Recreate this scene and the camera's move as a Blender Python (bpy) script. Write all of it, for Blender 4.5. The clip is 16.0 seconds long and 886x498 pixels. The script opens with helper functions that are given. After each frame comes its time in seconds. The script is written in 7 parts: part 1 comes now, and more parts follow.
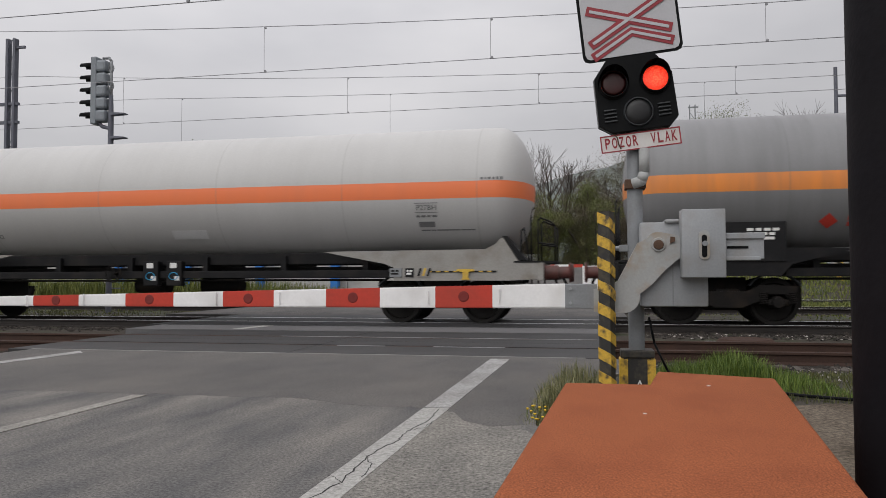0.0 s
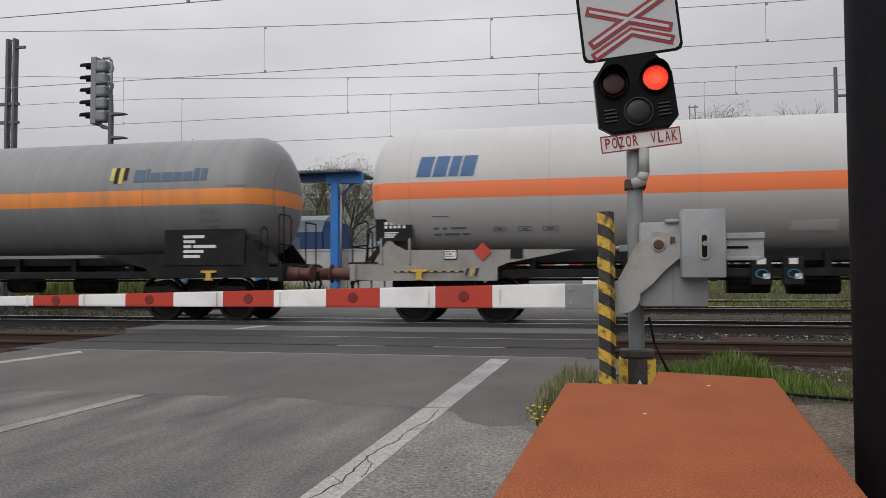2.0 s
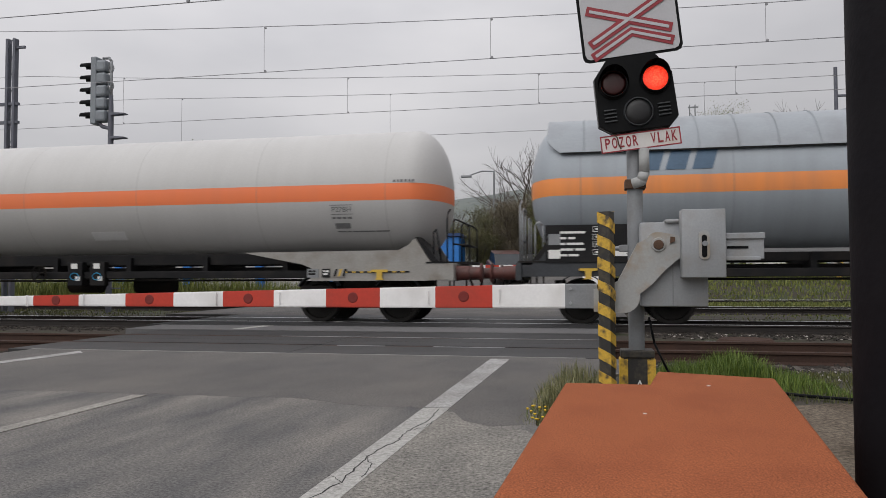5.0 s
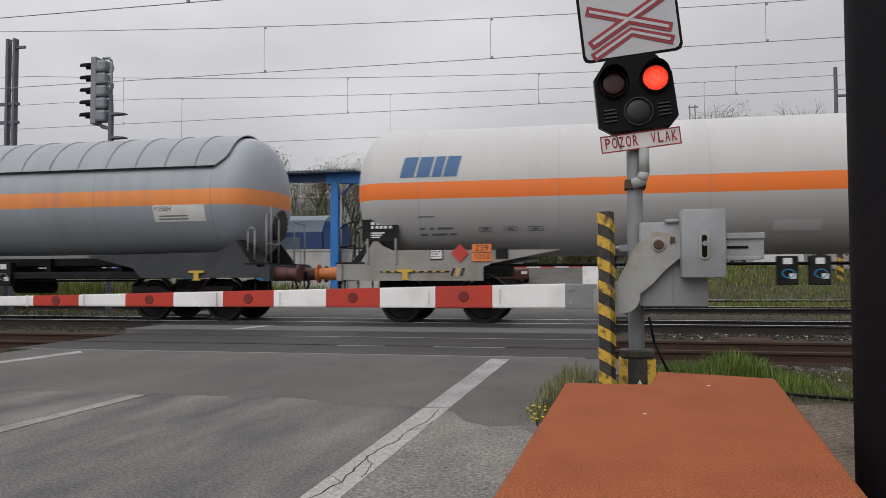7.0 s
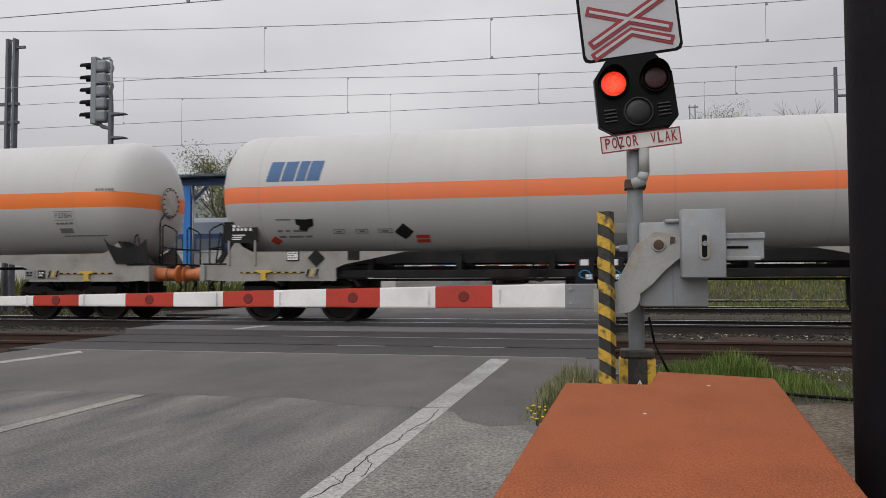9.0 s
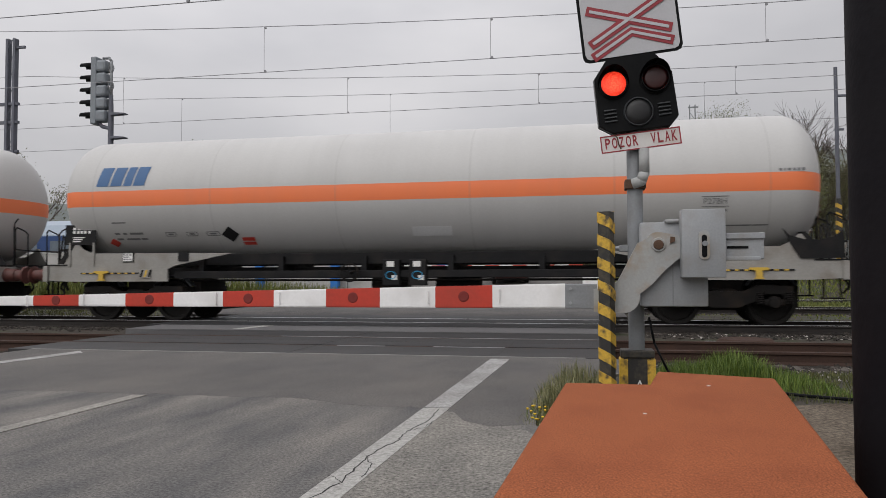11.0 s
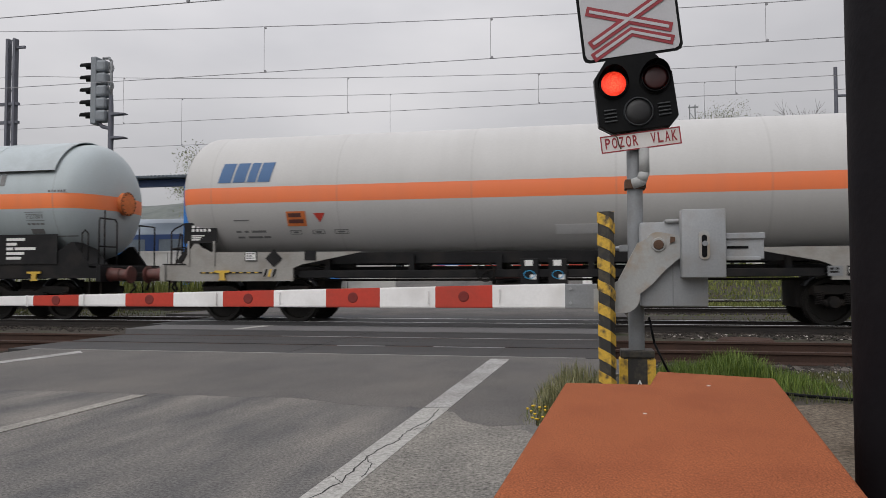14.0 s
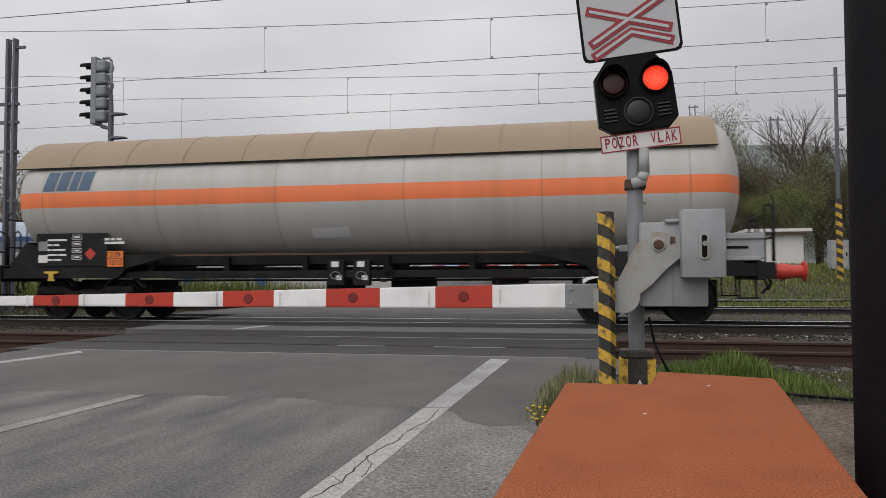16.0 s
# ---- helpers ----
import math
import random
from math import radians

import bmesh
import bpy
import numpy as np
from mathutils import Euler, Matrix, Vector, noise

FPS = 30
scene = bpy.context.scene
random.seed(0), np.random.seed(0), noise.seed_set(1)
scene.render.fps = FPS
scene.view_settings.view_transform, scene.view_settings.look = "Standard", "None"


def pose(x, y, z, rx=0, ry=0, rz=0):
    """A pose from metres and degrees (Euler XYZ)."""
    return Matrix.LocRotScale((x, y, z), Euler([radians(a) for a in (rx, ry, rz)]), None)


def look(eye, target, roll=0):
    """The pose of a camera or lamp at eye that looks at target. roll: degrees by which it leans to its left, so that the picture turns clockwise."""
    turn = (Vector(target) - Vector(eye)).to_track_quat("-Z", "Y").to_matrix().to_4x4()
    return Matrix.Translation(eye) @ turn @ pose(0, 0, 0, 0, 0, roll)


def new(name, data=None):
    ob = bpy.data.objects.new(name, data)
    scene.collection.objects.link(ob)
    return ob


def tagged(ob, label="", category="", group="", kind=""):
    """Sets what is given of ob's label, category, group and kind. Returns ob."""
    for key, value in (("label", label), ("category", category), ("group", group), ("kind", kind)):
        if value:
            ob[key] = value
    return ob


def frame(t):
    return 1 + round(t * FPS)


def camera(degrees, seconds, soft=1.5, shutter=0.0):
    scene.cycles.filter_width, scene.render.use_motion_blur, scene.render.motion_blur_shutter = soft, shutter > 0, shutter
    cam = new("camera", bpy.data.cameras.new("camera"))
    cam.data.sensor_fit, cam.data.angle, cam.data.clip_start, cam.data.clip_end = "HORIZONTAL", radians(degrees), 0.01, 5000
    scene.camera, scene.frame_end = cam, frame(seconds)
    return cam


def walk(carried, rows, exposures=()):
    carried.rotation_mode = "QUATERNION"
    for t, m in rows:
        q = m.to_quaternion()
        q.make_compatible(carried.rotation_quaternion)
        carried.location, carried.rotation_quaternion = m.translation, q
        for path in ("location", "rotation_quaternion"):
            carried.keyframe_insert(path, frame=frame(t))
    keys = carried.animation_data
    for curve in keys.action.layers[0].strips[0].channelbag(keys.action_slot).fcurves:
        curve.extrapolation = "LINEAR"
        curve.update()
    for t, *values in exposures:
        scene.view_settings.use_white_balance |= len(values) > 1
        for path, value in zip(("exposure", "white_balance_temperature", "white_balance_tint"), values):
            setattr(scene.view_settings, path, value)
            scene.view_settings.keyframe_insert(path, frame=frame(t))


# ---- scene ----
# Level crossing: x runs along the tracks, y away from the viewer, z = 0 at the rail tops.
cam = camera(61.03, 16.0, soft=0.85, shutter=0.12)
CAM_POSE = pose(0, 0, 0.96, 90 + 2.196, 0, 11.3) @ pose(0, 0, 0, 0, 0, -0.2)
walk(cam, [(0, CAM_POSE), (16, CAM_POSE)], exposures=[(0, 0.0), (16, 0.0)])

# ---- world and light: bright overcast ----
world = bpy.data.worlds.new("overcast")
scene.world = world
world.use_nodes = True
wn, wl = world.node_tree.nodes, world.node_tree.links
wn.clear()
w_out = wn.new("ShaderNodeOutputWorld")
w_bg = wn.new("ShaderNodeBackground")
w_sky = wn.new("ShaderNodeTexSky")
w_sky.sky_type = "NISHITA"
w_sky.sun_disc = False
w_sky.sun_elevation = radians(52)
w_sky.sun_rotation = radians(200)
w_coord = wn.new("ShaderNodeTexCoord")
w_map = wn.new("ShaderNodeMapping")
w_map.inputs["Scale"].default_value = (1.0, 1.0, 2.6)
w_noise = wn.new("ShaderNodeTexNoise")
w_noise.inputs["Scale"].default_value = 1.9
w_noise.inputs["Detail"].default_value = 5
w_noise.inputs["Roughness"].default_value = 0.5
w_ramp = wn.new("ShaderNodeValToRGB")
w_ramp.color_ramp.elements[0].position, w_ramp.color_ramp.elements[0].color = 0.28, (5.25, 5.2, 5.45, 1)
w_ramp.color_ramp.elements[1].position, w_ramp.color_ramp.elements[1].color = 0.72, (7.6, 7.42, 7.55, 1)
w_mix = wn.new("ShaderNodeMixRGB")
w_mix.inputs["Fac"].default_value = 0.94
wl.new(w_coord.outputs["Generated"], w_map.inputs["Vector"])
wl.new(w_map.outputs["Vector"], w_noise.inputs["Vector"])
wl.new(w_noise.outputs["Fac"], w_ramp.inputs["Fac"])
wl.new(w_sky.outputs["Color"], w_mix.inputs["Color1"])
wl.new(w_ramp.outputs["Color"], w_mix.inputs["Color2"])
wl.new(w_mix.outputs["Color"], w_bg.inputs["Color"])
# an overcast sky is brighter towards the zenith
w_sep = wn.new("ShaderNodeSeparateXYZ")
w_up = wn.new("ShaderNodeMapRange")
w_up.inputs["From Min"].default_value, w_up.inputs["From Max"].default_value = 0.05, 1.0
w_up.inputs["To Min"].default_value, w_up.inputs["To Max"].default_value = 0.0650, 0.222
wl.new(w_coord.outputs["Generated"], w_sep.inputs[0])
wl.new(w_sep.outputs["Z"], w_up.inputs["Value"])
# and brighter on the side where the sun stands behind the clouds
w_side = wn.new("ShaderNodeMapRange")
w_side.interpolation_type = "SMOOTHSTEP"
w_side.inputs["From Min"].default_value, w_side.inputs["From Max"].default_value = -0.45, 0.75
w_side.inputs["To Min"].default_value, w_side.inputs["To Max"].default_value = 1.03, 0.76
w_mul = wn.new("ShaderNodeMath")
w_mul.operation = "MULTIPLY"
wl.new(w_sep.outputs["X"], w_side.inputs["Value"])
wl.new(w_up.outputs["Result"], w_mul.inputs[0])
wl.new(w_side.outputs["Result"], w_mul.inputs[1])
wl.new(w_mul.outputs[0], w_bg.inputs["Strength"])
wl.new(w_bg.outputs["Background"], w_out.inputs["Surface"])

sun = new("sun", bpy.data.lights.new("sun", "SUN"))
sun.data.energy, sun.data.angle, sun.data.color = 1.05, radians(60), (1.0, 0.97, 0.93)
sun.matrix_basis = look((-8, -16, 18), (0, 4, 0))


# ---- materials ----
def pbr(name, col, rough=0.6, metal=0.0, var=0.12, scale=1.5, fine=40.0, bump=0.15, stain=None, stain_amt=0.0,
        stain_scale=1.0, stretch=(1, 1, 1), rand=0.0, spec=0.5, stain_at=(0.48, 0.68)):
    """A painted, mineral or metal surface: two scales of tone, a stain colour in patches, and fine relief."""
    m = bpy.data.materials.new(name)
    m.use_nodes = True
    n, l = m.node_tree.nodes, m.node_tree.links
    b = n["Principled BSDF"]
    b.inputs["Roughness"].default_value = rough
    b.inputs["Metallic"].default_value = metal
    b.inputs["Specular IOR Level"].default_value = spec
    co = n.new("ShaderNodeTexCoord")
    mp = n.new("ShaderNodeMapping")
    mp.inputs["Scale"].default_value = stretch
    l.new(co.outputs["Object"], mp.inputs["Vector"])
    n1 = n.new("ShaderNodeTexNoise")
    n1.inputs["Scale"].default_value, n1.inputs["Detail"].default_value = scale, 4
    n2 = n.new("ShaderNodeTexNoise")
    n2.inputs["Scale"].default_value, n2.inputs["Detail"].default_value = fine, 3
    for k in (n1, n2):
        l.new(mp.outputs["Vector"], k.inputs["Vector"])
    add = n.new("ShaderNodeMath")
    add.operation = "ADD"
    l.new(n1.outputs["Fac"], add.inputs[0])
    l.new(n2.outputs["Fac"], add.inputs[1])
    rg = n.new("ShaderNodeMapRange")
    rg.inputs["From Min"].default_value, rg.inputs["From Max"].default_value = 0.6, 1.4
    rg.inputs["To Min"].default_value, rg.inputs["To Max"].default_value = 1 - var, 1 + var
    l.new(add.outputs[0], rg.inputs["Value"])
    last = rg.outputs["Result"]
    if rand:
        oi = n.new("ShaderNodeObjectInfo")
        r2 = n.new("ShaderNodeMapRange")
        r2.inputs["To Min"].default_value, r2.inputs["To Max"].default_value = 1 - rand, 1 + rand
        l.new(oi.outputs["Random"], r2.inputs["Value"])
        mu = n.new("ShaderNodeMath")
        mu.operation = "MULTIPLY"
        l.new(last, mu.inputs[0])
        l.new(r2.outputs["Result"], mu.inputs[1])
        last = mu.outputs[0]
    mul = n.new("ShaderNodeVectorMath")
    mul.operation = "SCALE"
    mul.inputs[0].default_value = col
    l.new(last, mul.inputs["Scale"])
    colour = mul.outputs[0]
    if stain:
        n3 = n.new("ShaderNodeTexNoise")
        n3.inputs["Scale"].default_value, n3.inputs["Detail"].default_value = stain_scale, 6
        l.new(mp.outputs["Vector"], n3.inputs["Vector"])
        r3 = n.new("ShaderNodeMapRange")
        r3.inputs["From Min"].default_value, r3.inputs["From Max"].default_value = stain_at
        r3.inputs["To Max"].default_value = stain_amt
        l.new(n3.outputs["Fac"], r3.inputs["Value"])
        mx = n.new("ShaderNodeMixRGB")
        mx.inputs["Color2"].default_value = (*stain, 1)
        l.new(r3.outputs["Result"], mx.inputs["Fac"])
        l.new(colour, mx.inputs["Color1"])
        colour = mx.outputs["Color"]
    l.new(colour, b.inputs["Base Color"])
    if bump:
        bp = n.new("ShaderNodeBump")
        bp.inputs["Strength"].default_value, bp.inputs["Distance"].default_value = bump, 0.01
        l.new(n2.outputs["Fac"], bp.inputs["Height"])
        l.new(bp.outputs["Normal"], b.inputs["Normal"])
    return m


def tank_paint(name, col, stripe, grime, grime_amt, low=2.60, high=2.95, seam=2.9, weld=0.42):
    """Tank paint: a stripe between two heights, weld seams round the shell, and grime that runs down in streaks."""
    m = pbr(name, col, 0.42, 0, 0.05, 0.7, 25, 0.03)
    n, l = m.node_tree.nodes, m.node_tree.links
    b = n["Principled BSDF"]
    base = b.inputs["Base Color"].links[0].from_socket
    co = n.new("ShaderNodeTexCoord")
    sep = n.new("ShaderNodeSeparateXYZ")
    l.new(co.outputs["Object"], sep.inputs[0])

    def math_node(op, a, c, d=None):
        k = n.new("ShaderNodeMath")
        k.operation = op
        for i, v in enumerate((a, c, d)):
            if v is None:
                continue
            if isinstance(v, (int, float)):
                k.inputs[i].default_value = v
            else:
                l.new(v, k.inputs[i])
        return k.outputs[0]

    band = math_node("MULTIPLY", math_node("GREATER_THAN", sep.outputs["Z"], low), math_node("LESS_THAN", sep.outputs["Z"], high))
    mx = n.new("ShaderNodeMixRGB")
    l.new(band, mx.inputs["Fac"])
    l.new(base, mx.inputs["Color1"])
    mx.inputs["Color2"].default_value = (*stripe, 1)
    # streaks
    mp = n.new("ShaderNodeMapping")
    mp.inputs["Scale"].default_value = (2.2, 0.25, 0.25)
    l.new(co.outputs["Object"], mp.inputs["Vector"])
    ns = n.new("ShaderNodeTexNoise")
    ns.inputs["Scale"].default_value, ns.inputs["Detail"].default_value = 1.6, 7
    l.new(mp.outputs["Vector"], ns.inputs["Vector"])
    cl = n.new("ShaderNodeTexNoise")
    cl.inputs["Scale"].default_value, cl.inputs["Detail"].default_value = 0.5, 4
    l.new(co.outputs["Object"], cl.inputs["Vector"])
    f = math_node("MULTIPLY", ns.outputs["Fac"], cl.outputs["Fac"])
    rg = n.new("ShaderNodeMapRange")
    rg.inputs["From Min"].default_value, rg.inputs["From Max"].default_value = 0.15, 0.42
    rg.inputs["To Max"].default_value = grime_amt
    l.new(f, rg.inputs["Value"])
    ring = math_node("LESS_THAN", math_node("ABSOLUTE", math_node("SUBTRACT", math_node("FLOORED_MODULO", sep.outputs["X"], seam), seam / 2), 0.0), 0.014)
    ringf = math_node("MULTIPLY", ring, weld)
    tot = math_node("MAXIMUM", rg.outputs["Result"], ringf)
    m2 = n.new("ShaderNodeMixRGB")
    l.new(tot, m2.inputs["Fac"])
    l.new(mx.outputs["Color"], m2.inputs["Color1"])
    m2.inputs["Color2"].default_value = (*grime, 1)
    l.new(m2.outputs["Color"], b.inputs["Base Color"])
    rr = n.new("ShaderNodeMapRange")
    rr.inputs["To Min"].default_value, rr.inputs["To Max"].default_value = 0.36, 0.6
    l.new(ns.outputs["Fac"], rr.inputs["Value"])
    l.new(rr.outputs["Result"], b.inputs["Roughness"])
    return m


def glow(name, col, strength):
    m = bpy.data.materials.new(name)
    m.use_nodes = True
    b = m.node_tree.nodes["Principled BSDF"]
    b.inputs["Base Color"].default_value = (*col, 1)
    b.inputs["Emission Color"].default_value = (*col, 1)
    b.inputs["Emission Strength"].default_value = strength
    return m


ORANGE = (0.90, 0.205, 0.030)
SALMON = (0.88, 0.215, 0.075)
M = {}
M["tank_white"] = tank_paint("tank_white", (0.49, 0.485, 0.475), SALMON, (0.24, 0.23, 0.22), 0.10, weld=0.26)
M["tank_white_bright"] = tank_paint("tank_white_bright", (0.50, 0.495, 0.485), ORANGE, (0.24, 0.23, 0.22), 0.10, weld=0.26)
M["tank_white_b"] = tank_paint("tank_white_dusty", (0.49, 0.48, 0.455), SALMON, (0.20, 0.15, 0.09), 0.26, seam=2.87, weld=0.55)
M["tank_grey"] = tank_paint("tank_grey", (0.22, 0.22, 0.225), (0.84, 0.28, 0.055), (0.12, 0.12, 0.12), 0.45)
M["tank_bluegrey"] = tank_paint("tank_bluegrey", (0.33, 0.365, 0.40), (0.88, 0.30, 0.08), (0.16, 0.17, 0.18), 0.32)
M["tank_paleblue"] = tank_paint("tank_paleblue", (0.40, 0.455, 0.475), (0.92, 0.23, 0.07), (0.22, 0.23, 0.23), 0.26)
M["shield_beige"] = pbr("shield_beige", (0.265, 0.195, 0.125), 0.6, 0, 0.10, 0.8, 20, 0.05, (0.25, 0.19, 0.12), 0.35, 1.2)
M["shield_blue"] = pbr("shield_blue", (0.40, 0.45, 0.47), 0.5, 0, 0.08, 0.8, 20, 0.05, (0.20, 0.21, 0.21), 0.35, 1.2)
M["shield_grey"] = pbr("shield_grey", (0.29, 0.315, 0.34), 0.5, 0, 0.08, 0.8, 20, 0.05, (0.18, 0.18, 0.19), 0.35, 1.2)
M["frame_white"] = pbr("frame_white", (0.29, 0.28, 0.26), 0.6, 0, 0.14, 1.5, 30, 0.08, (0.16, 0.13, 0.10), 0.6, 1.6)
M["frame_grey"] = pbr("frame_grey", (0.050, 0.054, 0.060), 0.6, 0, 0.2, 1.5, 30, 0.08, (0.03, 0.028, 0.026), 0.5, 1.6, spec=0.25)
M["hatch_white"] = pbr("hatch_white", (0.46, 0.45, 0.43), 0.5, 0, 0.10, 2, 30, 0.05, (0.26, 0.22, 0.18), 0.5, 3)
M["panel_pale"] = pbr("pale_panel", (0.60, 0.60, 0.60), 0.6, 0, 0.10, 3, 30, 0.03)
M["frame_black"] = pbr("frame_black", (0.011, 0.011, 0.012), 0.6, 0, 0.3, 2, 30, 0.1, (0.026, 0.022, 0.019), 0.6, 2.0, spec=0.18)
M["bogie"] = pbr("bogie_soot", (0.009, 0.008, 0.0075), 0.75, 0, 0.35, 3, 30, 0.2, (0.024, 0.017, 0.012), 0.7, 2.5, spec=0.18)
M["wheel"] = pbr("wheel_steel", (0.012, 0.011, 0.010), 0.6, 0.2, 0.3, 4, 30, 0.1, spec=0.18)
M["tread"] = pbr("wheel_tread", (0.45, 0.43, 0.42), 0.25, 1.0, 0.1, 4, 60, 0.02)
M["board"] = pbr("board_black", (0.012, 0.012, 0.013), 0.55, 0, 0.25, 2, 30, 0.05, (0.03, 0.028, 0.026), 0.4, 2, spec=0.18)
M["white_ink"] = pbr("white_lettering", (0.72, 0.72, 0.70), 0.6, 0, 0.1, 4, 30, 0)
M["black_ink"] = pbr("black_lettering", (0.04, 0.04, 0.04), 0.6, 0, 0.1, 4, 30, 0)
M["grey_ink"] = pbr("faded_lettering", (0.16, 0.16, 0.16), 0.6, 0, 0.2, 6, 30, 0)
M["blue_ink"] = pbr("blue_lettering", (0.03, 0.105, 0.25), 0.5, 0, 0.1, 3, 30, 0)
M["blue_faded"] = pbr("faded_blue_lettering", (0.065, 0.115, 0.18), 0.6, 0, 0.15, 3, 30, 0)
M["yellow"] = pbr("yellow_paint", (0.62, 0.40, 0.05), 0.55, 0, 0.15, 3, 30, 0.05, (0.3, 0.2, 0.08), 0.4, 4)
M["plate_orange"] = pbr("plate_orange", (0.80, 0.20, 0.03), 0.5, 0, 0.08, 4, 30, 0)
M["plate_faded"] = pbr("plate_faded", (0.62, 0.17, 0.045), 0.6, 0, 0.2, 6, 30, 0.03)
M["red_paint"] = pbr("red_paint", (0.50, 0.045, 0.03), 0.5, 0, 0.15, 2, 30, 0.05)
M["red_brown"] = pbr("buffer_red_brown", (0.105, 0.034, 0.028), 0.6, 0, 0.25, 3, 30, 0.1, (0.05, 0.03, 0.025), 0.6, 4)
M["bar_red"] = pbr("barrier_red", (0.50, 0.040, 0.020), 0.45, 0, 0.12, 2, 40, 0.04, (0.30, 0.05, 0.03), 0.4, 3)
M["bar_white"] = pbr("barrier_white", (0.84, 0.835, 0.83), 0.45, 0, 0.06, 2, 40, 0.04, (0.45, 0.43, 0.40), 0.35, 2.5)
M["grey_paint"] = pbr("grey_paint", (0.295, 0.308, 0.322), 0.5, 0, 0.10, 3, 60, 0.10, (0.22, 0.20, 0.17), 0.4, 5)
M["pole_paint"] = pbr("pole_paint", (0.185, 0.195, 0.205), 0.55, 0, 0.14, 3, 60, 0.10, (0.13, 0.12, 0.11), 0.4, 5)
M["grey_arm"] = pbr("grey_arm_paint", (0.35, 0.355, 0.35), 0.5, 0, 0.10, 3, 60, 0.10, (0.30, 0.21, 0.11), 0.7, 5)
M["galv"] = pbr("galvanised", (0.24, 0.25, 0.26), 0.55, 0.3, 0.15, 4, 60, 0.1)
M["rust"] = pbr("rust", (0.095, 0.052, 0.032), 0.85, 0, 0.3, 5, 60, 0.2)
M["sig_black"] = pbr("signal_black", (0.006, 0.0065, 0.0072), 0.5, 0, 0.3, 4, 60, 0.05, (0.012, 0.012, 0.012), 0.4, 6, spec=0.09)
M["black_post"] = pbr("dark_post_paint", (0.0090, 0.0084, 0.0105), 0.65, 0, 0.25, 4, 50, 0.15, (0.014, 0.013, 0.014), 0.5, 3, spec=0.10)
M["hazard_black"] = pbr("hazard_black", (0.022, 0.021, 0.019), 0.6, 0, 0.3, 8, 60, 0.2, (0.10, 0.08, 0.05), 0.5, 14)
M["hazard_yellow"] = pbr("hazard_yellow", (0.58, 0.36, 0.04), 0.6, 0, 0.2, 8, 60, 0.2, (0.05, 0.04, 0.03), 0.95, 16)
def worn_asphalt(name, col, pale, speck, crack, cells=0.9, width=0.010, open_to=0.50, grain=38.0, patch=0.42, at=(0.42, 0.60), relief=0.18, spec=0.2, along=(1.0, 0.62, 1)):
    """Asphalt with exposed pale aggregate, dusty patches and fine cracks."""
    m = pbr(name, col, 0.9, 0, 0.16, 5.0, 120, relief, pale, 0.85, patch, stretch=along, stain_at=at, spec=spec)
    n, l = m.node_tree.nodes, m.node_tree.links
    b = n["Principled BSDF"]
    base = b.inputs["Base Color"].links[0].from_socket
    co = n.new("ShaderNodeTexCoord")
    ag = n.new("ShaderNodeTexNoise")
    ag.inputs["Scale"].default_value, ag.inputs["Detail"].default_value = grain, 9
    ag.inputs["Roughness"].default_value = 0.78
    l.new(co.outputs["Object"], ag.inputs["Vector"])
    r = n.new("ShaderNodeMapRange")
    r.inputs["From Min"].default_value, r.inputs["From Max"].default_value = 0.36, 0.64
    r.inputs["To Min"].default_value, r.inputs["To Max"].default_value = 1 - speck, 1 + speck
    l.new(ag.outputs["Fac"], r.inputs["Value"])
    sc = n.new("ShaderNodeVectorMath")
    sc.operation = "SCALE"
    l.new(base, sc.inputs[0])
    l.new(r.outputs["Result"], sc.inputs["Scale"])
    wob = n.new("ShaderNodeTexNoise")
    wob.inputs["Scale"].default_value, wob.inputs["Detail"].default_value = 2.5, 4
    l.new(co.outputs["Object"], wob.inputs["Vector"])
    mixv = n.new("ShaderNodeMixRGB")
    mixv.inputs["Fac"].default_value = 0.25
    l.new(co.outputs["Object"], mixv.inputs["Color1"])
    l.new(wob.outputs["Color"], mixv.inputs["Color2"])
    vo = n.new("ShaderNodeTexVoronoi")
    vo.feature = "DISTANCE_TO_EDGE"
    vo.inputs["Scale"].default_value = cells
    l.new(mixv.outputs["Color"], vo.inputs["Vector"])
    ck = n.new("ShaderNodeMapRange")
    ck.inputs["From Min"].default_value, ck.inputs["From Max"].default_value = 0.0, width
    ck.inputs["To Min"].default_value, ck.inputs["To Max"].default_value = crack, 0.0
    l.new(vo.outputs["Distance"], ck.inputs["Value"])
    gate = n.new("ShaderNodeTexNoise")
    gate.inputs["Scale"].default_value = 0.7
    l.new(co.outputs["Object"], gate.inputs["Vector"])
    g2 = n.new("ShaderNodeMapRange")
    g2.inputs["From Min"].default_value, g2.inputs["From Max"].default_value = open_to, open_to + 0.10
    l.new(gate.outputs["Fac"], g2.inputs["Value"])
    gm = n.new("ShaderNodeMath")
    gm.operation = "MULTIPLY"
    l.new(ck.outputs["Result"], gm.inputs[0])
    l.new(g2.outputs["Result"], gm.inputs[1])
    mx = n.new("ShaderNodeMixRGB")
    l.new(gm.outputs[0], mx.inputs["Fac"])
    l.new(sc.outputs[0], mx.inputs["Color1"])
    mx.inputs["Color2"].default_value = (0.03, 0.03, 0.03, 1)
    l.new(mx.outputs["Color"], b.inputs["Base Color"])
    return m


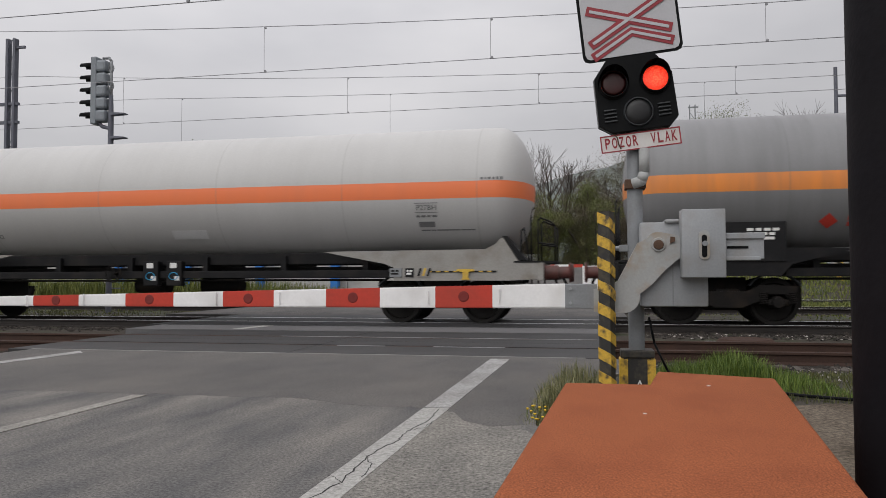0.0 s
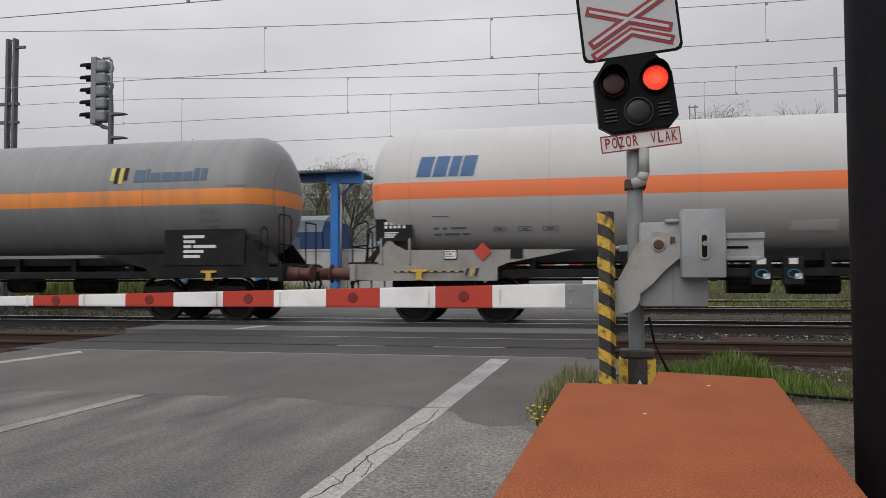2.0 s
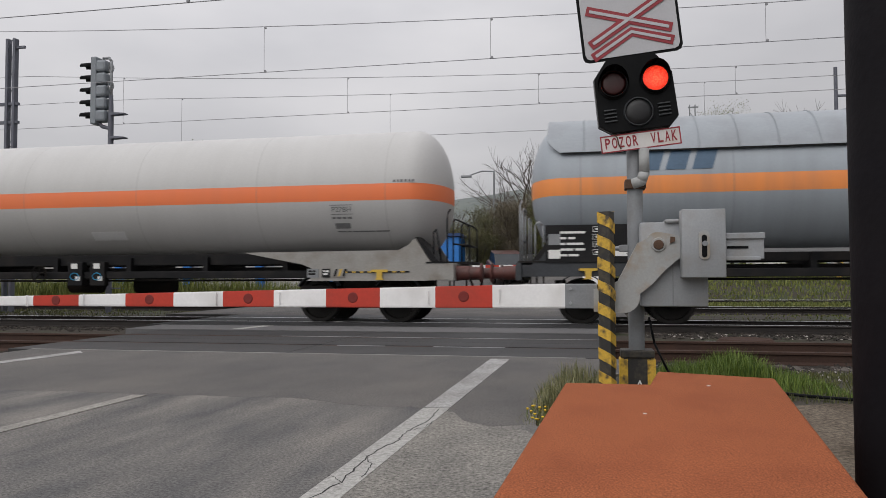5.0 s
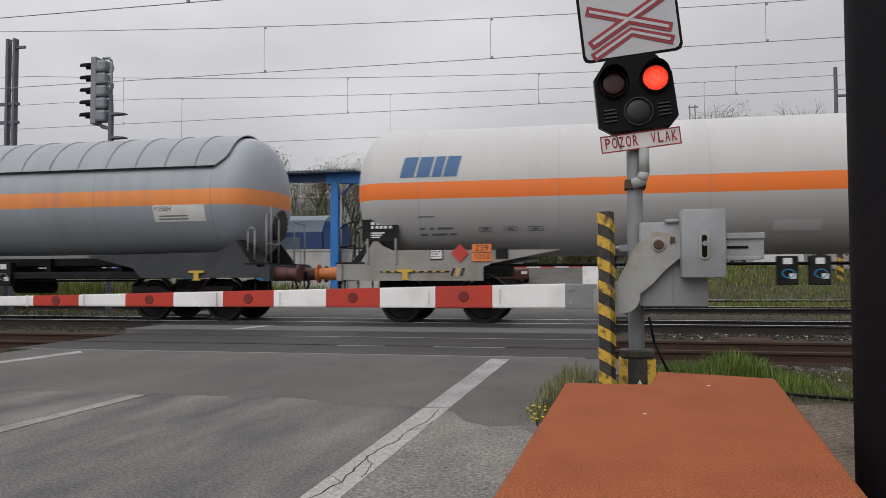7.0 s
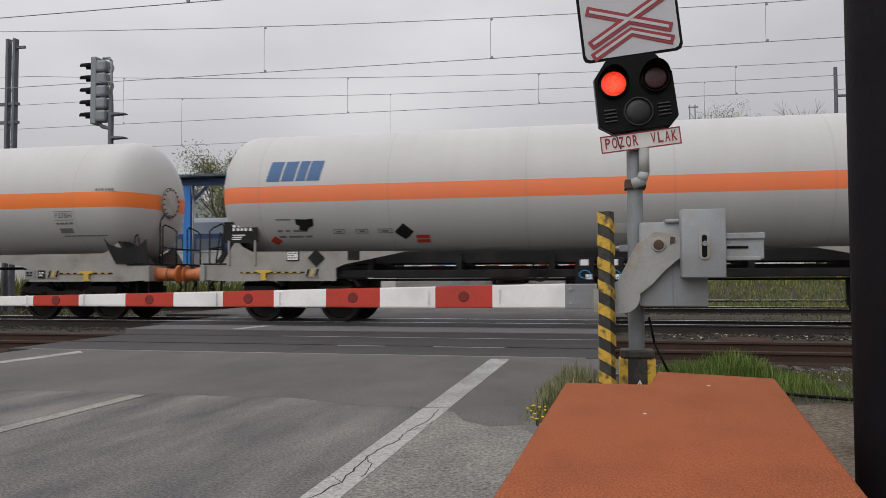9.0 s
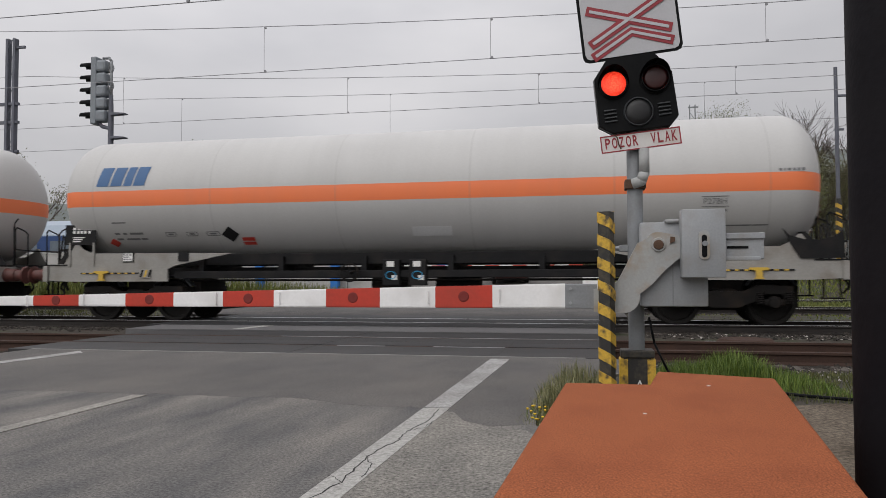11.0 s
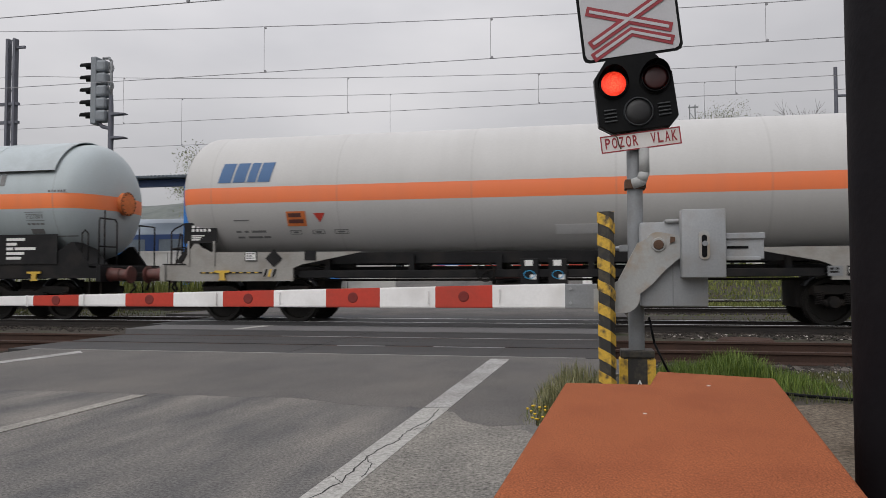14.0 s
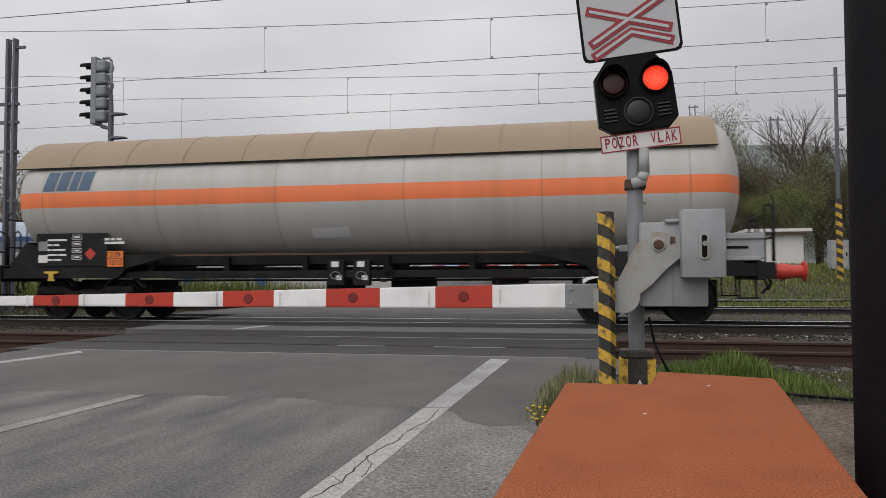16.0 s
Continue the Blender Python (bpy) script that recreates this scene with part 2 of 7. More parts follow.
M["asphalt"] = worn_asphalt("asphalt_worn", (0.088, 0.087, 0.088), (0.215, 0.200, 0.180), 0.62, 0.0, patch=2.2, at=(0.34, 0.74), grain=62.0, relief=0.06, along=(1.25, 0.34, 1))
M["asphalt_dark"] = worn_asphalt("asphalt_patched", (0.098, 0.094, 0.092), (0.140, 0.131, 0.122), 0.45, 0.0, patch=1.1, at=(0.38, 0.66), grain=60.0, along=(0.9, 0.5, 1))
M["asphalt_light"] = pbr("asphalt_strip", (0.115, 0.113, 0.115), 0.85, 0, 0.14, 1, 90, 0.4)
M["panel"] = pbr("crossing_panel_rubber", (0.021, 0.021, 0.022), 0.65, 0, 0.14, 1.0, 60, 0.2, (0.040, 0.039, 0.040), 0.5, 1.0, rand=0.04)
M["block"] = worn_asphalt("orange_render", (0.300, 0.096, 0.043), (0.215, 0.066, 0.031), 0.75, 0.0, grain=260.0, patch=5.0, at=(0.46, 0.72), relief=0.22, spec=0.06)
M["kerb"] = pbr("kerb_strip", (0.24, 0.235, 0.225), 0.85, 0, 0.2, 3, 60, 0.3)
M["line"] = worn_asphalt("road_marking", (0.37, 0.365, 0.345), (0.28, 0.275, 0.26), 0.35, 0.0)
M["line_far"] = worn_asphalt("road_marking_grey", (0.34, 0.337, 0.33), (0.25, 0.245, 0.235), 0.40, 0.0, patch=3.0)
M["line_worn"] = worn_asphalt("road_marking_worn", (0.275, 0.263, 0.238), (0.185, 0.177, 0.163), 0.40, 0.6, 2.0, 0.02, 0.45)
M["rail_rusty"] = pbr("rail_rusty", (0.048, 0.024, 0.016), 0.8, 0.1, 0.3, 3, 40, 0.15)
M["rail_dark"] = pbr("rail_dark", (0.022, 0.018, 0.016), 0.7, 0.2, 0.3, 3, 40, 0.15)
M["rail_worn"] = pbr("rail_worn", (0.30, 0.30, 0.31), 0.6, 0.4, 0.2, 2, 60, 0.05)
M["railhead"] = pbr("rail_head_polished", (0.86, 0.86, 0.87), 0.55, 0.9, 0.06, 2, 60, 0.02)
M["ballast"] = pbr("ballast_stone", (0.13, 0.11, 0.095), 0.9, 0, 0.35, 2, 60, 0.3, rand=0.2)
M["sleeper"] = pbr("sleeper_concrete", (0.075, 0.064, 0.054), 0.9, 0, 0.2, 3, 60, 0.3, (0.10, 0.07, 0.05), 0.6, 3)
M["wire"] = pbr("wire", (0.27, 0.27, 0.285), 0.6, 0.1, 0.1, 4, 60, 0)
M["mast"] = pbr("mast_steel", (0.115, 0.12, 0.145), 0.65, 0.1, 0.25, 3, 40, 0.1)
M["blue_steel"] = pbr("blue_paint", (0.02, 0.17, 0.52), 0.5, 0, 0.12, 2, 40, 0.05)
M["blue_dark"] = pbr("blue_dark_paint", (0.018, 0.055, 0.17), 0.5, 0, 0.12, 2, 40, 0.05)
M["roof_grey"] = pbr("roof_sheet", (0.12, 0.15, 0.18), 0.6, 0, 0.15, 2, 40, 0.1)
M["white_wall"] = pbr("white_wall", (0.62, 0.61, 0.59), 0.8, 0, 0.08, 1.5, 40, 0.1)
M["bark"] = pbr("bark", (0.075, 0.06, 0.05), 0.9, 0, 0.3, 6, 60, 0.3)


# ---- mesh tools ----
def B():
    return bmesh.new()


def box(bm, x0, x1, y0, y1, z0, z1, bevel=0.0):
    r = bmesh.ops.create_cube(bm, size=1)
    for v in r["verts"]:
        v.co = Vector(((x0 + x1) / 2 + v.co.x * (x1 - x0), (y0 + y1) / 2 + v.co.y * (y1 - y0), (z0 + z1) / 2 + v.co.z * (z1 - z0)))
    if bevel:
        es = list({e for v in r["verts"] for e in v.link_edges})
        bmesh.ops.bevel(bm, geom=es, offset=bevel, segments=2, affect="EDGES", profile=0.5)
    return bm


def rod(bm, p, q, r, seg=10, r2=None):
    p, q = Vector(p), Vector(q)
    d = q - p
    m = Matrix.Translation((p + q) / 2) @ d.to_track_quat("Z", "Y").to_matrix().to_4x4()
    bmesh.ops.create_cone(bm, cap_ends=True, segments=seg, radius1=r, radius2=r if r2 is None else r2, depth=d.length, matrix=m)
    return bm


def pipe(bm, pts, r, seg=8):
    for a, c in zip(pts, pts[1:]):
        rod(bm, a, c, r, seg)
    for a in pts[1:-1]:
        bmesh.ops.create_uvsphere(bm, u_segments=seg, v_segments=max(4, seg // 2), radius=r, matrix=Matrix.Translation(a))
    return bm


def tube(bm, pts, r, seg=6):
    """One continuous tube along a line of points."""
    rings = []
    for i, p in enumerate(pts):
        d = (Vector(pts[min(i + 1, len(pts) - 1)]) - Vector(pts[max(i - 1, 0)])).normalized()
        u = Vector((0, 0, 1)).cross(d)
        u = u.normalized() if u.length > 1e-3 else Vector((1, 0, 0))
        v = d.cross(u)
        rings.append([bm.verts.new(Vector(p) + u * r * math.cos(2 * math.pi * k / seg) + v * r * math.sin(2 * math.pi * k / seg)) for k in range(seg)])
    for a, c in zip(rings, rings[1:]):
        for k in range(seg):
            j = (k + 1) % seg
            bm.faces.new((a[k], a[j], c[j], c[k]))
    bm.faces.new(rings[0][::-1])
    bm.faces.new(rings[-1])
    return bm


def lathe(bm, prof, seg, axis="X", centre=(0, 0, 0)):
    """Turns a profile of (along, radius) round an axis."""
    rings = []
    for a, r in prof:
        ring = []
        for i in range(seg):
            t = 2 * math.pi * i / seg
            c, s = r * math.cos(t), r * math.sin(t)
            co = {"X": (a, c, s), "Y": (c, a, s), "Z": (c, s, a)}[axis]
            ring.append(bm.verts.new(Vector(co) + Vector(centre)))
        rings.append(ring)
    for r1, r2 in zip(rings, rings[1:]):
        for i in range(seg):
            j = (i + 1) % seg
            bm.faces.new((r1[i], r1[j], r2[j], r2[i]))
    bm.faces.new(rings[0])
    bm.faces.new(rings[-1][::-1])
    bmesh.ops.recalc_face_normals(bm, faces=bm.faces)
    return bm


def prism(bm, pts, d0, d1, axis="Y"):
    """Extrudes an outline from d0 to d1. Axis Y: points are (x, z); X: (y, z); Z: (x, y)."""
    def at(p, d):
        return {"Y": (p[0], d, p[1]), "X": (d, p[0], p[1]), "Z": (p[0], p[1], d)}[axis]
    a = [bm.verts.new(at(p, d0)) for p in pts]
    c = [bm.verts.new(at(p, d1)) for p in pts]
    fs = [bm.faces.new(a), bm.faces.new(c[::-1])]
    for i in range(len(pts)):
        j = (i + 1) % len(pts)
        fs.append(bm.faces.new((a[i], c[i], c[j], a[j])))
    bmesh.ops.recalc_face_normals(bm, faces=fs)
    return bm


def part(name, bm, material, parent=None, label="", smooth=False, at=None):
    me = bpy.data.meshes.new(name)
    bm.to_mesh(me)
    bm.free()
    me.materials.append(material)
    if smooth:
        for p in me.polygons:
            p.use_smooth = True
    ob = new(name, me)
    if parent is not None:
        ob.parent = parent
    if at is not None:
        ob.matrix_basis = at
    if label:
        tagged(ob, label)
    return ob


def shade(ob, angle=35):
    """Smooth faces with sharp edges past an angle."""
    me = ob.data
    for p in me.polygons:
        p.use_smooth = True
    bm = bmesh.new()
    bm.from_mesh(me)
    for e in bm.edges:
        if len(e.link_faces) == 2 and e.calc_face_angle(0) > radians(angle):
            e.smooth = False
    bm.to_mesh(me)
    bm.free()
    return ob


def thing(name, label, category, group="", m=None):
    ob = new(name)
    tagged(ob, label, category, group)
    if m is not None:
        ob.matrix_basis = m
    return ob


def letters(body, size, align="CENTER", bold=0.0):
    """A bmesh of lettering in the x-z plane, facing -y."""
    cu = bpy.data.curves.new("letters", "FONT")
    cu.body, cu.size, cu.align_x, cu.align_y, cu.extrude, cu.offset = body, size, align, "CENTER", 0.0015, bold
    ob = bpy.data.objects.new("letters", cu)
    scene.collection.objects.link(ob)
    bpy.context.view_layer.update()
    me = bpy.data.meshes.new_from_object(ob.evaluated_get(bpy.context.evaluated_depsgraph_get()))
    bpy.data.objects.remove(ob)
    bpy.data.curves.remove(cu)
    bm = bmesh.new()
    bm.from_mesh(me)
    bpy.data.meshes.remove(me)
    bmesh.ops.transform(bm, matrix=Matrix.Rotation(radians(90), 4, "X"), verts=bm.verts)
    return bm


def bars(rows, w, h, gap, seed):
    """Rows of short plain bars of the size of lettering, in the x-z plane."""
    rng = random.Random(seed)
    bm = B()
    z = 0
    for words in rows:
        x = -w / 2
        for k in words:
            box(bm, x, x + k, -0.001, 0.001, z - h, z)
            x += k + h * rng.uniform(0.5, 0.9)
        z -= h + gap
    return bm


def bar_rows(name, rows, w, h, gap, seed, mat, parent, at):
    """The same bars, each a part of its own."""
    rng = random.Random(seed)
    z = 0
    for words in rows:
        x = -w / 2
        for k in words:
            part(name, box(B(), x, x + k, -0.001, 0.001, z - h, z), mat, parent, at=at)
            x += k + h * rng.uniform(0.5, 0.9)
        z -= h + gap


# ---- ground, road and tracks ----
YC = 16.6          # centre of the train's track
NEAR = 11.05       # centre of the rusty track
TRACKS = ((NEAR, "rusty"), (YC, "used"), (24.9, "used"), (32.8, "used"))


def rise(y):
    """The land climbs gently beyond the tracks."""
    return 1.6 * min(1, max(0, (y - 34.0) / 11))


def ground_height(x, y):
    d = min(abs(y - c) for c, _ in TRACKS)
    z = -0.10
    if d < 2.4:
        z = -0.17
    if y < 9.0:
        z = -0.035 - 0.065 * min(1, max(0, (y - 7.5) / 1.5)) + 0.03 * noise.noise((x * 0.7, y * 0.7, 0))
    bank = min(1, max(0, (x - 1.0) / 2.5))
    z += max(rise(y), 1.55 * min(1, max(0, (y - 34.0) / 7)) * bank)
    return z + 0.025 * noise.noise((x * 1.3, y * 1.3, 3))


bm = B()
xs = [-1500, -600, -250, -120, -70] + [-50 + i * 0.8 for i in range(126)] + [70, 120, 250, 600, 1500]
ys = [-600, -100, -30, -10] + [-4 + i * 0.5 for i in range(120)] + [60, 75, 100, 160, 300, 700, 2500]
grid = [[bm.verts.new((x, y, ground_height(x, y))) for x in xs] for y in ys]
for r1, r2 in zip(grid, grid[1:]):
    for i in range(len(xs) - 1):
        bm.faces.new((r1[i], r1[i + 1], r2[i + 1], r2[i]))
M["ground"] = pbr("ground_soil", (0.036, 0.029, 0.021), 0.95, 0, 0.3, 1.0, 40, 0.5, (0.035, 0.048, 0.016), 0.85, 0.9)
ground = tagged(part("ground", bm, M["ground"]), "brown soil with patchy grass and gravel beside the tracks", "ground", kind="structure")
shade(ground, 60)


def slab(name, x0, x1, y0, y1, top, mat, label, category, thick=0.3, kind="structure"):
    ob = part(name, box(B(), x0, x1, y0, y1, top - thick, top), mat)
    return tagged(ob, label, category, kind=kind)


tagged(part("road", prism(B(), [(-7.6, -30), (-0.05, -30), (-0.14, 4.55), (-0.38, 4.95), (-0.40, 5.4), (-0.28, 6.4), (-0.08, 7.2), (0.16, 7.6), (0.56, 8.2), (0.60, 9.08), (-7.6, 9.08)], -0.3, 0.0, "Z"), M["asphalt"]),
       "worn grey asphalt road with cracks and pale patches", "road", kind="structure")
slab("road_between_tracks", -8.9, 0.25, 13.12, 14.40, 0.0, M["asphalt_light"], "light grey asphalt strip between the two tracks", "road")
tagged(part("road_beyond_tracks", prism(B(), [(18.75, -0.3), (18.75, -0.004), (34.0, -0.004), (45.0, 1.596), (60.0, 1.6), (60.0, 1.0), (45.0, 1.0), (34.0, -0.3)], -11.5, 0.8, "X"), M["asphalt_dark"]),
       "grey asphalt road climbing gently beyond the train's track", "road", kind="structure")
# smooth patch near the crossing
def seam(k):
    """The ragged edge where the smooth patch ends."""
    x = -7.4 + 0.05 * k
    step = 0.22 * min(1, max(0, (x + 2.4) / 0.6))
    return (x, 5.72 - step + 0.10 * noise.noise((x * 1.1, 1, 0)) + 0.05 * noise.noise((x * 4.0, 4, 0)) + 0.06 * noise.noise((x * 13.0, 7, 0)))


tagged(part("road_patch", prism(B(), [(-7.55, 9.07), (-7.55, 5.75)] + [seam(k) for k in range(123)] + [(-1.22, 5.44), (-1.0, 5.36), (-0.86, 5.02), (-0.66, 4.86), (-0.45, 4.95), (-0.47, 5.4), (-0.36, 6.4), (-0.14, 7.2), (0.10, 7.6), (0.50, 8.2), (0.54, 9.07)], -0.01, 0.001, "Z"), M["asphalt_dark"]),
       "smoother dark asphalt patch before the crossing", "road", kind="structure")

M["shoulder"] = worn_asphalt("shoulder_gritty", (0.155, 0.148, 0.136), (0.235, 0.222, 0.198), 0.70, 0.0, patch=2.2, at=(0.36, 0.66), grain=48.0)
tagged(part("road_shoulder", prism(B(), [(-1.20, -4)] + [(-0.14 + 0.03 * noise.noise((k * 0.7, 3, 0)), -4 + 0.45 * k) for k in range(19)] + [(-0.42, 4.75), (-0.66, 4.84), (-0.86, 5.0), (-0.98, 5.3), (-1.10, 5.36)], -0.01, 0.003, "Z"), M["shoulder"]),
       "pale gritty shoulder of the road beside the edge line", "road", kind="structure")


def marking(name, pts, mat, label, z=0.0055):
    return tagged(part(name, prism(B(), pts, z - 0.007, z, "Z"), mat), label, "road marking", kind="structure")


edge = marking("edge_line", [(-1.358, -4), (-1.24, -4), (-1.045, 5.45), (-1.238, 5.42)], M["line"], "white road edge line with cracked paint")
marking("edge_line", [(-1.236, 5.46), (-1.047, 5.48), (-0.97, 8.86), (-1.20, 8.84)], M["line_far"], "greyed white road edge line near the crossing", 0.005)


def crack(pts, wide, parent):
    """A thin open crack that wanders from point to point."""
    rng = random.Random(len(pts) * 7 + int(wide * 1e4))
    fine = []
    for p, q in zip(pts, pts[1:]):
        for i in range(8):
            f = i / 8
            fine.append((p[0] + (q[0] - p[0]) * f + rng.uniform(-0.012, 0.012), p[1] + (q[1] - p[1]) * f + rng.uniform(-0.02, 0.02)))
    fine.append(pts[-1])
    left = [(x - wide * rng.uniform(0.3, 1.0), y) for x, y in fine]
    right = [(x + wide * rng.uniform(0.3, 1.0), y) for x, y in fine]
    return part("crack", prism(B(), left + right[::-1], 0.0050, 0.0064, "Z"), M["crack"], parent, "dark crack through the paint")


M["crack"] = pbr("open_crack", (0.022, 0.021, 0.020), 0.95, 0, 0.3, 20, 90, 0.2)
crack([(-1.12, 5.40), (-1.09, 5.0), (-1.15, 4.6), (-1.14, 4.3), (-1.20, 3.9), (-1.17, 3.4), (-1.23, 3.0), (-1.20, 2.4)], 0.006, edge)
crack([(-1.15, 4.6), (-1.07, 4.72), (-1.06, 4.95)], 0.004, edge)
crack([(-1.20, 3.9), (-1.12, 3.72), (-1.10, 3.5)], 0.004, edge)
crack([(-1.17, 3.4), (-1.27, 3.5)], 0.004, edge)
marking("centre_line", [(-3.82, 2.2), (-3.68, 2.2), (-3.62, 5.64), (-3.74, 5.62)], M["line_worn"], "worn pale dashed centre line on asphalt")
marking("far_edge_line", [(-6.96, 5.4), (-6.80, 5.4), (-6.52, 8.70), (-6.72, 8.92)], M["line_far"], "worn white edge line at the far side of the road")
marking("dash_line", [(-6.75, 13.3), (-6.55, 13.3), (-6.35, 14.3), (-6.60, 14.3)], M["line"], "short white dash of road marking between the tracks", 0.006)


# crossing panels, each a piece of its own
def crossing(name, rows, x0, x1, label):
    base = part(name, box(B(), x0 + 0.02, x1 - 0.02, rows[0][0] + 0.02, rows[-1][1] - 0.02, -0.3, -0.035), M["frame_black"])
    tagged(base, label, "crossing deck", kind="structure")
    n = int((x1 - x0) / 1.2)
    w = (x1 - x0) / n
    for y0, y1 in rows:
        me = None
        for i in range(n):
            if me is None:
                bmp = box(B(), -w / 2 + 0.0015, w / 2 - 0.0015, y0, y1, -0.06, 0.0, 0.002)
                ob = part("panel", bmp, M["panel"], base)
                me = ob.data
            else:
                ob = new("panel", me)
                ob.parent = base
            ob.matrix_basis = pose(x0 + (i + 0.5) * w, 0, 0.001 * ((i * 7) % 3))
    return base


def rows_of(c, out):
    return ((c - 0.755 - out, c - 0.80), (c - 0.64, c - 0.01), (c + 0.01, c + 0.64), (c + 0.80, c + 0.755 + out))


crossing("crossing_deck_near", rows_of(NEAR, 1.18), -8.0, 0.2, "dark rubber crossing panels over the rusty track")
crossing("crossing_deck_train", rows_of(YC, 1.38), -9.3, 0.4, "dark rubber crossing panels over the train's track")
part("sheet_line", box(B(), -7.6, -0.1, 9.082, 9.112, -0.2, 0.006), M["kerb"], bpy.data.objects["crossing_deck_near"], "pale kerb strip along the panels")

RAIL = [(-0.036, 0), (0.036, 0), (0.036, -0.03), (0.010, -0.045), (0.010, -0.125), (0.07, -0.15), (0.07, -0.165), (-0.07, -0.165), (-0.07, -0.15),
        (-0.010, -0.125), (-0.010, -0.045), (-0.036, -0.03)]


def track(c, look_of):
    for s in (-1, 1):
        y = c + s * 0.7535
        mat = M["rail_rusty"] if look_of == "rusty" else M["rail_dark"]
        ob = part("rail", prism(B(), [(y + a, b - 0.002) for a, b in RAIL], -160, 160, "X"), mat)
        tagged(ob, "rusty unused steel rail" if look_of == "rusty" else "dark steel rail with a polished running top", "rail", "rails", "structure")
        if look_of != "rusty":
            part("running_surface", box(B(), -160, 160, y - 0.030, y + 0.030, -0.004, 0.002), M["railhead"], ob, "bright polished rail top")


for c, k in TRACKS:
    track(c, k)
for y, a, c in ((NEAR + 0.7535, -5.1, 0.15), (NEAR - 0.7535, -3.6, -2.9), (NEAR - 0.7535, -2.2, -1.2)):
    part("running_surface", box(B(), a, c, y - 0.022, y + 0.022, -0.003, 0.0025), M["rail_worn"], bpy.data.objects["rail" if y < NEAR else "rail.001"], "worn bright rail top")

# sleepers near the view
for c, k in TRACKS[:3]:
    me = None
    for i in range(150):
        x = -45 + i * 0.6
        if -9.4 < x < 0.5:
            continue
        if me is None:
            ob = part("sleeper", box(B(), -0.12, 0.12, c - 1.25, c + 1.25, -0.34, -0.165, 0.02), M["sleeper"])
            me = ob.data
        else:
            ob = new("sleeper", me)
        ob.matrix_basis = pose(x, 0, 0)
        tagged(ob, "weathered concrete sleeper sunk in the ballast", "sleeper", "sleepers", "structure")


# ---- orange block and dark post beside the viewer ----
bm = prism(B(), [(-0.245, -0.4), (0.22, -0.4), (0.44, 1.35), (0.63, 2.86), (0.235, 3.0), (0.18, 2.63), (-0.10, 2.63), (-0.17, 1.23)], -0.25, 0.60, "Z")
bmesh.ops.bevel(bm, geom=[e for e in bm.edges if all(v.co.z > 0.5 for v in e.verts)], offset=0.012, segments=3, affect="EDGES", profile=0.5)
block = shade(part("concrete_block", bm, M["block"]), 40)
tagged(block, "rough orange-red painted concrete block with a stepped end", "concrete block")

for cx, cy, r in ((0.13, 2.06, 0.0028), (0.37, 2.62, 0.0035)):
    part("paint_chip", prism(B(), [(cx + r * math.cos(a) * (1.6 + 0.5 * math.sin(3 * a)), cy + r * math.sin(a) * (1 + 0.3 * math.cos(2 * a))) for a in [2 * math.pi * k / 9 for k in range(9)]], 0.598, 0.602, "Z"), M["white_ink"], block)

post = thing("dark_post", "dark painted round steel post beside the orange block", "post", m=pose(0.855, 2.3, -0.2))
ob = part("pole", lathe(B(), [(0, 0.135), (0.02, 0.14), (4.6, 0.14), (4.62, 0.135)], 40, "Z"), M["black_post"], post)
shade(ob)
part("base_collar", lathe(B(), [(0, 0.16), (0.10, 0.16), (0.12, 0.15)], 32, "Z"), M["black_post"], post)


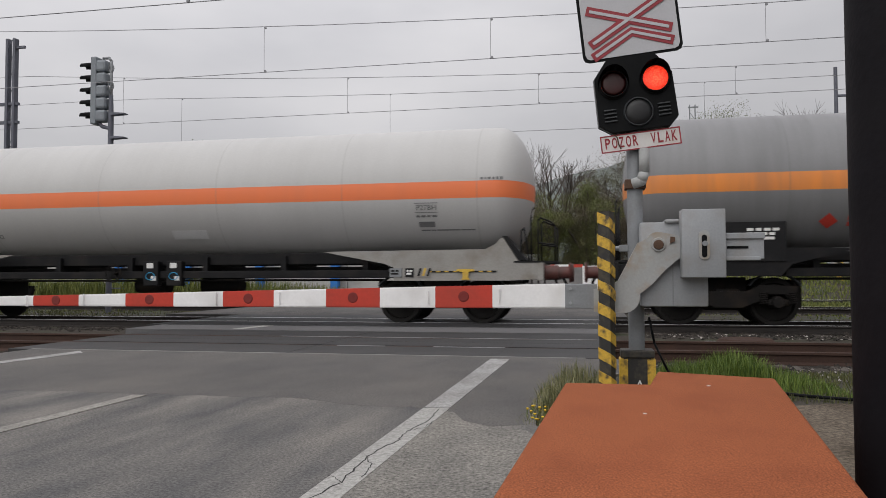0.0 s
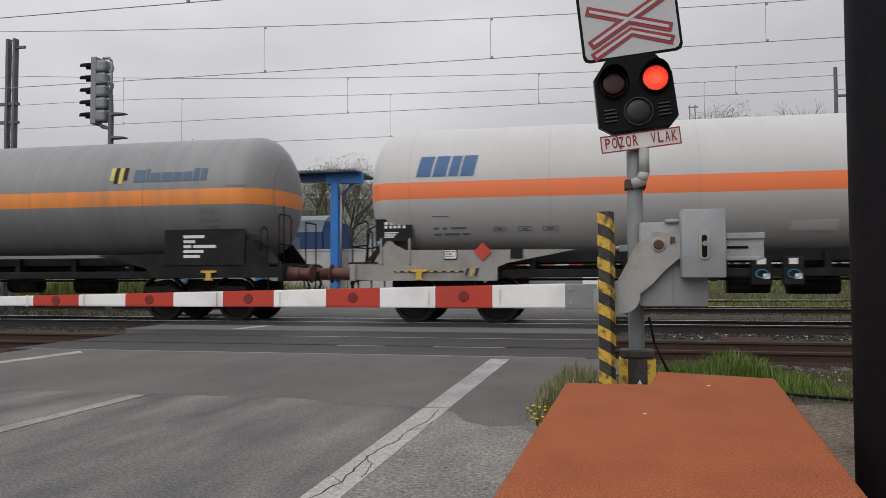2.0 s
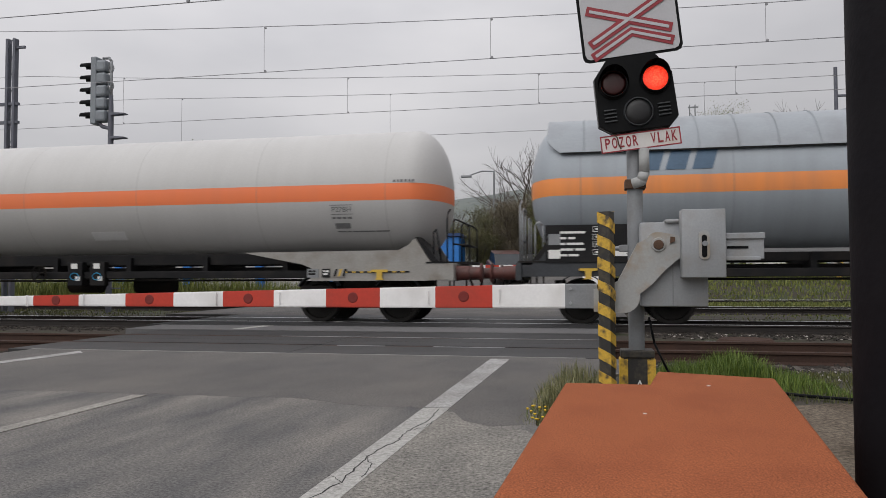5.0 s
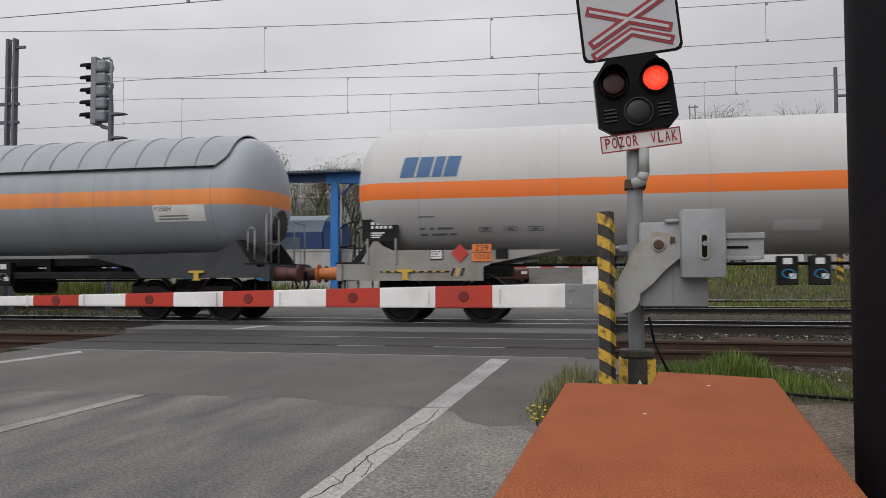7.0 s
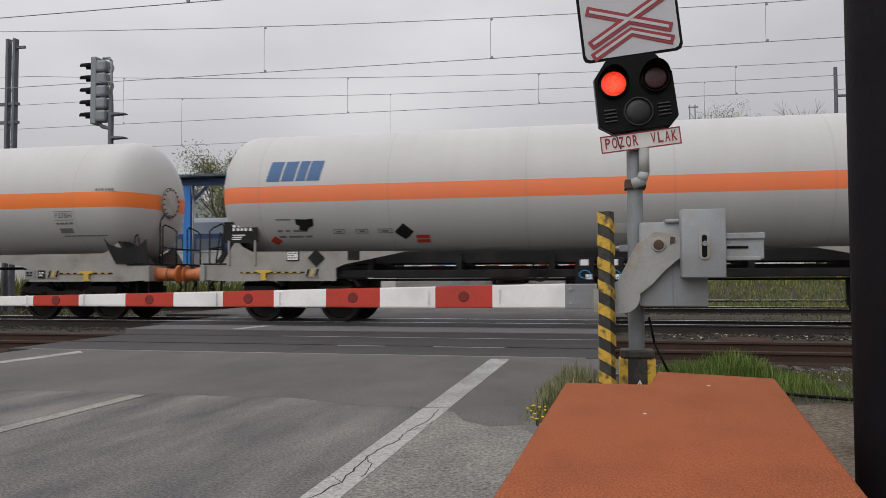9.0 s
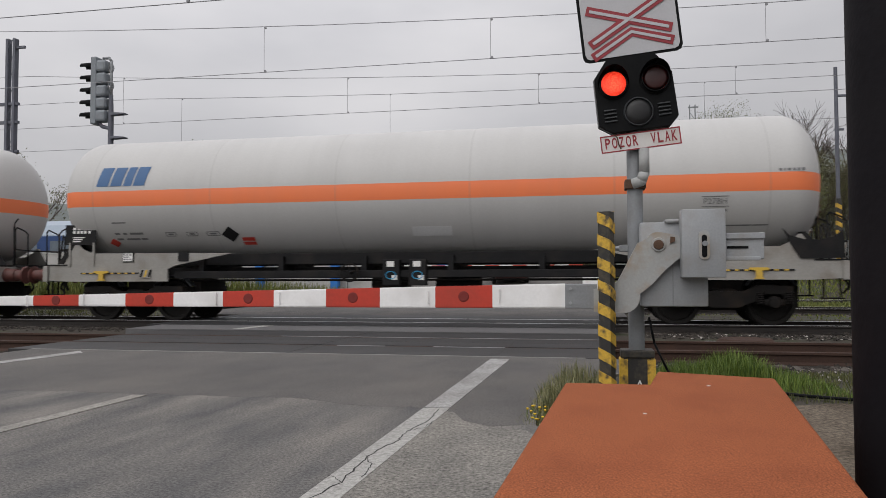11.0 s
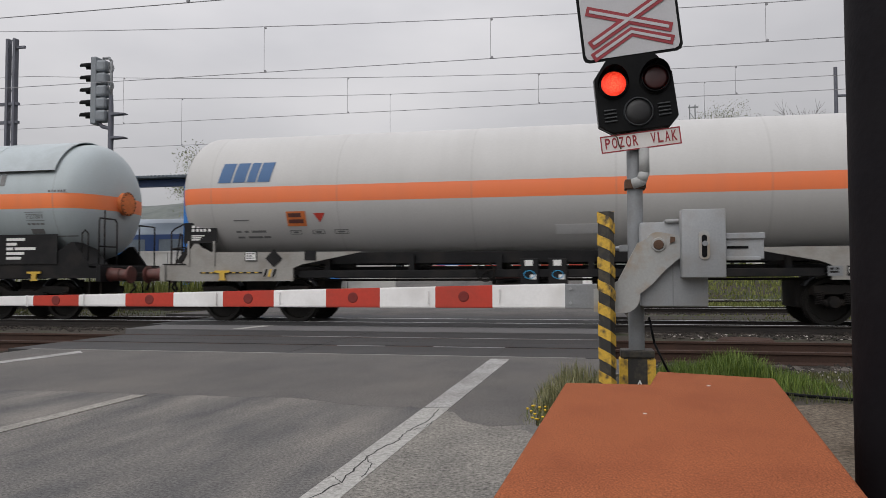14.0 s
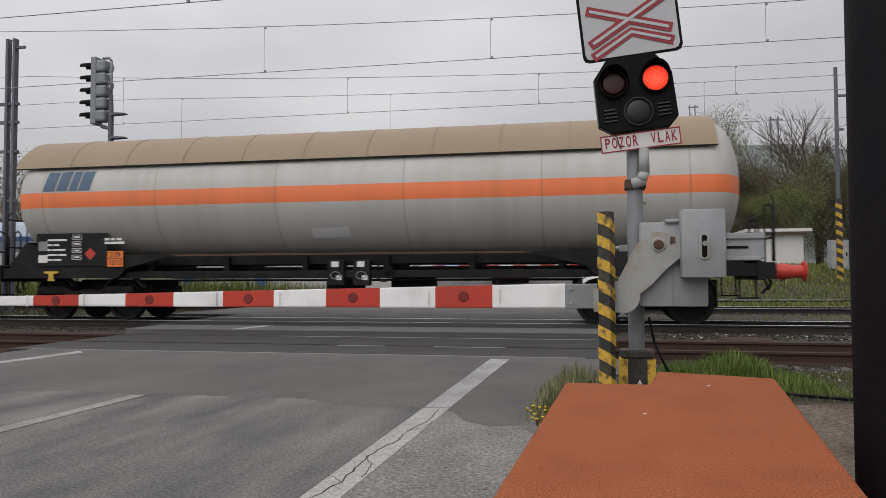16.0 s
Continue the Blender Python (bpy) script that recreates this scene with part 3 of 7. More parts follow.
# ---- barrier ----
def barrier():
    t = thing("level_crossing_barrier", "lowered red and white barrier with a grey painted drive and counterweight", "barrier", m=pose(0, 6.45, 0))
    # the boom: tapering boxes, alternately white and red
    edges = [0.0 - 0.235] + [-0.85 - 0.5 * i for i in range(11)]

    def size(x):
        f = (-0.235 - x) / 5.6
        return 0.908 - 0.118 * f, 0.700   # top, bottom
    for i, (a, c) in enumerate(zip(edges, edges[1:])):
        red = i % 2 == 1
        bm = B()
        (t1, b1), (t0, b0) = size(a), size(c)
        y0, y1 = -0.045, 0.045
        vs = [bm.verts.new(p) for p in ((c, y0, b0), (a, y0, b1), (a, y0, t1), (c, y0, t0), (c, y1, b0), (a, y1, b1), (a, y1, t1), (c, y1, t0))]
        for f in ((0, 1, 2, 3), (5, 4, 7, 6), (3, 2, 6, 7), (1, 0, 4, 5), (0, 3, 7, 4), (2, 1, 5, 6)):
            bm.faces.new([vs[k] for k in f])
        bmesh.ops.bevel(bm, geom=[e for e in bm.edges if abs(e.verts[0].co.x - e.verts[1].co.x) > 0.1], offset=0.008, segments=2, affect="EDGES")
        seg = part("boom_section", bm, M["bar_red"] if red else M["bar_white"], t, "red painted boom section" if red else "white painted boom section")
        mx, mz = (a + c) / 2, (t1 + b0) / 2
        if red:
            part("lamp", lathe(B(), [(-0.050, 0.018), (-0.051, 0.030), (-0.050, 0.042), (-0.045, 0.047)], 24, "Y", (mx, 0, mz)), M["lamp_red"], seg, "small dark red warning lamp")
        else:
            hx = (c + 0.06) if i % 4 == 0 else (a - 0.06)
            h = B()
            rod(h, (hx, -0.062, mz - 0.05), (hx, -0.062, mz + 0.05), 0.006, 6)
            rod(h, (hx, -0.045, mz - 0.05), (hx, -0.065, mz - 0.05), 0.006, 6)
            rod(h, (hx, -0.045, mz + 0.05), (hx, -0.065, mz + 0.05), 0.006, 6)
            part("rivet_clip", h, M["bar_white"], seg)
    # clamp where the boom meets the arm
    bm = box(B(), -0.235, 0.03, -0.052, 0.052, 0.70, 0.905, 0.006)
    cl = part("boom_clamp", bm, M["galv"], t, "grey steel boom clamp with bolts")
    for z in (0.745, 0.865):
        part("bolt", rod(B(), (-0.19, -0.07, z), (-0.19, -0.04, z), 0.014, 6), M["grey_paint"], cl)
    # cranked arm
    def arc(cx, cz, r, a0, a1, n=8):
        return [(cx + r * math.cos(radians(a0 + (a1 - a0) * i / n)), cz + r * math.sin(radians(a0 + (a1 - a0) * i / n))) for i in range(n + 1)]
    outline = [(0.0, 0.675), (0.0, 0.86), (0.13, 0.885), (0.20, 0.93)] + [(0.36, 1.24)] + arc(0.525, 1.225, 0.105, 150, 75, 6) + [(0.68, 1.30), (0.72, 1.27), (0.72, 1.13)] + \
              [(0.66, 1.09), (0.57, 1.01), (0.47, 0.90)] + arc(0.24, 0.80, 0.135, 10, -80, 6) + [(0.10, 0.672)]
    arm = shade(part("lever_arm", prism(B(), outline, -0.075, 0.02), M["grey_arm"], t, "pale grey cranked lever arm with rusty scuffs"), 30)
    hub = part("pivot", lathe(B(), [(-0.115, 0.02), (-0.112, 0.036), (-0.09, 0.042), (-0.075, 0.042)], 20, "Y", (0.525, 0, 1.225)), M["rust"], arm, "rusty pivot bolt")
    part("washer", lathe(B(), [(-0.092, 0.055), (-0.075, 0.058)], 24, "Y", (0.525, 0, 1.225)), M["grey_arm"], hub)
    part("lug", prism(B(), [(0.615, 1.235), (0.655, 1.25), (0.655, 1.285), (0.62, 1.29)], -0.09, -0.07), M["rust"], arm)
    # drive housing
    bm = box(B(), 0.385, 0.92, 0.0, 0.30, 0.715, 1.415, 0.015)
    hs = shade(part("drive_housing", bm, M["grey_paint"], t, "grey sheet-steel drive housing"), 40)
    part("cap", box(B(), 0.58, 0.70, -0.03, 0.2, 1.405, 1.435, 0.012), M["grey_paint"], hs)
    part("seam", box(B(), 0.638, 0.646, -0.006, 0.01, 0.72, 1.2), M["galv"], hs)
    # counterweight box with a keyhole slot
    bm = box(B(), 0.695, 1.03, -0.20, -0.02, 0.955, 1.50, 0.008)
    cw = shade(part("counterweight", bm, M["grey_paint"], t, "grey cast counterweight plate"), 40)
    ring = prism(B(), [(0.865 + 0.042 * math.cos(a), 1.215 + 0.042 * math.sin(a) + (0.075 if math.sin(a) > 0 else -0.075)) for a in [2 * math.pi * i / 24 for i in range(24)]], -0.212, -0.198)
    part("slot_frame", ring, M["grey_arm"], cw)
    part("slot", prism(B(), [(0.865 + 0.020 * math.cos(a), 1.21 + 0.020 * math.sin(a) + (0.065 if math.sin(a) > 0 else -0.075)) for a in [2 * math.pi * i / 16 for i in range(16)]], -0.218, -0.208), M["sig_black"], cw, "dark keyhole slot")
    part("stud", rod(B(), (0.868, -0.235, 1.225), (0.868, -0.2, 1.225), 0.022, 10), M["galv"], cw)
    # tail bar
    tb = part("tail_bar", box(B(), 1.02, 1.33, -0.12, 0.02, 1.10, 1.275, 0.008), M["grey_paint"], t)
    part("tail_rib", box(B(), 1.03, 1.335, -0.14, -0.11, 1.262, 1.31, 0.006), M["grey_paint"], tb)
    part("tail_rib", box(B(), 1.03, 1.30, -0.14, -0.11, 1.09, 1.12, 0.006), M["grey_paint"], tb)
    part("groove", box(B(), 1.05, 1.21, -0.126, -0.11, 1.185, 1.205), M["sig_black"], tb)
    return t


M["lamp_red"] = pbr("lamp_red_dark", (0.17, 0.016, 0.012), 0.7, 0, 0.1, 6, 40, 0)
barrier()


# ---- signal mast with crossbuck, lamps and plate ----
def crossing_signal():
    t = thing("crossing_signal", "grey pole with crossbuck sign, twin red lamps and warning plate", "traffic signal", m=pose(0.36, 6.70, -0.12))
    pole = shade(part("pole", lathe(B(), [(0, 0.068), (0.5, 0.068), (2.75, 0.066), (2.76, 0.06)], 28, "Z"), M["pole_paint"], t))
    foot = part("foot", box(B(), -0.115, 0.115, -0.10, 0.10, 0.0, 0.40, 0.012), M["hazard_black"], t, "black and yellow painted pole foot")
    for s in (-1, 1):
        part("yellow_side", box(B(), s * 0.115 - 0.035, s * 0.115 + 0.035, -0.112, 0.112, 0.0, 0.385, 0.006), M["hazard_yellow"], foot)
    part("foot_cap", box(B(), -0.14, 0.14, -0.118, 0.118, 0.395, 0.46, 0.01), M["hazard_black"], foot)
    part("foot_letter", letters("A", 0.115), M["white_ink"], foot, at=pose(0.015, -0.116, 0.165))
    br = B()
    box(br, -0.085, 0.09, -0.09, 0.09, 1.84, 1.92, 0.006)
    part("clamp", br, M["rust"], t, "rusty pole clamp")
    el = B()
    pipe(el, [(-0.02, -0.08, 1.88), (0.05, -0.10, 1.90), (0.075, -0.10, 1.97), (0.075, -0.09, 2.18)], 0.045, 14)
    part("cable_elbow", el, M["grey_arm"], t, smooth=True)
    part("side_bracket", box(B(), -0.14, -0.06, -0.03, 0.03, 1.30, 1.36, 0.006), M["galv"], t)
    tb = B()
    rod(tb, (-0.17, 0, 1.33), (-0.13, 0, 1.33), 0.02, 8)
    part("bracket_bolt", tb, M["galv"], t)
    # head: everything leans a little
    lean = pose(0.055, -0.10, 2.175, 0, -6.2, 3)
    plate = part("warning_plate", box(B(), -0.335, 0.335, -0.012, 0, 0.0, 0.148, 0.003), M["sign_white"], t, "white enamel plate with red border and lettering", at=lean)
    bd = B()
    for a in ((-0.335, 0.335, 0.0, 0.010), (-0.335, 0.335, 0.138, 0.148), (-0.335, -0.325, 0.010, 0.138), (0.325, 0.335, 0.010, 0.138)):
        box(bd, a[0], a[1], -0.016, -0.011, a[2], a[3])
    part("border", bd, M["sign_red"], plate)
    for word, start, pitch in (("POZOR", -0.302, 0.0585), ("VLAK", 0.082, 0.0580)):
        for k, ch in enumerate(word):
            g = letters(ch, 0.128, "CENTER", 0.0022)
            w = max(v.co.x for v in g.verts) - min(v.co.x for v in g.verts)
            mid = (max(v.co.x for v in g.verts) + min(v.co.x for v in g.verts)) / 2
            bmesh.ops.translate(g, vec=(-mid, 0, 0), verts=g.verts)
            part("letter", squeeze(g, 0.043 / w, 1.0), M["sign_red"], plate, at=pose(start + 0.026 + k * pitch, -0.0145, 0.074))
    rb = B()
    pipe(rb, [(-0.215, -0.018, 0.155), (-0.19, -0.018, 0.12), (-0.185, -0.018, 0.06), (-0.17, -0.018, 0.02)], 0.006, 5)
    part("rust_run", rb, M["rust"], plate)
    # lamp backboard
    outline = [(-0.33, 0.24), (-0.22, 0.165), (0.26, 0.165), (0.335, 0.24), (0.325, 0.62), (0.20, 0.80), (-0.20, 0.80), (-0.325, 0.64)]
    head = part("lamp_head", prism(B(), outline, -0.04, 0.10), M["sig_black"], t, "black lamp housing with two red lamps", at=lean)
    rim = part("backboard_rim", prism(B(), [(x * 1.02, 0.165 + (z - 0.165) * 1.012) for x, z in outline], 0.02, 0.05), M["galv"], head)
    for x in (-0.172, 0.178):
        hood = B()
        n = 28
        prof = []
        for i in range(n + 1):
            a = radians(-15 + 210 * i / n)
            depth = -0.04 - 0.17 * max(0.12, math.sin(a) ** 0.8 if math.sin(a) > 0 else 0.12)
            prof.append((hood.verts.new((x + 0.128 * math.cos(a), -0.03, 0.575 + 0.128 * math.sin(a))), hood.verts.new((x + 0.132 * math.cos(a), depth, 0.575 + 0.132 * math.sin(a)))))
        for p, q in zip(prof, prof[1:]):
            hood.faces.new((p[0], q[0], q[1], p[1]))
        bmesh.ops.solidify(hood, geom=hood.faces[:], thickness=0.006)
        part("hood", hood, M["sig_black"], head, smooth=True)
        part("lens_ring", lathe(B(), [(-0.052, 0.118), (-0.05, 0.128), (-0.038, 0.130)], 32, "Y", (x, 0, 0.575)), M["sig_black"], head)
        cup = B()
        rings = [[cup.verts.new((x + r * math.cos(2 * math.pi * i / 40), y, 0.575 + r * math.sin(2 * math.pi * i / 40))) for i in range(40)] for y, r in ((-0.045, 0.108), (-0.092, 0.108), (-0.092, 0.117), (-0.045, 0.117))]
        for r1, r2 in zip(rings, rings[1:] + rings[:1]):
            for i in range(40):
                cup.faces.new((r1[i], r1[(i + 1) % 40], r2[(i + 1) % 40], r2[i]))
        part("lamp_cup", cup, M["sig_black"], head, smooth=True)
    lens = part("lower_lens", lathe(B(), [(-0.060, 0.01), (-0.058, 0.06), (-0.048, 0.11), (-0.038, 0.12)], 32, "Y", (0.01, 0, 0.315)), M["lens_dark"], head, "dark unlit lower lens", smooth=True)
    part("lens_ring", lathe(B(), [(-0.046, 0.112), (-0.064, 0.114), (-0.064, 0.120), (-0.038, 0.128)], 32, "Y", (0.01, 0, 0.315)), M["louvre"], head)
    for s in (-1, 1):
        for k in range(4):
            part("louvre", box(B(), s * 0.225 - 0.052, s * 0.225 + 0.052, -0.056, -0.036, 0.255 + 0.032 * k, 0.268 + 0.032 * k, 0.003), M["louvre"], head)
    # lamps: each a two-faced disc that turns its bright face out
    lamps = []
    for x, name in ((-0.172, "left"), (0.178, "right")):
        disc = part("lamp_disc", lathe(B(), [(-0.012, 0.03), (-0.009, 0.08), (-0.002, 0.105), (0, 0.105)], 32, "Y"), M["lamp_on"], head, "glowing red lamp face", at=pose(x, -0.075, 0.575))
        back = part("lamp_back", lathe(B(), [(0.001, 0.105), (0.009, 0.08), (0.012, 0.03)], 32, "Y"), M["lens_red_off"], disc, "dark red unlit lamp face", smooth=True)
        lamps.append((disc, x))
    # crossbuck board
    bx, bz = 0.42, 0.835
    top = bz + 0.86
    bd = B()
    rr = [(-bx + 0.05, bz), (bx - 0.05, bz), (bx - 0.015, bz + 0.015), (bx, bz + 0.05), (bx, top - 0.05), (bx - 0.015, top - 0.015), (bx - 0.05, top), (-bx + 0.05, top), (-bx + 0.015, top - 0.015), (-bx, top - 0.05), (-bx, bz + 0.05), (-bx + 0.015, bz + 0.015)]
    board = part("sign_board", prism(B(), rr, -0.03, -0.012), M["sig_black"], t, "white sign board with black edge and red crossbuck", at=lean @ pose(0.025, 0, -0.040))
    part("sign_face", prism(B(), [(x * 0.945, bz + 0.43 + (z - bz - 0.43) * 0.955) for x, z in rr], -0.036, -0.029), M["sign_grey"], board, "pale grey retroreflective face")

    def bar(points, wd, mat, depth, name):
        bm = B()
        pts = points
        left, right = [], []
        for i, p in enumerate(pts):
            a = Vector(pts[max(i - 1, 0)])
            c = Vector(pts[min(i + 1, len(pts) - 1)])
            d = (c - a).normalized()
            nrm = Vector((-d.y, d.x))
            ext = d * (-wd / 2 if i == 0 else wd / 2 if i == len(pts) - 1 else 0)
            left.append(tuple(Vector(p) + nrm * wd / 2 + ext))
            right.append(tuple(Vector(p) - nrm * wd / 2 + ext))
        prism(bm, left + right[::-1], depth, depth + 0.004)
        return part(name, bm, mat, board)
    cz = bz + 0.325
    for k, pts in enumerate((((-0.31, cz + 0.112), (0.31, cz - 0.112)), ((-0.31, cz - 0.165), (0.31, cz + 0.165)), ((-0.30, cz - 0.275), (0.01, cz - 0.112), (0.31, cz - 0.222)))):
        bar(pts, 0.082, M["sign_red"], -0.042 - 0.003 * (k == 1), "crossbuck_bar")
        bar(pts, 0.026, M["sign_grey"], -0.046 - 0.003 * (k == 1), "bar_core")
    return lamps


def squeeze(bm, sx, sz):
    bmesh.ops.scale(bm, vec=(sx, 1, sz), verts=bm.verts)
    return bm


M["sign_white"] = pbr("enamel_white", (0.66, 0.64, 0.62), 0.35, 0, 0.05, 3, 40, 0.02, (0.45, 0.36, 0.28), 0.3, 6)
M["sign_grey"] = pbr("sign_face", (0.47, 0.47, 0.49), 0.5, 0, 0.06, 3, 60, 0.02)
M["sign_red"] = pbr("sign_red", (0.27, 0.020, 0.030), 0.5, 0, 0.12, 5, 40, 0)
M["lens_dark"] = pbr("lens_dark", (0.007, 0.007, 0.008), 0.45, 0, 0.2, 6, 40, 0)
M["lens_red_off"] = pbr("lens_red_off", (0.035, 0.005, 0.005), 0.45, 0, 0.2, 30, 60, 0.1)
M["louvre"] = pbr("louvre", (0.028, 0.031, 0.034), 0.4, 0, 0.2, 6, 40, 0)
M["lamp_on"] = glow("lamp_on", (1.0, 0.050, 0.020), 1.0)
lamp_nodes = M["lamp_on"].node_tree
lamp_vor = lamp_nodes.nodes.new("ShaderNodeTexVoronoi")
lamp_vor.inputs["Scale"].default_value = 62
lamp_co = lamp_nodes.nodes.new("ShaderNodeTexCoord")
lamp_rg = lamp_nodes.nodes.new("ShaderNodeMapRange")
lamp_rg.inputs["From Max"].default_value = 0.7
lamp_rg.inputs["To Min"].default_value, lamp_rg.inputs["To Max"].default_value = 3.0, 0.7
lamp_nodes.links.new(lamp_co.outputs["Object"], lamp_vor.inputs["Vector"])
lamp_nodes.links.new(lamp_vor.outputs["Distance"], lamp_rg.inputs["Value"])
lamp_len = lamp_nodes.nodes.new("ShaderNodeVectorMath")
lamp_len.operation = "LENGTH"
lamp_fall = lamp_nodes.nodes.new("ShaderNodeMapRange")
lamp_fall.inputs["From Max"].default_value = 0.105
lamp_fall.inputs["To Min"].default_value, lamp_fall.inputs["To Max"].default_value = 1.5, 0.35
lamp_mul = lamp_nodes.nodes.new("ShaderNodeMath")
lamp_mul.operation = "MULTIPLY"
lamp_nodes.links.new(lamp_co.outputs["Object"], lamp_len.inputs[0])
lamp_nodes.links.new(lamp_len.outputs["Value"], lamp_fall.inputs["Value"])
lamp_nodes.links.new(lamp_rg.outputs["Result"], lamp_mul.inputs[0])
lamp_nodes.links.new(lamp_fall.outputs["Result"], lamp_mul.inputs[1])
lamp_nodes.links.new(lamp_mul.outputs[0], lamp_nodes.nodes["Principled BSDF"].inputs["Emission Strength"])
LAMPS = crossing_signal()


# ---- striped hazard post ----
def hazard_post():
    t = thing("hazard_post", "slim square post with worn yellow and black hazard stripes", "post", m=pose(0.105, 6.28, -0.15, 0, 0, -24))
    h = 1.645
    w = 0.053
    core = part("core", box(B(), -w + 0.004, w - 0.004, -w + 0.004, w - 0.004, 0, h), M["hazard_black"], t)
    z = -0.10
    drop = 0.046
    while z < h + 0.2:
        for face in range(4):
            q = z - drop * face
            pts = [(-w, q), (w, q - drop), (w, q - drop + 0.088), (-w, q + 0.088)]
            pts = [(x, min(max(c, 0.0), h + 0.004)) for x, c in pts]
            if max(c for _, c in pts) - min(c for _, c in pts) < 0.03:
                continue
            part("stripe", prism(B(), pts, -w - 0.002, -w + 0.006), M["hazard_yellow"], core, at=pose(0, 0, 0, 0, 0, 90 * face))
        z += 0.184
    return t


hazard_post()


# ---- the train ----
TR, TZ = 1.43, 2.85      # tank radius and height of its axis
SPEED = 11.12            # m/s at the start; the train gathers pace slowly


def run(t):
    """The way that the train has gone at t seconds."""
    return SPEED * t + 0.012 * t * t


WHEELS = []
HEAD = 0.78              # depth of the dished ends


def tank_mesh(hl):
    prof = []
    n = 14
    for i in range(n + 1):
        rho = math.sin(i / n * math.pi / 2)
        prof.append((-hl + HEAD - HEAD * (1 - rho ** 2.2) ** (1 / 2.2), max(0.01, rho * TR)))
    inner = [-hl + HEAD + (2 * hl - 2 * HEAD) * k / 10 for k in range(1, 10)]
    prof = prof + [(x, TR) for x in inner] + [(-x, r) for x, r in prof[::-1]]
    return lathe(B(), prof, 96, "X", (0, 0, TZ))


def on_tank(bm, x, z, off=0.006, r=TR):
    """Bends lettering (x-z plane, facing -y, z as length along the shell) onto the near side of the tank."""
    a0 = math.asin((z - TZ) / r)
    for v in bm.verts:
        a = a0 + v.co.z / r
        rr = r + off - v.co.y
        v.co = Vector((x + v.co.x, -rr * math.cos(a), TZ + rr * math.sin(a)))
    return bm


def slices(pts, n=6):
    """A flat figure from an outline, cut into level strips so that it can be bent round the tank."""
    bm = prism(B(), pts, -0.002, 0.002)
    zs = [p[1] for p in pts]
    for i in range(1, n):
        z = min(zs) + (max(zs) - min(zs)) * i / n
        bmesh.ops.bisect_plane(bm, geom=bm.verts[:] + bm.edges[:] + bm.faces[:], plane_co=(0, 0, z), plane_no=(0, 0, 1))
    return bm


def merge(target, src):
    me = bpy.data.meshes.new("tmp")
    src.to_mesh(me)
    src.free()
    target.from_mesh(me)
    bpy.data.meshes.remove(me)
    return target


def blue_logo():
    """Four slanted solid blue blocks, in place of the owner's mark."""
    bm = B()
    s = 0.12
    h = 0.23
    shapes = [[(c - w - s / 2, -h), (c + w - s / 2, -h), (c + w + s / 2, h), (c - w + s / 2, h)] for c, w in ((-0.53, 0.19), (-0.10, 0.18), (0.27, 0.13), (0.63, 0.18))]
    for p in shapes:
        merge(bm, slices([(0.79 * x, z) for x, z in p], 5))
    return bm


def wheelset():
    prof = [(-0.79, 0.075), (-0.78, 0.075), (-0.775, 0.13), (-0.72, 0.13), (-0.72, 0.36), (-0.79, 0.38), (-0.795, 0.455), (-0.70, 0.462), (-0.695, 0.485), (-0.665, 0.485), (-0.66, 0.40), (-0.68, 0.36), (-0.68, 0.12), (-0.60, 0.085)]
    return lathe(B(), prof + [(-a, r) for a, r in prof[::-1]], 36, "Y")


MESH = {}


def shared(key, name, build, mat, parent, at=None, label="", smooth=False, angle=None):
    """A part whose mesh is built once and shared."""
    if key not in MESH:
        ob = part(name, build(), mat, parent, label, smooth, at)
        if angle:
            shade(ob, angle)
        MESH[key] = ob.data
        return ob
    ob = new(name, MESH[key])
    ob.parent = parent
    if at is not None:
        ob.matrix_basis = at
    if label:
        tagged(ob, label)
    return ob


def bogie_side():
    bm = B()
    for s in (-1, 1):
        y0, y1 = (0.93, 1.06) if s > 0 else (-1.06, -0.93)
        prism(bm, [(-1.25, 0.66), (-1.18, 0.50), (-1.10, 0.50), (-1.05, 0.62), (-0.72, 0.62), (-0.55, 0.48), (-0.25, 0.36), (0.25, 0.36), (0.55, 0.48), (0.72, 0.62), (1.05, 0.62), (1.10, 0.50), (1.18, 0.50), (1.25, 0.66),
                   (1.25, 0.78), (0.60, 0.80), (0.35, 0.68), (-0.35, 0.68), (-0.60, 0.80), (-1.25, 0.78)], y0, y1)
    box(bm, -0.22, 0.22, -0.95, 0.95, 0.40, 0.72, 0.03)
    box(bm, -0.42, 0.42, -0.62, 0.62, 0.30, 0.95, 0.03)
    box(bm, -1.45, -1.25, -0.60, 0.60, 0.35, 0.90, 0.02)
    box(bm, 1.25, 1.45, -0.60, 0.60, 0.35, 0.90, 0.02)
    box(bm, -1.27, -1.17, -0.95, 0.95, 0.60, 0.74, 0.01)
    box(bm, 1.17, 1.27, -0.95, 0.95, 0.60, 0.74, 0.01)
    return bm


def axle_box():
    bm = B()
    lathe(bm, [(-1.17, 0.05), (-1.165, 0.10), (-1.10, 0.125), (-0.86, 0.13)], 18, "Y", (0, 0, 0.46))
    box(bm, -0.19, 0.19, -1.10, -0.90, 0.40, 0.52, 0.02)
    return bm


def spring_mesh():
    bm = B()
    pts = []
    for i in range(49):
        a = i / 48 * 6 * 2 * math.pi
        pts.append((0.065 * math.cos(a), -1.08 + 0.065 * math.sin(a), 0.42 + 0.24 * i / 48))
    for a, c in zip(pts, pts[1:]):
        rod(bm, a, c, 0.016, 5)
    return bm


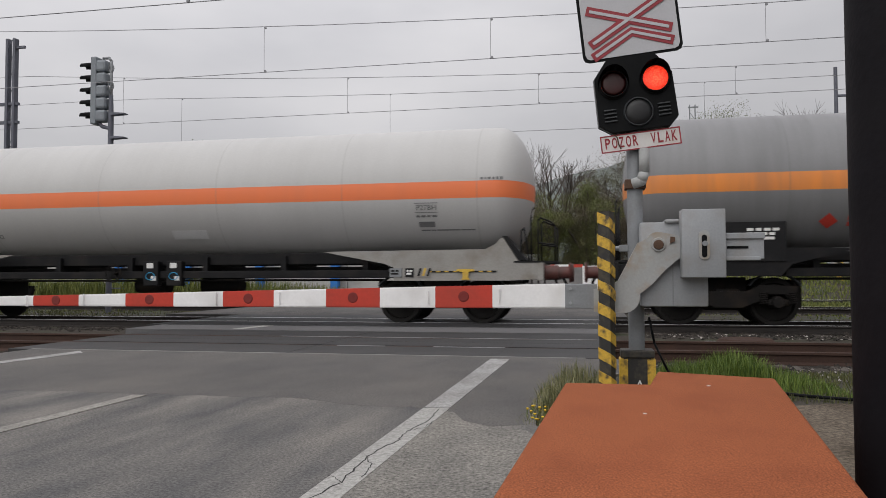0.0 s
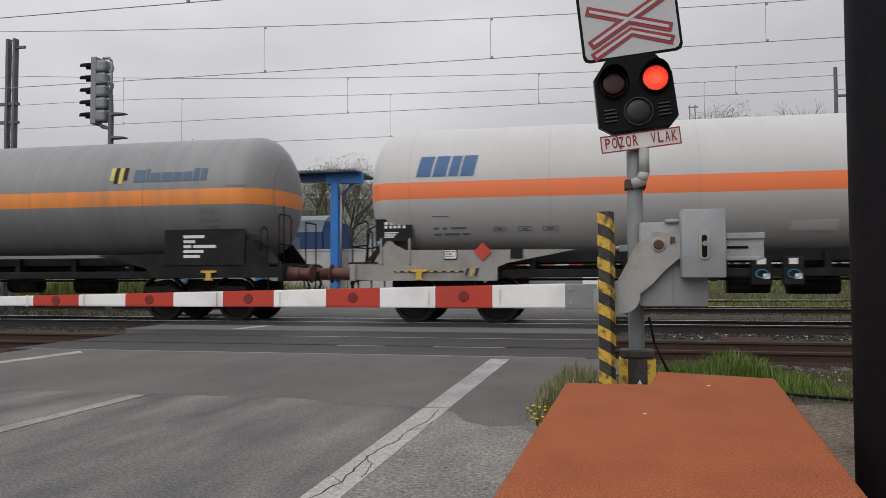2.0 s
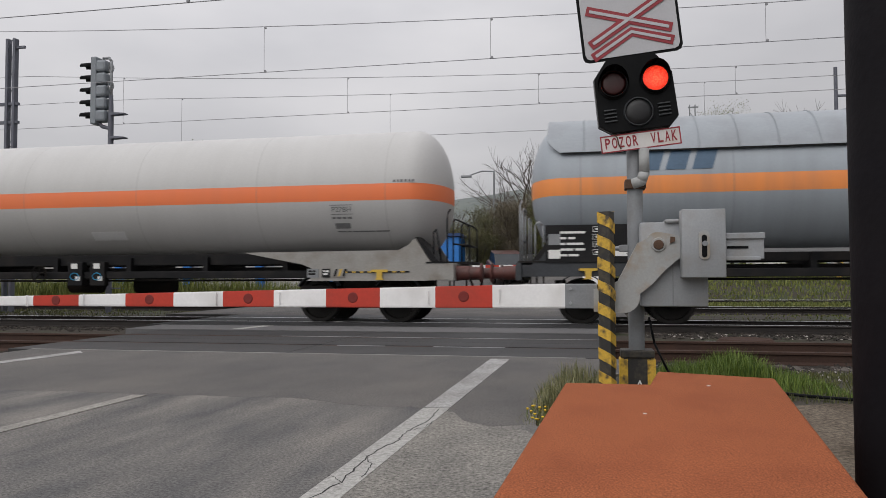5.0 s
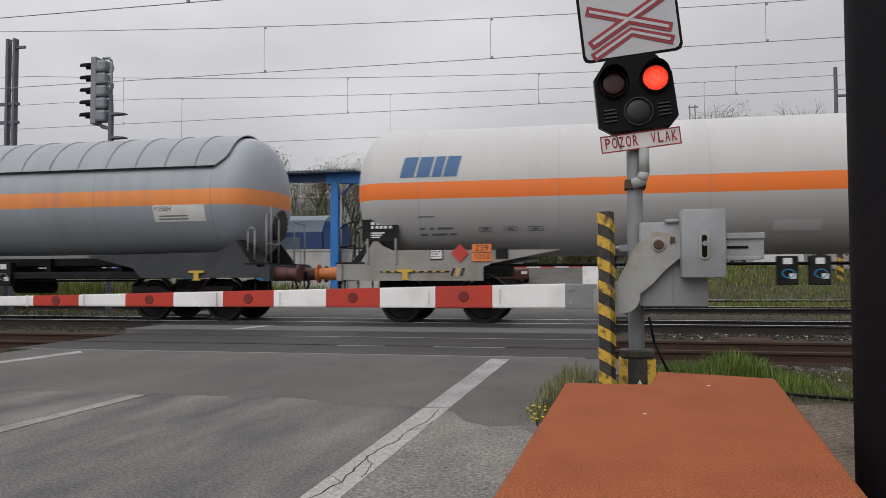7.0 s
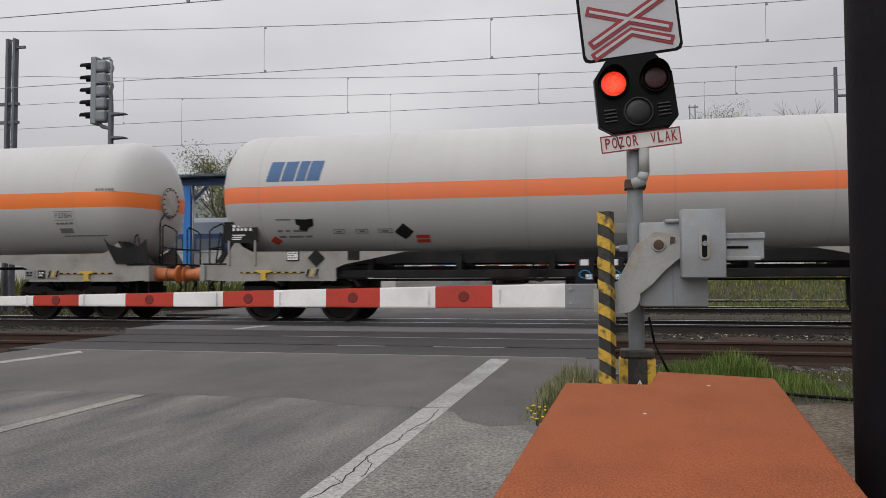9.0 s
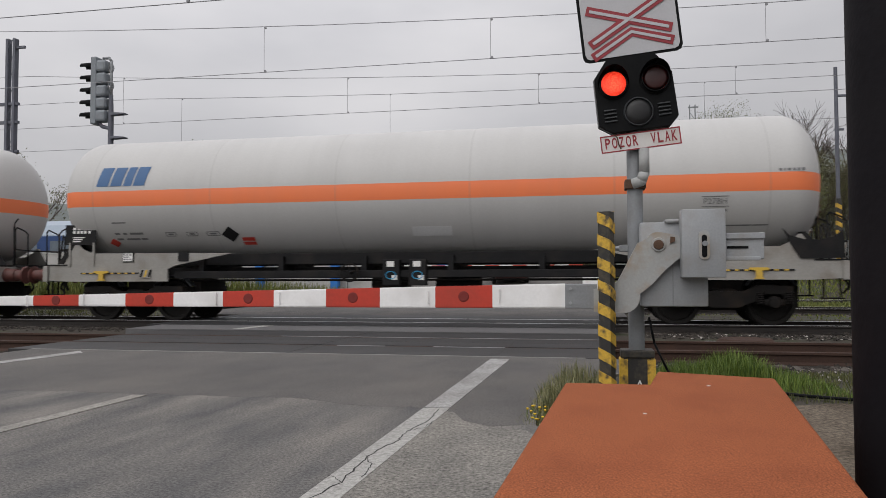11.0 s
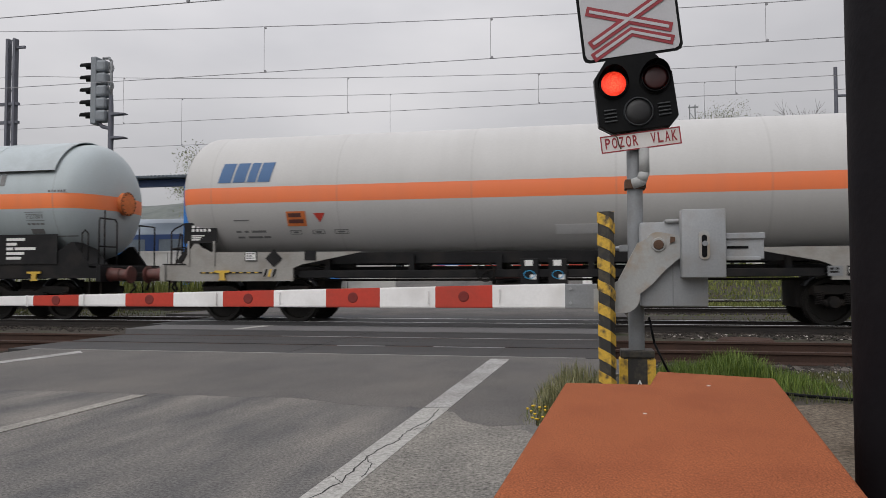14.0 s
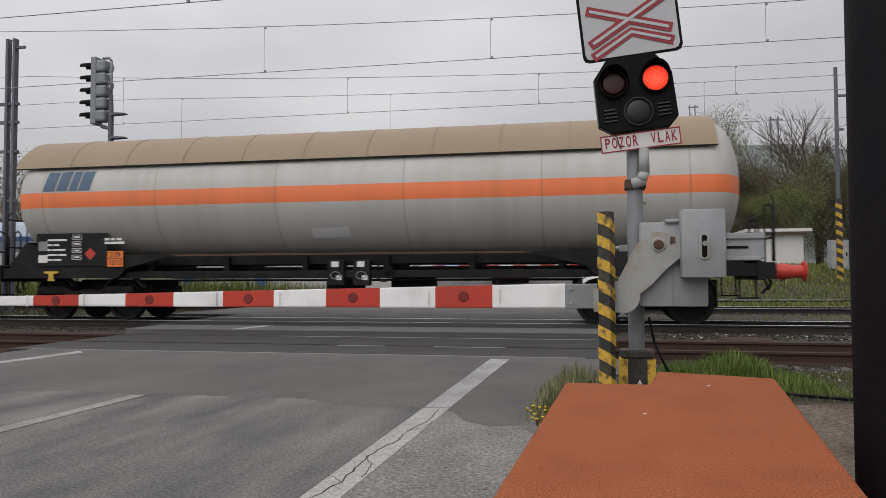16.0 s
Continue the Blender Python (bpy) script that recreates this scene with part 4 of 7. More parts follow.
def wheel_arc():
    bm = B()
    for i in range(12):
        a0, a1 = radians(35 + 110 * i / 12), radians(35 + 110 * (i + 1) / 12)
        prism(bm, [(0.56 * math.cos(a), 0.46 + 0.56 * math.sin(a)) for a in (a0, a1)] + [(0.585 * math.cos(a), 0.46 + 0.585 * math.sin(a)) for a in (a1, a0)], -0.9, -0.68)
    return bm


def bogie(wagon, x):
    b = shared("bogie", "bogie_frame", bogie_side, M["bogie"], wagon, pose(x, 0, 0), "sooty black bogie frame", angle=30)
    for dx in (-0.9, 0.9):
        w = shared("wheelset", "wheelset", wheelset, M["wheel"], b, pose(dx, 0, 0.46), angle=30)
        WHEELS.append(w)
        shared("axle_box", "axle_box", axle_box, M["bogie"], b, pose(dx, 0, 0), angle=35)
        shared("axle_box", "axle_box", axle_box, M["bogie"], b, pose(dx, 0, 0, 0, 0, 180))
        for sx in (-0.26, 0.26):
            shared("spring", "spring", spring_mesh, M["bogie"], b, pose(dx + sx, 0, 0), smooth=True)
        shared("wheel_arc", "wheel_guard", wheel_arc, M["frame_grey"], b, pose(dx, 0, 0))
    return b


def buffer_mesh():
    return lathe(B(), [(0, 0.17), (0.02, 0.17), (0.03, 0.15), (0.28, 0.15), (0.285, 0.125), (0.50, 0.125), (0.505, 0.19), (0.52, 0.21), (0.555, 0.19), (0.56, 0.02)], 24, "X")


def handrail(pts, r=0.018):
    return pipe(B(), pts, r, 8)


def wagon(spec):
    left, right = spec["span"]
    hl = (right - left) / 2
    x0 = (left + right) / 2
    style = spec["style"]
    t = thing("tank_wagon", spec["label"], "rail tank wagon", "wagons of the train", pose(x0, YC, 0))
    fm = M["frame_white"] if style == "white" else M["frame_grey"] if spec["kind"] == "bluegrey" else M["frame_black"]
    tank = part("tank", tank_mesh(hl), M[spec["paint"]], t)
    shade(tank, 50)
    # running gear
    bx = hl - 1.95
    for s in (-1, 1):
        bogie(t, s * bx)
    # centre sill and sole bars
    if spec.get("open"):
        for s in (-1, 1):
            a, c = sorted((s * (hl - 3.4), s * (hl - 0.1)))
            part("stub_sill", box(B(), a, c, -0.28, 0.28, 0.98, 1.22, 0.01), M["frame_black"], t)
    else:
        part("centre_sill", box(B(), -hl + 0.1, hl - 0.1, -0.28, 0.28, 0.98, 1.22, 0.01), M["frame_black"], t)
    for s in (-1, 1):
        if spec.get("open"):
            part("brake_rod", rod(B(), (-hl + 2.9, s * 0.95, 1.23), (hl - 2.9, s * 0.95, 1.23), 0.018, 8), M["frame_black"], t, smooth=True)
            continue
        part("sole_bar", box(B(), -hl + 3.0, hl - 3.0, s * 1.02 - 0.05, s * 1.02 + 0.05, 0.97, 1.13, 0.01), M["frame_black"], t)
        part("upper_rail", box(B(), -hl + 2.8, hl - 2.8, s * 0.80 - 0.05, s * 0.80 + 0.05, 1.27, 1.52, 0.01), M["frame_black"], t)
    for k in range(0 if spec.get("open") else 6):
        x = -hl + 3.6 + (2 * hl - 7.2) * k / 5
        part("cross_strut", box(B(), x - 0.06, x + 0.06, -0.95, 0.95, 1.0, 1.45), M["frame_black"], t)
    # cradles over the bogies
    for s in (-1, 1):
        if style == "white":
            out = [(-4.5, 1.53), (-0.95, 1.55), (-0.72, 1.66), (-0.62, 1.78), (-0.56, 1.78), (-0.24, 1.27), (0.22, 1.27), (0.22, 0.93), (-0.4, 0.90), (-2.9, 0.90), (-2.9, 1.18), (-3.1, 1.26)]
        else:
            out = [(-4.3, 1.50), (-1.0, 1.55), (-0.62, 1.80), (-0.50, 1.80), (-0.06, 1.22), (0.22, 1.22), (0.22, 0.98), (-2.9, 0.98), (-3.1, 1.2)]
        for side in (-1, 1):
            bm = prism(B(), [(s * (hl + a), z) for a, z in out], side * 1.16 - 0.03, side * 1.16 + 0.03)
            ob = part("cradle_plate", bm, fm, t)
        part("headstock", box(B(), s * (hl + 0.20) - 0.06, s * (hl + 0.20) + 0.06, -1.25, 1.25, 0.90, 1.26, 0.01), fm, t)
        part("cross_bearer", box(B(), s * (hl - 0.55) - 0.3, s * (hl - 0.55) + 0.3, -1.12, 1.12, 1.0, 1.22), M["frame_black"], t)
        saddle = prism(B(), [(y, z) for y, z in ((-1.12, 1.2), (1.12, 1.2), (1.0, 1.53), (0.72, 1.47), (0.35, 1.38), (-0.35, 1.38), (-0.72, 1.47), (-1.0, 1.53))], s * (hl - 1.2) - 0.08, s * (hl - 1.2) + 0.08, "X")
        part("saddle", saddle, fm, t)
        last = spec.get("last") and s > 0
        tail = spec.get("tail", 0) if s > 0 else 0
        if tail:
            part("headstock", box(B(), hl + 0.2, hl + 0.2 + tail, -1.25, 1.25, 0.92, 1.24, 0.01), fm, t)
        for y in (-0.875, 0.875):
            shared(("buffer", last, s in spec.get("orange", ())), "buffer", buffer_mesh, M["red_paint"] if last else M["buffer_orange"] if s in spec.get("orange", ()) else M["red_brown"], t, pose(s * (hl + 0.26 + tail), y, 1.06, 0, 0, 0 if s > 0 else 180), "red buffer" if last else "orange buffer" if s in spec.get("orange", ()) else "dark red-brown buffer", angle=35)
        hook = B()
        box(hook, s * (hl + 0.26), s * (hl + 0.62), -0.05, 0.05, 1.0, 1.12, 0.02) if s > 0 else box(hook, s * (hl + 0.62), s * (hl + 0.26), -0.05, 0.05, 1.0, 1.12, 0.02)
        pipe(hook, [(s * (hl + 0.55), 0.06, 1.05), (s * (hl + 0.66), 0.06, 0.85), (s * (hl + 0.60), 0.06, 0.68)], 0.03, 8)
        part("coupling", hook, M["bogie"], t)
        hose = B()
        pipe(hose, [(s * (hl + 0.28), -0.3, 0.98), (s * (hl + 0.45), -0.3, 0.92), (s * (hl + 0.52), -0.3, 0.75), (s * (hl + 0.40), -0.3, 0.62)], 0.025, 8)
        part("brake_hose", hose, M["bogie"], t)
        for y in (-1.05, 1.05):
            st = B()
            pipe(st, [(s * (hl + 0.14), y, 1.0), (s * (hl + 0.14), y, 0.55)], 0.02, 6)
            pipe(st, [(s * (hl - 0.16), y, 1.0), (s * (hl - 0.16), y, 0.55)], 0.02, 6)
            bxx = sorted((s * (hl + 0.18), s * (hl - 0.20)))
            box(st, bxx[0], bxx[1], y - 0.12, y + 0.12, 0.53, 0.56)
            part("step", st, M["bogie"], t)
    # ladder platform and rails at both ends
    for s in (-1, 1):
        e = hl + 0.12 + (spec.get("tail", 0) * 1.2 if s > 0 else 0)
        rails = (
            [(s * e, -1.12, 1.26), (s * e, -1.12, 2.30), (s * (e - 0.02), -1.05, 2.38), (s * (e - 0.02), -0.50, 2.38), (s * e, -0.45, 2.30), (s * e, -0.45, 1.26)],
            [(s * e, -1.12, 1.72), (s * e, -0.45, 1.72)],
            [(s * (e - 0.42), -1.15, 1.45), (s * (e - 0.42), -1.15, 2.02), (s * (e - 0.34), -1.15, 2.10), (s * (e - 0.26), -1.15, 2.02), (s * (e - 0.26), -1.15, 1.30)],
            [(s * e, 0.45, 1.26), (s * e, 0.45, 2.30), (s * e, 1.12, 2.30), (s * e, 1.12, 1.26)],
            [(s * (e + 0.06), -1.0, 1.26), (s * (e + 0.06), -1.0, 2.46), (s * (e + 0.02), -0.94, 2.56)],
        )
        if style == "white":
            q = s * (hl + 0.10)
            w = s * (hl + 0.46)
            rails = (
                [(q, -0.45, 1.28), (q, -0.45, 2.18), (q + s * 0.05, -0.45, 2.24), (w - s * 0.08, -0.45, 2.14), (w, -0.45, 2.06), (w, -0.45, 1.28)],
                [(q, -0.45, 1.70), (w, -0.45, 1.66)],
                [(q, 0.65, 1.28), (q, 0.65, 2.18), (q + s * 0.05, 0.65, 2.24), (w - s * 0.08, 0.65, 2.14), (w, 0.65, 2.06), (w, 0.65, 1.28)],
                [(q, 0.65, 1.70), (w, 0.65, 1.66)],
                [(w, -0.45, 1.66), (w, 0.65, 1.66)],
                [(q - s * 0.16, -0.30, 1.28), (q - s * 0.16, -0.30, 2.36), (q - s * 0.10, -0.24, 2.48)],
                [(q - s * 0.30, -1.10, 1.30), (q - s * 0.30, -1.10, 1.92), (q - s * 0.24, -1.08, 1.98), (q - s * 0.14, -1.08, 1.30)],
            )
            a, c = sorted((q - s * 0.2, w + s * 0.06))
            part("walkway", box(B(), a, c, -0.55, 0.75, 1.262, 1.31), M["frame_black"], t)
        for pts in rails:
            part("handrail", pipe(B(), pts, 0.018, 8), M["galv"] if spec["kind"] == "bluegrey" else M["frame_black"], t, smooth=True)
        a, c = sorted((s * (hl - 0.35), s * (hl + 0.22)))
        part("end_platform", box(B(), a, c, -1.2, 1.2, 1.265, 1.30), M["frame_black"], t)
        if spec.get("hatch") and style == "white" and s > 0:
            guard = [(-0.92, 1.90), (-0.80, 1.76), (-0.55, 1.68), (-0.25, 1.66), (0.0, 1.72), (0.16, 1.86), (0.20, 1.31), (-0.60, 1.31), (-0.72, 1.50)]
            part("end_guard", prism(B(), [(hl + a, z) for a, z in guard], -1.225, -1.198), M["frame_black"], t, "black concave guard plate at the tank's end")
        g = prism(B(), [(s * (hl - 0.58), 1.82), (s * (hl - 0.49), 1.82), (s * (hl - 0.08), 1.31), (s * (hl - 0.22), 1.31)], -1.195, -0.5)
        part("end_gusset", g, M["frame_black"], t)
    # brake gear under the tank
    gear(t, hl, spec)
    dress(t, hl, spec)
    return t


def air_gear(t, hl, rng):
    g = B()
    rod(g, (-hl + 3.2, -0.75, 0.92), (hl - 3.2, -0.75, 0.92), 0.025, 8)
    rod(g, (-hl + 3.2, 0.6, 1.0), (hl - 3.2, 0.6, 1.0), 0.04, 8)
    part("brake_pipe", g, M["bogie"], t, smooth=True)
    cx = rng.uniform(-1.2, 0.3)
    shade(part("brake_cylinder", rod(B(), (cx, -0.5, 0.82), (cx + 0.8, -0.5, 0.82), 0.19, 18), M["bogie"], t))
    shade(part("air_reservoir", rod(B(), (cx + 1.3, 0.2, 0.8), (cx + 2.3, 0.2, 0.8), 0.2, 18), M["bogie"], t))


def gear(t, hl, spec):
    rng = random.Random(spec["seed"])
    if not spec.get("open"):
        air_gear(t, hl, rng)
    # change-over levers and their white plates
    px = spec.get("valves", 1.2)
    for k, dx in enumerate((0.0, 0.58)):
        v = part("changeover_box", box(B(), px + dx - 0.19, px + dx + 0.19, -1.14, -0.96, 0.80, 1.36, 0.02), M["frame_black"], t)
        part("indicator_plate", box(B(), px + dx - 0.09, px + dx + 0.07, -1.150, -1.139, 1.20, 1.32), M["white_ink"], v)
        rg = B()
        for i in range(20):
            a0, a1 = 2 * math.pi * i / 20, 2 * math.pi * (i + 1) / 20
            rod(rg, (px + dx + 0.11 * math.cos(a0), -1.152, 1.02 + 0.08 * math.sin(a0)), (px + dx + 0.11 * math.cos(a1), -1.152, 1.02 + 0.08 * math.sin(a1)), 0.010, 5)
        part("lever_ring", rg, M["blue_light"] if spec["style"] == "white" else M["galv"], v)
        part("indicator_plate", box(B(), px + dx + 0.02, px + dx + 0.14, -1.150, -1.139, 0.92, 1.02), M["white_ink"], v)
    hx = spec.get("handwheel", px - 0.9)
    w = B()
    wz = 1.08
    for i in range(24):
        a0, a1 = 2 * math.pi * i / 24, 2 * math.pi * (i + 1) / 24
        rod(w, (hx + 0.19 * math.cos(a0), -1.2, wz + 0.19 * math.sin(a0)), (hx + 0.19 * math.cos(a1), -1.2, wz + 0.19 * math.sin(a1)), 0.018, 6)
    for i in range(5):
        a = 2 * math.pi * i / 5 + 0.3
        rod(w, (hx, -1.2, wz), (hx + 0.19 * math.cos(a), -1.2, wz + 0.19 * math.sin(a)), 0.014, 6)
    rod(w, (hx, -1.23, wz), (hx, -1.0, wz), 0.035, 10)
    if spec.get("open"):
        part("wheel_bracket", prism(B(), [(hx - 0.22, 1.52), (hx + 0.22, 1.52), (hx + 0.12, 1.30), (hx + 0.06, 1.05), (hx - 0.06, 1.05), (hx - 0.12, 1.30)], -1.14, -1.02), M["frame_black"], t)
    part("handwheel", w, M["yellow"] if spec.get("yellow_wheel") else M["galv"] if spec.get("open") else M["bogie"], t, "yellow spoked handwheel" if spec.get("yellow_wheel") else "")


def plate(t, name, x, z, w, h, mat, label="", y=-1.20, rot=0, parent=None):
    ob = part(name, box(B(), -w / 2, w / 2, -0.008, 0.008, -h / 2, h / 2), mat, parent or t, label, at=pose(x, y, z, 0, rot, 0))
    return ob


def sign_239(t, x, z, y, faded=False):
    p = plate(t, "hazard_plate", x, z, 0.40, 0.36, M["plate_orange"], "orange hazard plate with black numbers", y)
    part("plate_bar", box(B(), -0.2, 0.2, -0.011, -0.007, -0.008, 0.008), M["black_ink"], p)
    part("plate_number", letters("239", 0.19), M["black_ink"], p, at=pose(0, -0.0105, 0.09))
    part("plate_number", letters("1010", 0.17), M["black_ink"], p, at=pose(0, -0.0105, -0.09))
    return p


def diamond(t, x, z, y, mat):
    return plate(t, "hazard_diamond", x, z, 0.27, 0.27, mat, "red diamond hazard placard", y, 45)


def on_shell(t, name, bm, x, z, mat, label="", off=0.006):
    return part(name, on_tank(bm, x, z, off), mat, t, label)


def flat(pts):
    return slices(pts, 4)


def rect(w, h):
    return flat([(-w / 2, -h / 2), (w / 2, -h / 2), (w / 2, h / 2), (-w / 2, h / 2)])


def dress(t, hl, spec):
    """Lettering, plates and fittings that set the wagons apart."""
    kind = spec["kind"]
    L, R = -hl, hl
    if kind in ("white", "beige"):
        on_shell(t, "owner_mark", blue_logo(), L + spec.get("logo", 1.85), 3.21 if kind == "beige" else 3.28, M["blue_faded"] if kind == "beige" else M["blue_ink"], "blue block mark", 0.008)
    # revision panel at the far end
    if kind in ("white", "paleblue", "grey"):
        rx = R - spec.get("rev", 2.15) if kind == "white" else R - 1.4
        on_shell(t, "revision_code", letters("P27BH", 0.16), rx, 2.42, M["grey_ink"])
        fr = B()
        for a in ((0, 0.10, 0.50, 0.012), (0, -0.10, 0.50, 0.012)):
            b2 = rect(a[2], a[3])
            bmesh.ops.translate(b2, vec=(a[0], 0, a[1]), verts=b2.verts)
            merge(fr, b2)
        on_shell(t, "revision_frame", fr, rx, 2.42, M["grey_ink"])
        on_shell(t, "revision_mark", bars([[0.08, 0.1, 0.08, 0.1]], 0.45, 0.045, 0.03, 4), rx, 2.27, M["grey_ink"])
        on_shell(t, "revision_mark", bars([[0.34]], 0.36, 0.13, 0.03, 4), rx + 0.0, 2.14, M["grey_ink"])
        on_shell(t, "revision_mark", bars([[0.2, 0.1, 0.5, 0.3]], 0.5, 0.03, 0.03, 4), rx + 0.1, 1.98, M["grey_ink"])
        on_shell(t, "tank_code", bars([[0.06, 0.04, 0.06, 0.05, 0.05, 0.06]], 0.5, 0.05, 0.03, 4), R - 0.75, 3.02, M["grey_ink"])
    sh = spec.get("shield")
    if sh:
        a0, a1, xl, xr, mat = sh
        bm = B()
        n, m = 28, 24
        rr = TR + 0.07
        rows = []
        for i in range(m + 1):
            row = []
            for j in range(n + 1):
                a = radians(a0 + (a1 - a0) * j / n)
                off_edge = min(j, n - j) * (a1 - a0) / n
                cut = spec.get("round", 0.0) * max(0.0, 1 - off_edge / 16) ** 2
                x = L + xl + cut + (hl * 2 - xl - xr - 2 * cut) * i / m
                row.append(bm.verts.new((x, -rr * math.cos(a), TZ + rr * math.sin(a))))
            rows.append(row)
        for r1, r2 in zip(rows, rows[1:]):
            for j in range(n):
                bm.faces.new((r1[j], r2[j], r2[j + 1], r1[j + 1]))
        bmesh.ops.recalc_face_normals(bm, faces=bm.faces)
        bmesh.ops.solidify(bm, geom=bm.faces[:], thickness=0.02)
        s = part("sun_shield", bm, M[mat], t, "curved sheet-metal sun shield over the tank", smooth=True)
        shade(s, 40)
        # black strip that paints the shade of the gap under the lower edge
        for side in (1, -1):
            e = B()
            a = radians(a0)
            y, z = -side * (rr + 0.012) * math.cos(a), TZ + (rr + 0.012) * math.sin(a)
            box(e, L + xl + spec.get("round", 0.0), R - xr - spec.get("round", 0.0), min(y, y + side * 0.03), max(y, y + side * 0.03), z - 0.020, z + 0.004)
            part("shield_edge", e, M["frame_black"], s, "dark strip standing in for shade under the shield's edge")
        ribs = spec.get("ribs", 8)
        for k in range(1, ribs):
            x = L + xl + (hl * 2 - xl - xr) * k / ribs
            rib = B()
            prev = None
            for j in range(n + 1):
                a = radians(a0 + (a1 - a0) * j / n)
                p = (x, -(rr + 0.012) * math.cos(a), TZ + (rr + 0.012) * math.sin(a))
                if prev:
                    rod(rib, prev, p, 0.010 if kind == "bluegrey" else 0.0045, 5)
                prev = p
            part("shield_rib", rib, M[mat], s)
    if spec.get("hatch"):
        zc = spec["hatch"]
        hb = lathe(B(), [(-0.12, 0.35), (0.04, 0.35), (0.05, 0.29), (0.065, 0.02)], 36, "X")
        hatch = shade(part("end_hatch", hb, M["frame_grey"] if kind == "bluegrey" else M["plate_faded"] if kind == "paleblue" else M["hatch_white"], t, "round bolted inspection hatch", at=pose(R - 0.07 * (TZ - zc) - 0.01 + (0.10 if kind == "paleblue" else 0), 0, zc, 0, 9 * (TZ - zc), 0) @ Matrix.Scale(0.8 if kind == "paleblue" else 1.0, 4)))
        rim = tube(B(), [(0.03, 0.36 * math.cos(2 * math.pi * i / 36), 0.36 * math.sin(2 * math.pi * i / 36)) for i in range(37)], 0.010, 6)
        part("hatch_rim", rim, M["rust"], hatch, smooth=True)
        for i in range(16):
            a = 2 * math.pi * (i + 0.5) / 16
            part("bolt", rod(B(), (0.04, 0.32 * math.cos(a), 0.32 * math.sin(a)), (0.075, 0.32 * math.cos(a), 0.32 * math.sin(a)), 0.020, 6), M["rust"], hatch)
    if spec["style"] == "white":
        # black data board, placards and plates at the left end
        bd = plate(t, "data_board", L + 0.70, 1.98, 0.80, 0.46, M["board"], "black data board with white marks", -1.20)
        bar_rows("lettering_bar", [[0.08, 0.08, 0.08, 0.08], [0.06, 0.06, 0.06, 0.06, 0.06]], 0.46, 0.06, 0.02, 3, M["white_ink"], bd, pose(0.03, -0.012, 0.17))
        bar_rows("lettering_bar", [[0.3], [0.24], [0.2]], 0.4, 0.025, 0.02, 3, M["white_ink"], bd, pose(0.0, -0.012, -0.05))
        st = B()
        for dx in (0.40, 1.02):
            box(st, L + dx, L + dx + 0.04, -1.22, -1.18, 1.25, 1.80)
        part("board_bracket", st, M["frame_white"], t)
        on_shell(t, "wagon_mark", bars([[0.12, 0.0, 0.10, 0.0, 0.34], [0.16, 0.0, 0.34, 0.16]], 1.0, 0.055, 0.10, spec["seed"]), L + 2.05, 2.02, M["grey_ink"])
        on_shell(t, "wagon_mark", bars([[0.36]], 0.4, 0.03, 0.07, spec["seed"]), L + 1.75, 2.25, M["grey_ink"])
        for k, w in enumerate((0.24, 0.26, 0.30)):
            fr = B()
            for p in ((0, 0.05, w, 0.014), (0, -0.05, w, 0.014), (w / 2, 0, 0.014, 0.11), (-w / 2, 0, 0.014, 0.11), (0, 0, w * 0.5, 0.04)):
                b2 = rect(p[2], p[3])
                bmesh.ops.translate(b2, vec=(p[0], 0, p[1]), verts=b2.verts)
                merge(fr, b2)
            on_shell(t, "framed_mark", fr, L + 2.95 + k * 0.52, 1.97, M["grey_ink"])
        if spec.get("tag"):
            tg = plate(t, "tag_plate", L + 1.32, 1.42, 0.40, 0.20, M["white_ink"], "small white plate with dark bars", rot=-4)
            part("plate_text", squeeze(letters("AK 206", 0.15, "CENTER", 0.003), 0.72, 1.0), M["black_ink"], tg, at=pose(0, -0.0105, 0))
        plate(t, "paper_holder", L + 1.92, 1.45, 0.28, 0.22, M["board"], "framed white label holder")
        slip = plate(t, "paper", L + 1.92, 1.45, 0.24, 0.18, M["white_ink"], y=-1.212)
        bar_rows("printed_bar", [[0.05, 0.04, 0.06], [0.04, 0.07], [0.05, 0.05, 0.04]], 0.20, 0.028, 0.022, 8, M["grey_ink"], slip, pose(0, -0.0095, 0.07))
        plate(t, "small_plate", L + 3.3, 1.45, 0.26, 0.20, M["board"])
        mode = spec.get("placard", "plate")
        if mode == "plate":
            diamond(t, L + 2.42, 1.47, -1.212, M["red_paint"])
            sign_239(t, L + 2.88, 1.48, -1.212)
        elif mode == "tank":
            if spec.get("torn"):
                on_shell(t, "torn_patch", flat([(-0.20, 0.14), (0.05, 0.13), (0.22, 0.15), (0.20, -0.02), (0.10, -0.06), (0.02, -0.15), (-0.14, -0.12), (-0.12, -0.02), (-0.19, 0.02)]), L + 2.2, 2.12, M["board"], "ragged black remnant of a sticker", 0.012)
                plate(t, "hazard_diamond", L + 2.46, 1.40, 0.27, 0.27, M["board"], "blacked-out diamond placard", -1.212, 45)
            d = rect(0.30, 0.30)
            bmesh.ops.rotate(d, cent=(0, 0, 0), matrix=Matrix.Rotation(radians(45), 3, "Y"), verts=d.verts)
            on_shell(t, "hazard_diamond", d, L + 4.4, 1.95, M["board"], "dark diamond placard", 0.012)
            on_shell(t, "hazard_mark", bars([[0.30], [0.30]], 0.42, 0.10, 0.03, 2), L + 4.85, 1.88, M["red_paint"], "faded red number panel")
            d = rect(0.2, 0.2)
            bmesh.ops.rotate(d, cent=(0, 0, 0), matrix=Matrix.Rotation(radians(45), 3, "Y"), verts=d.verts)
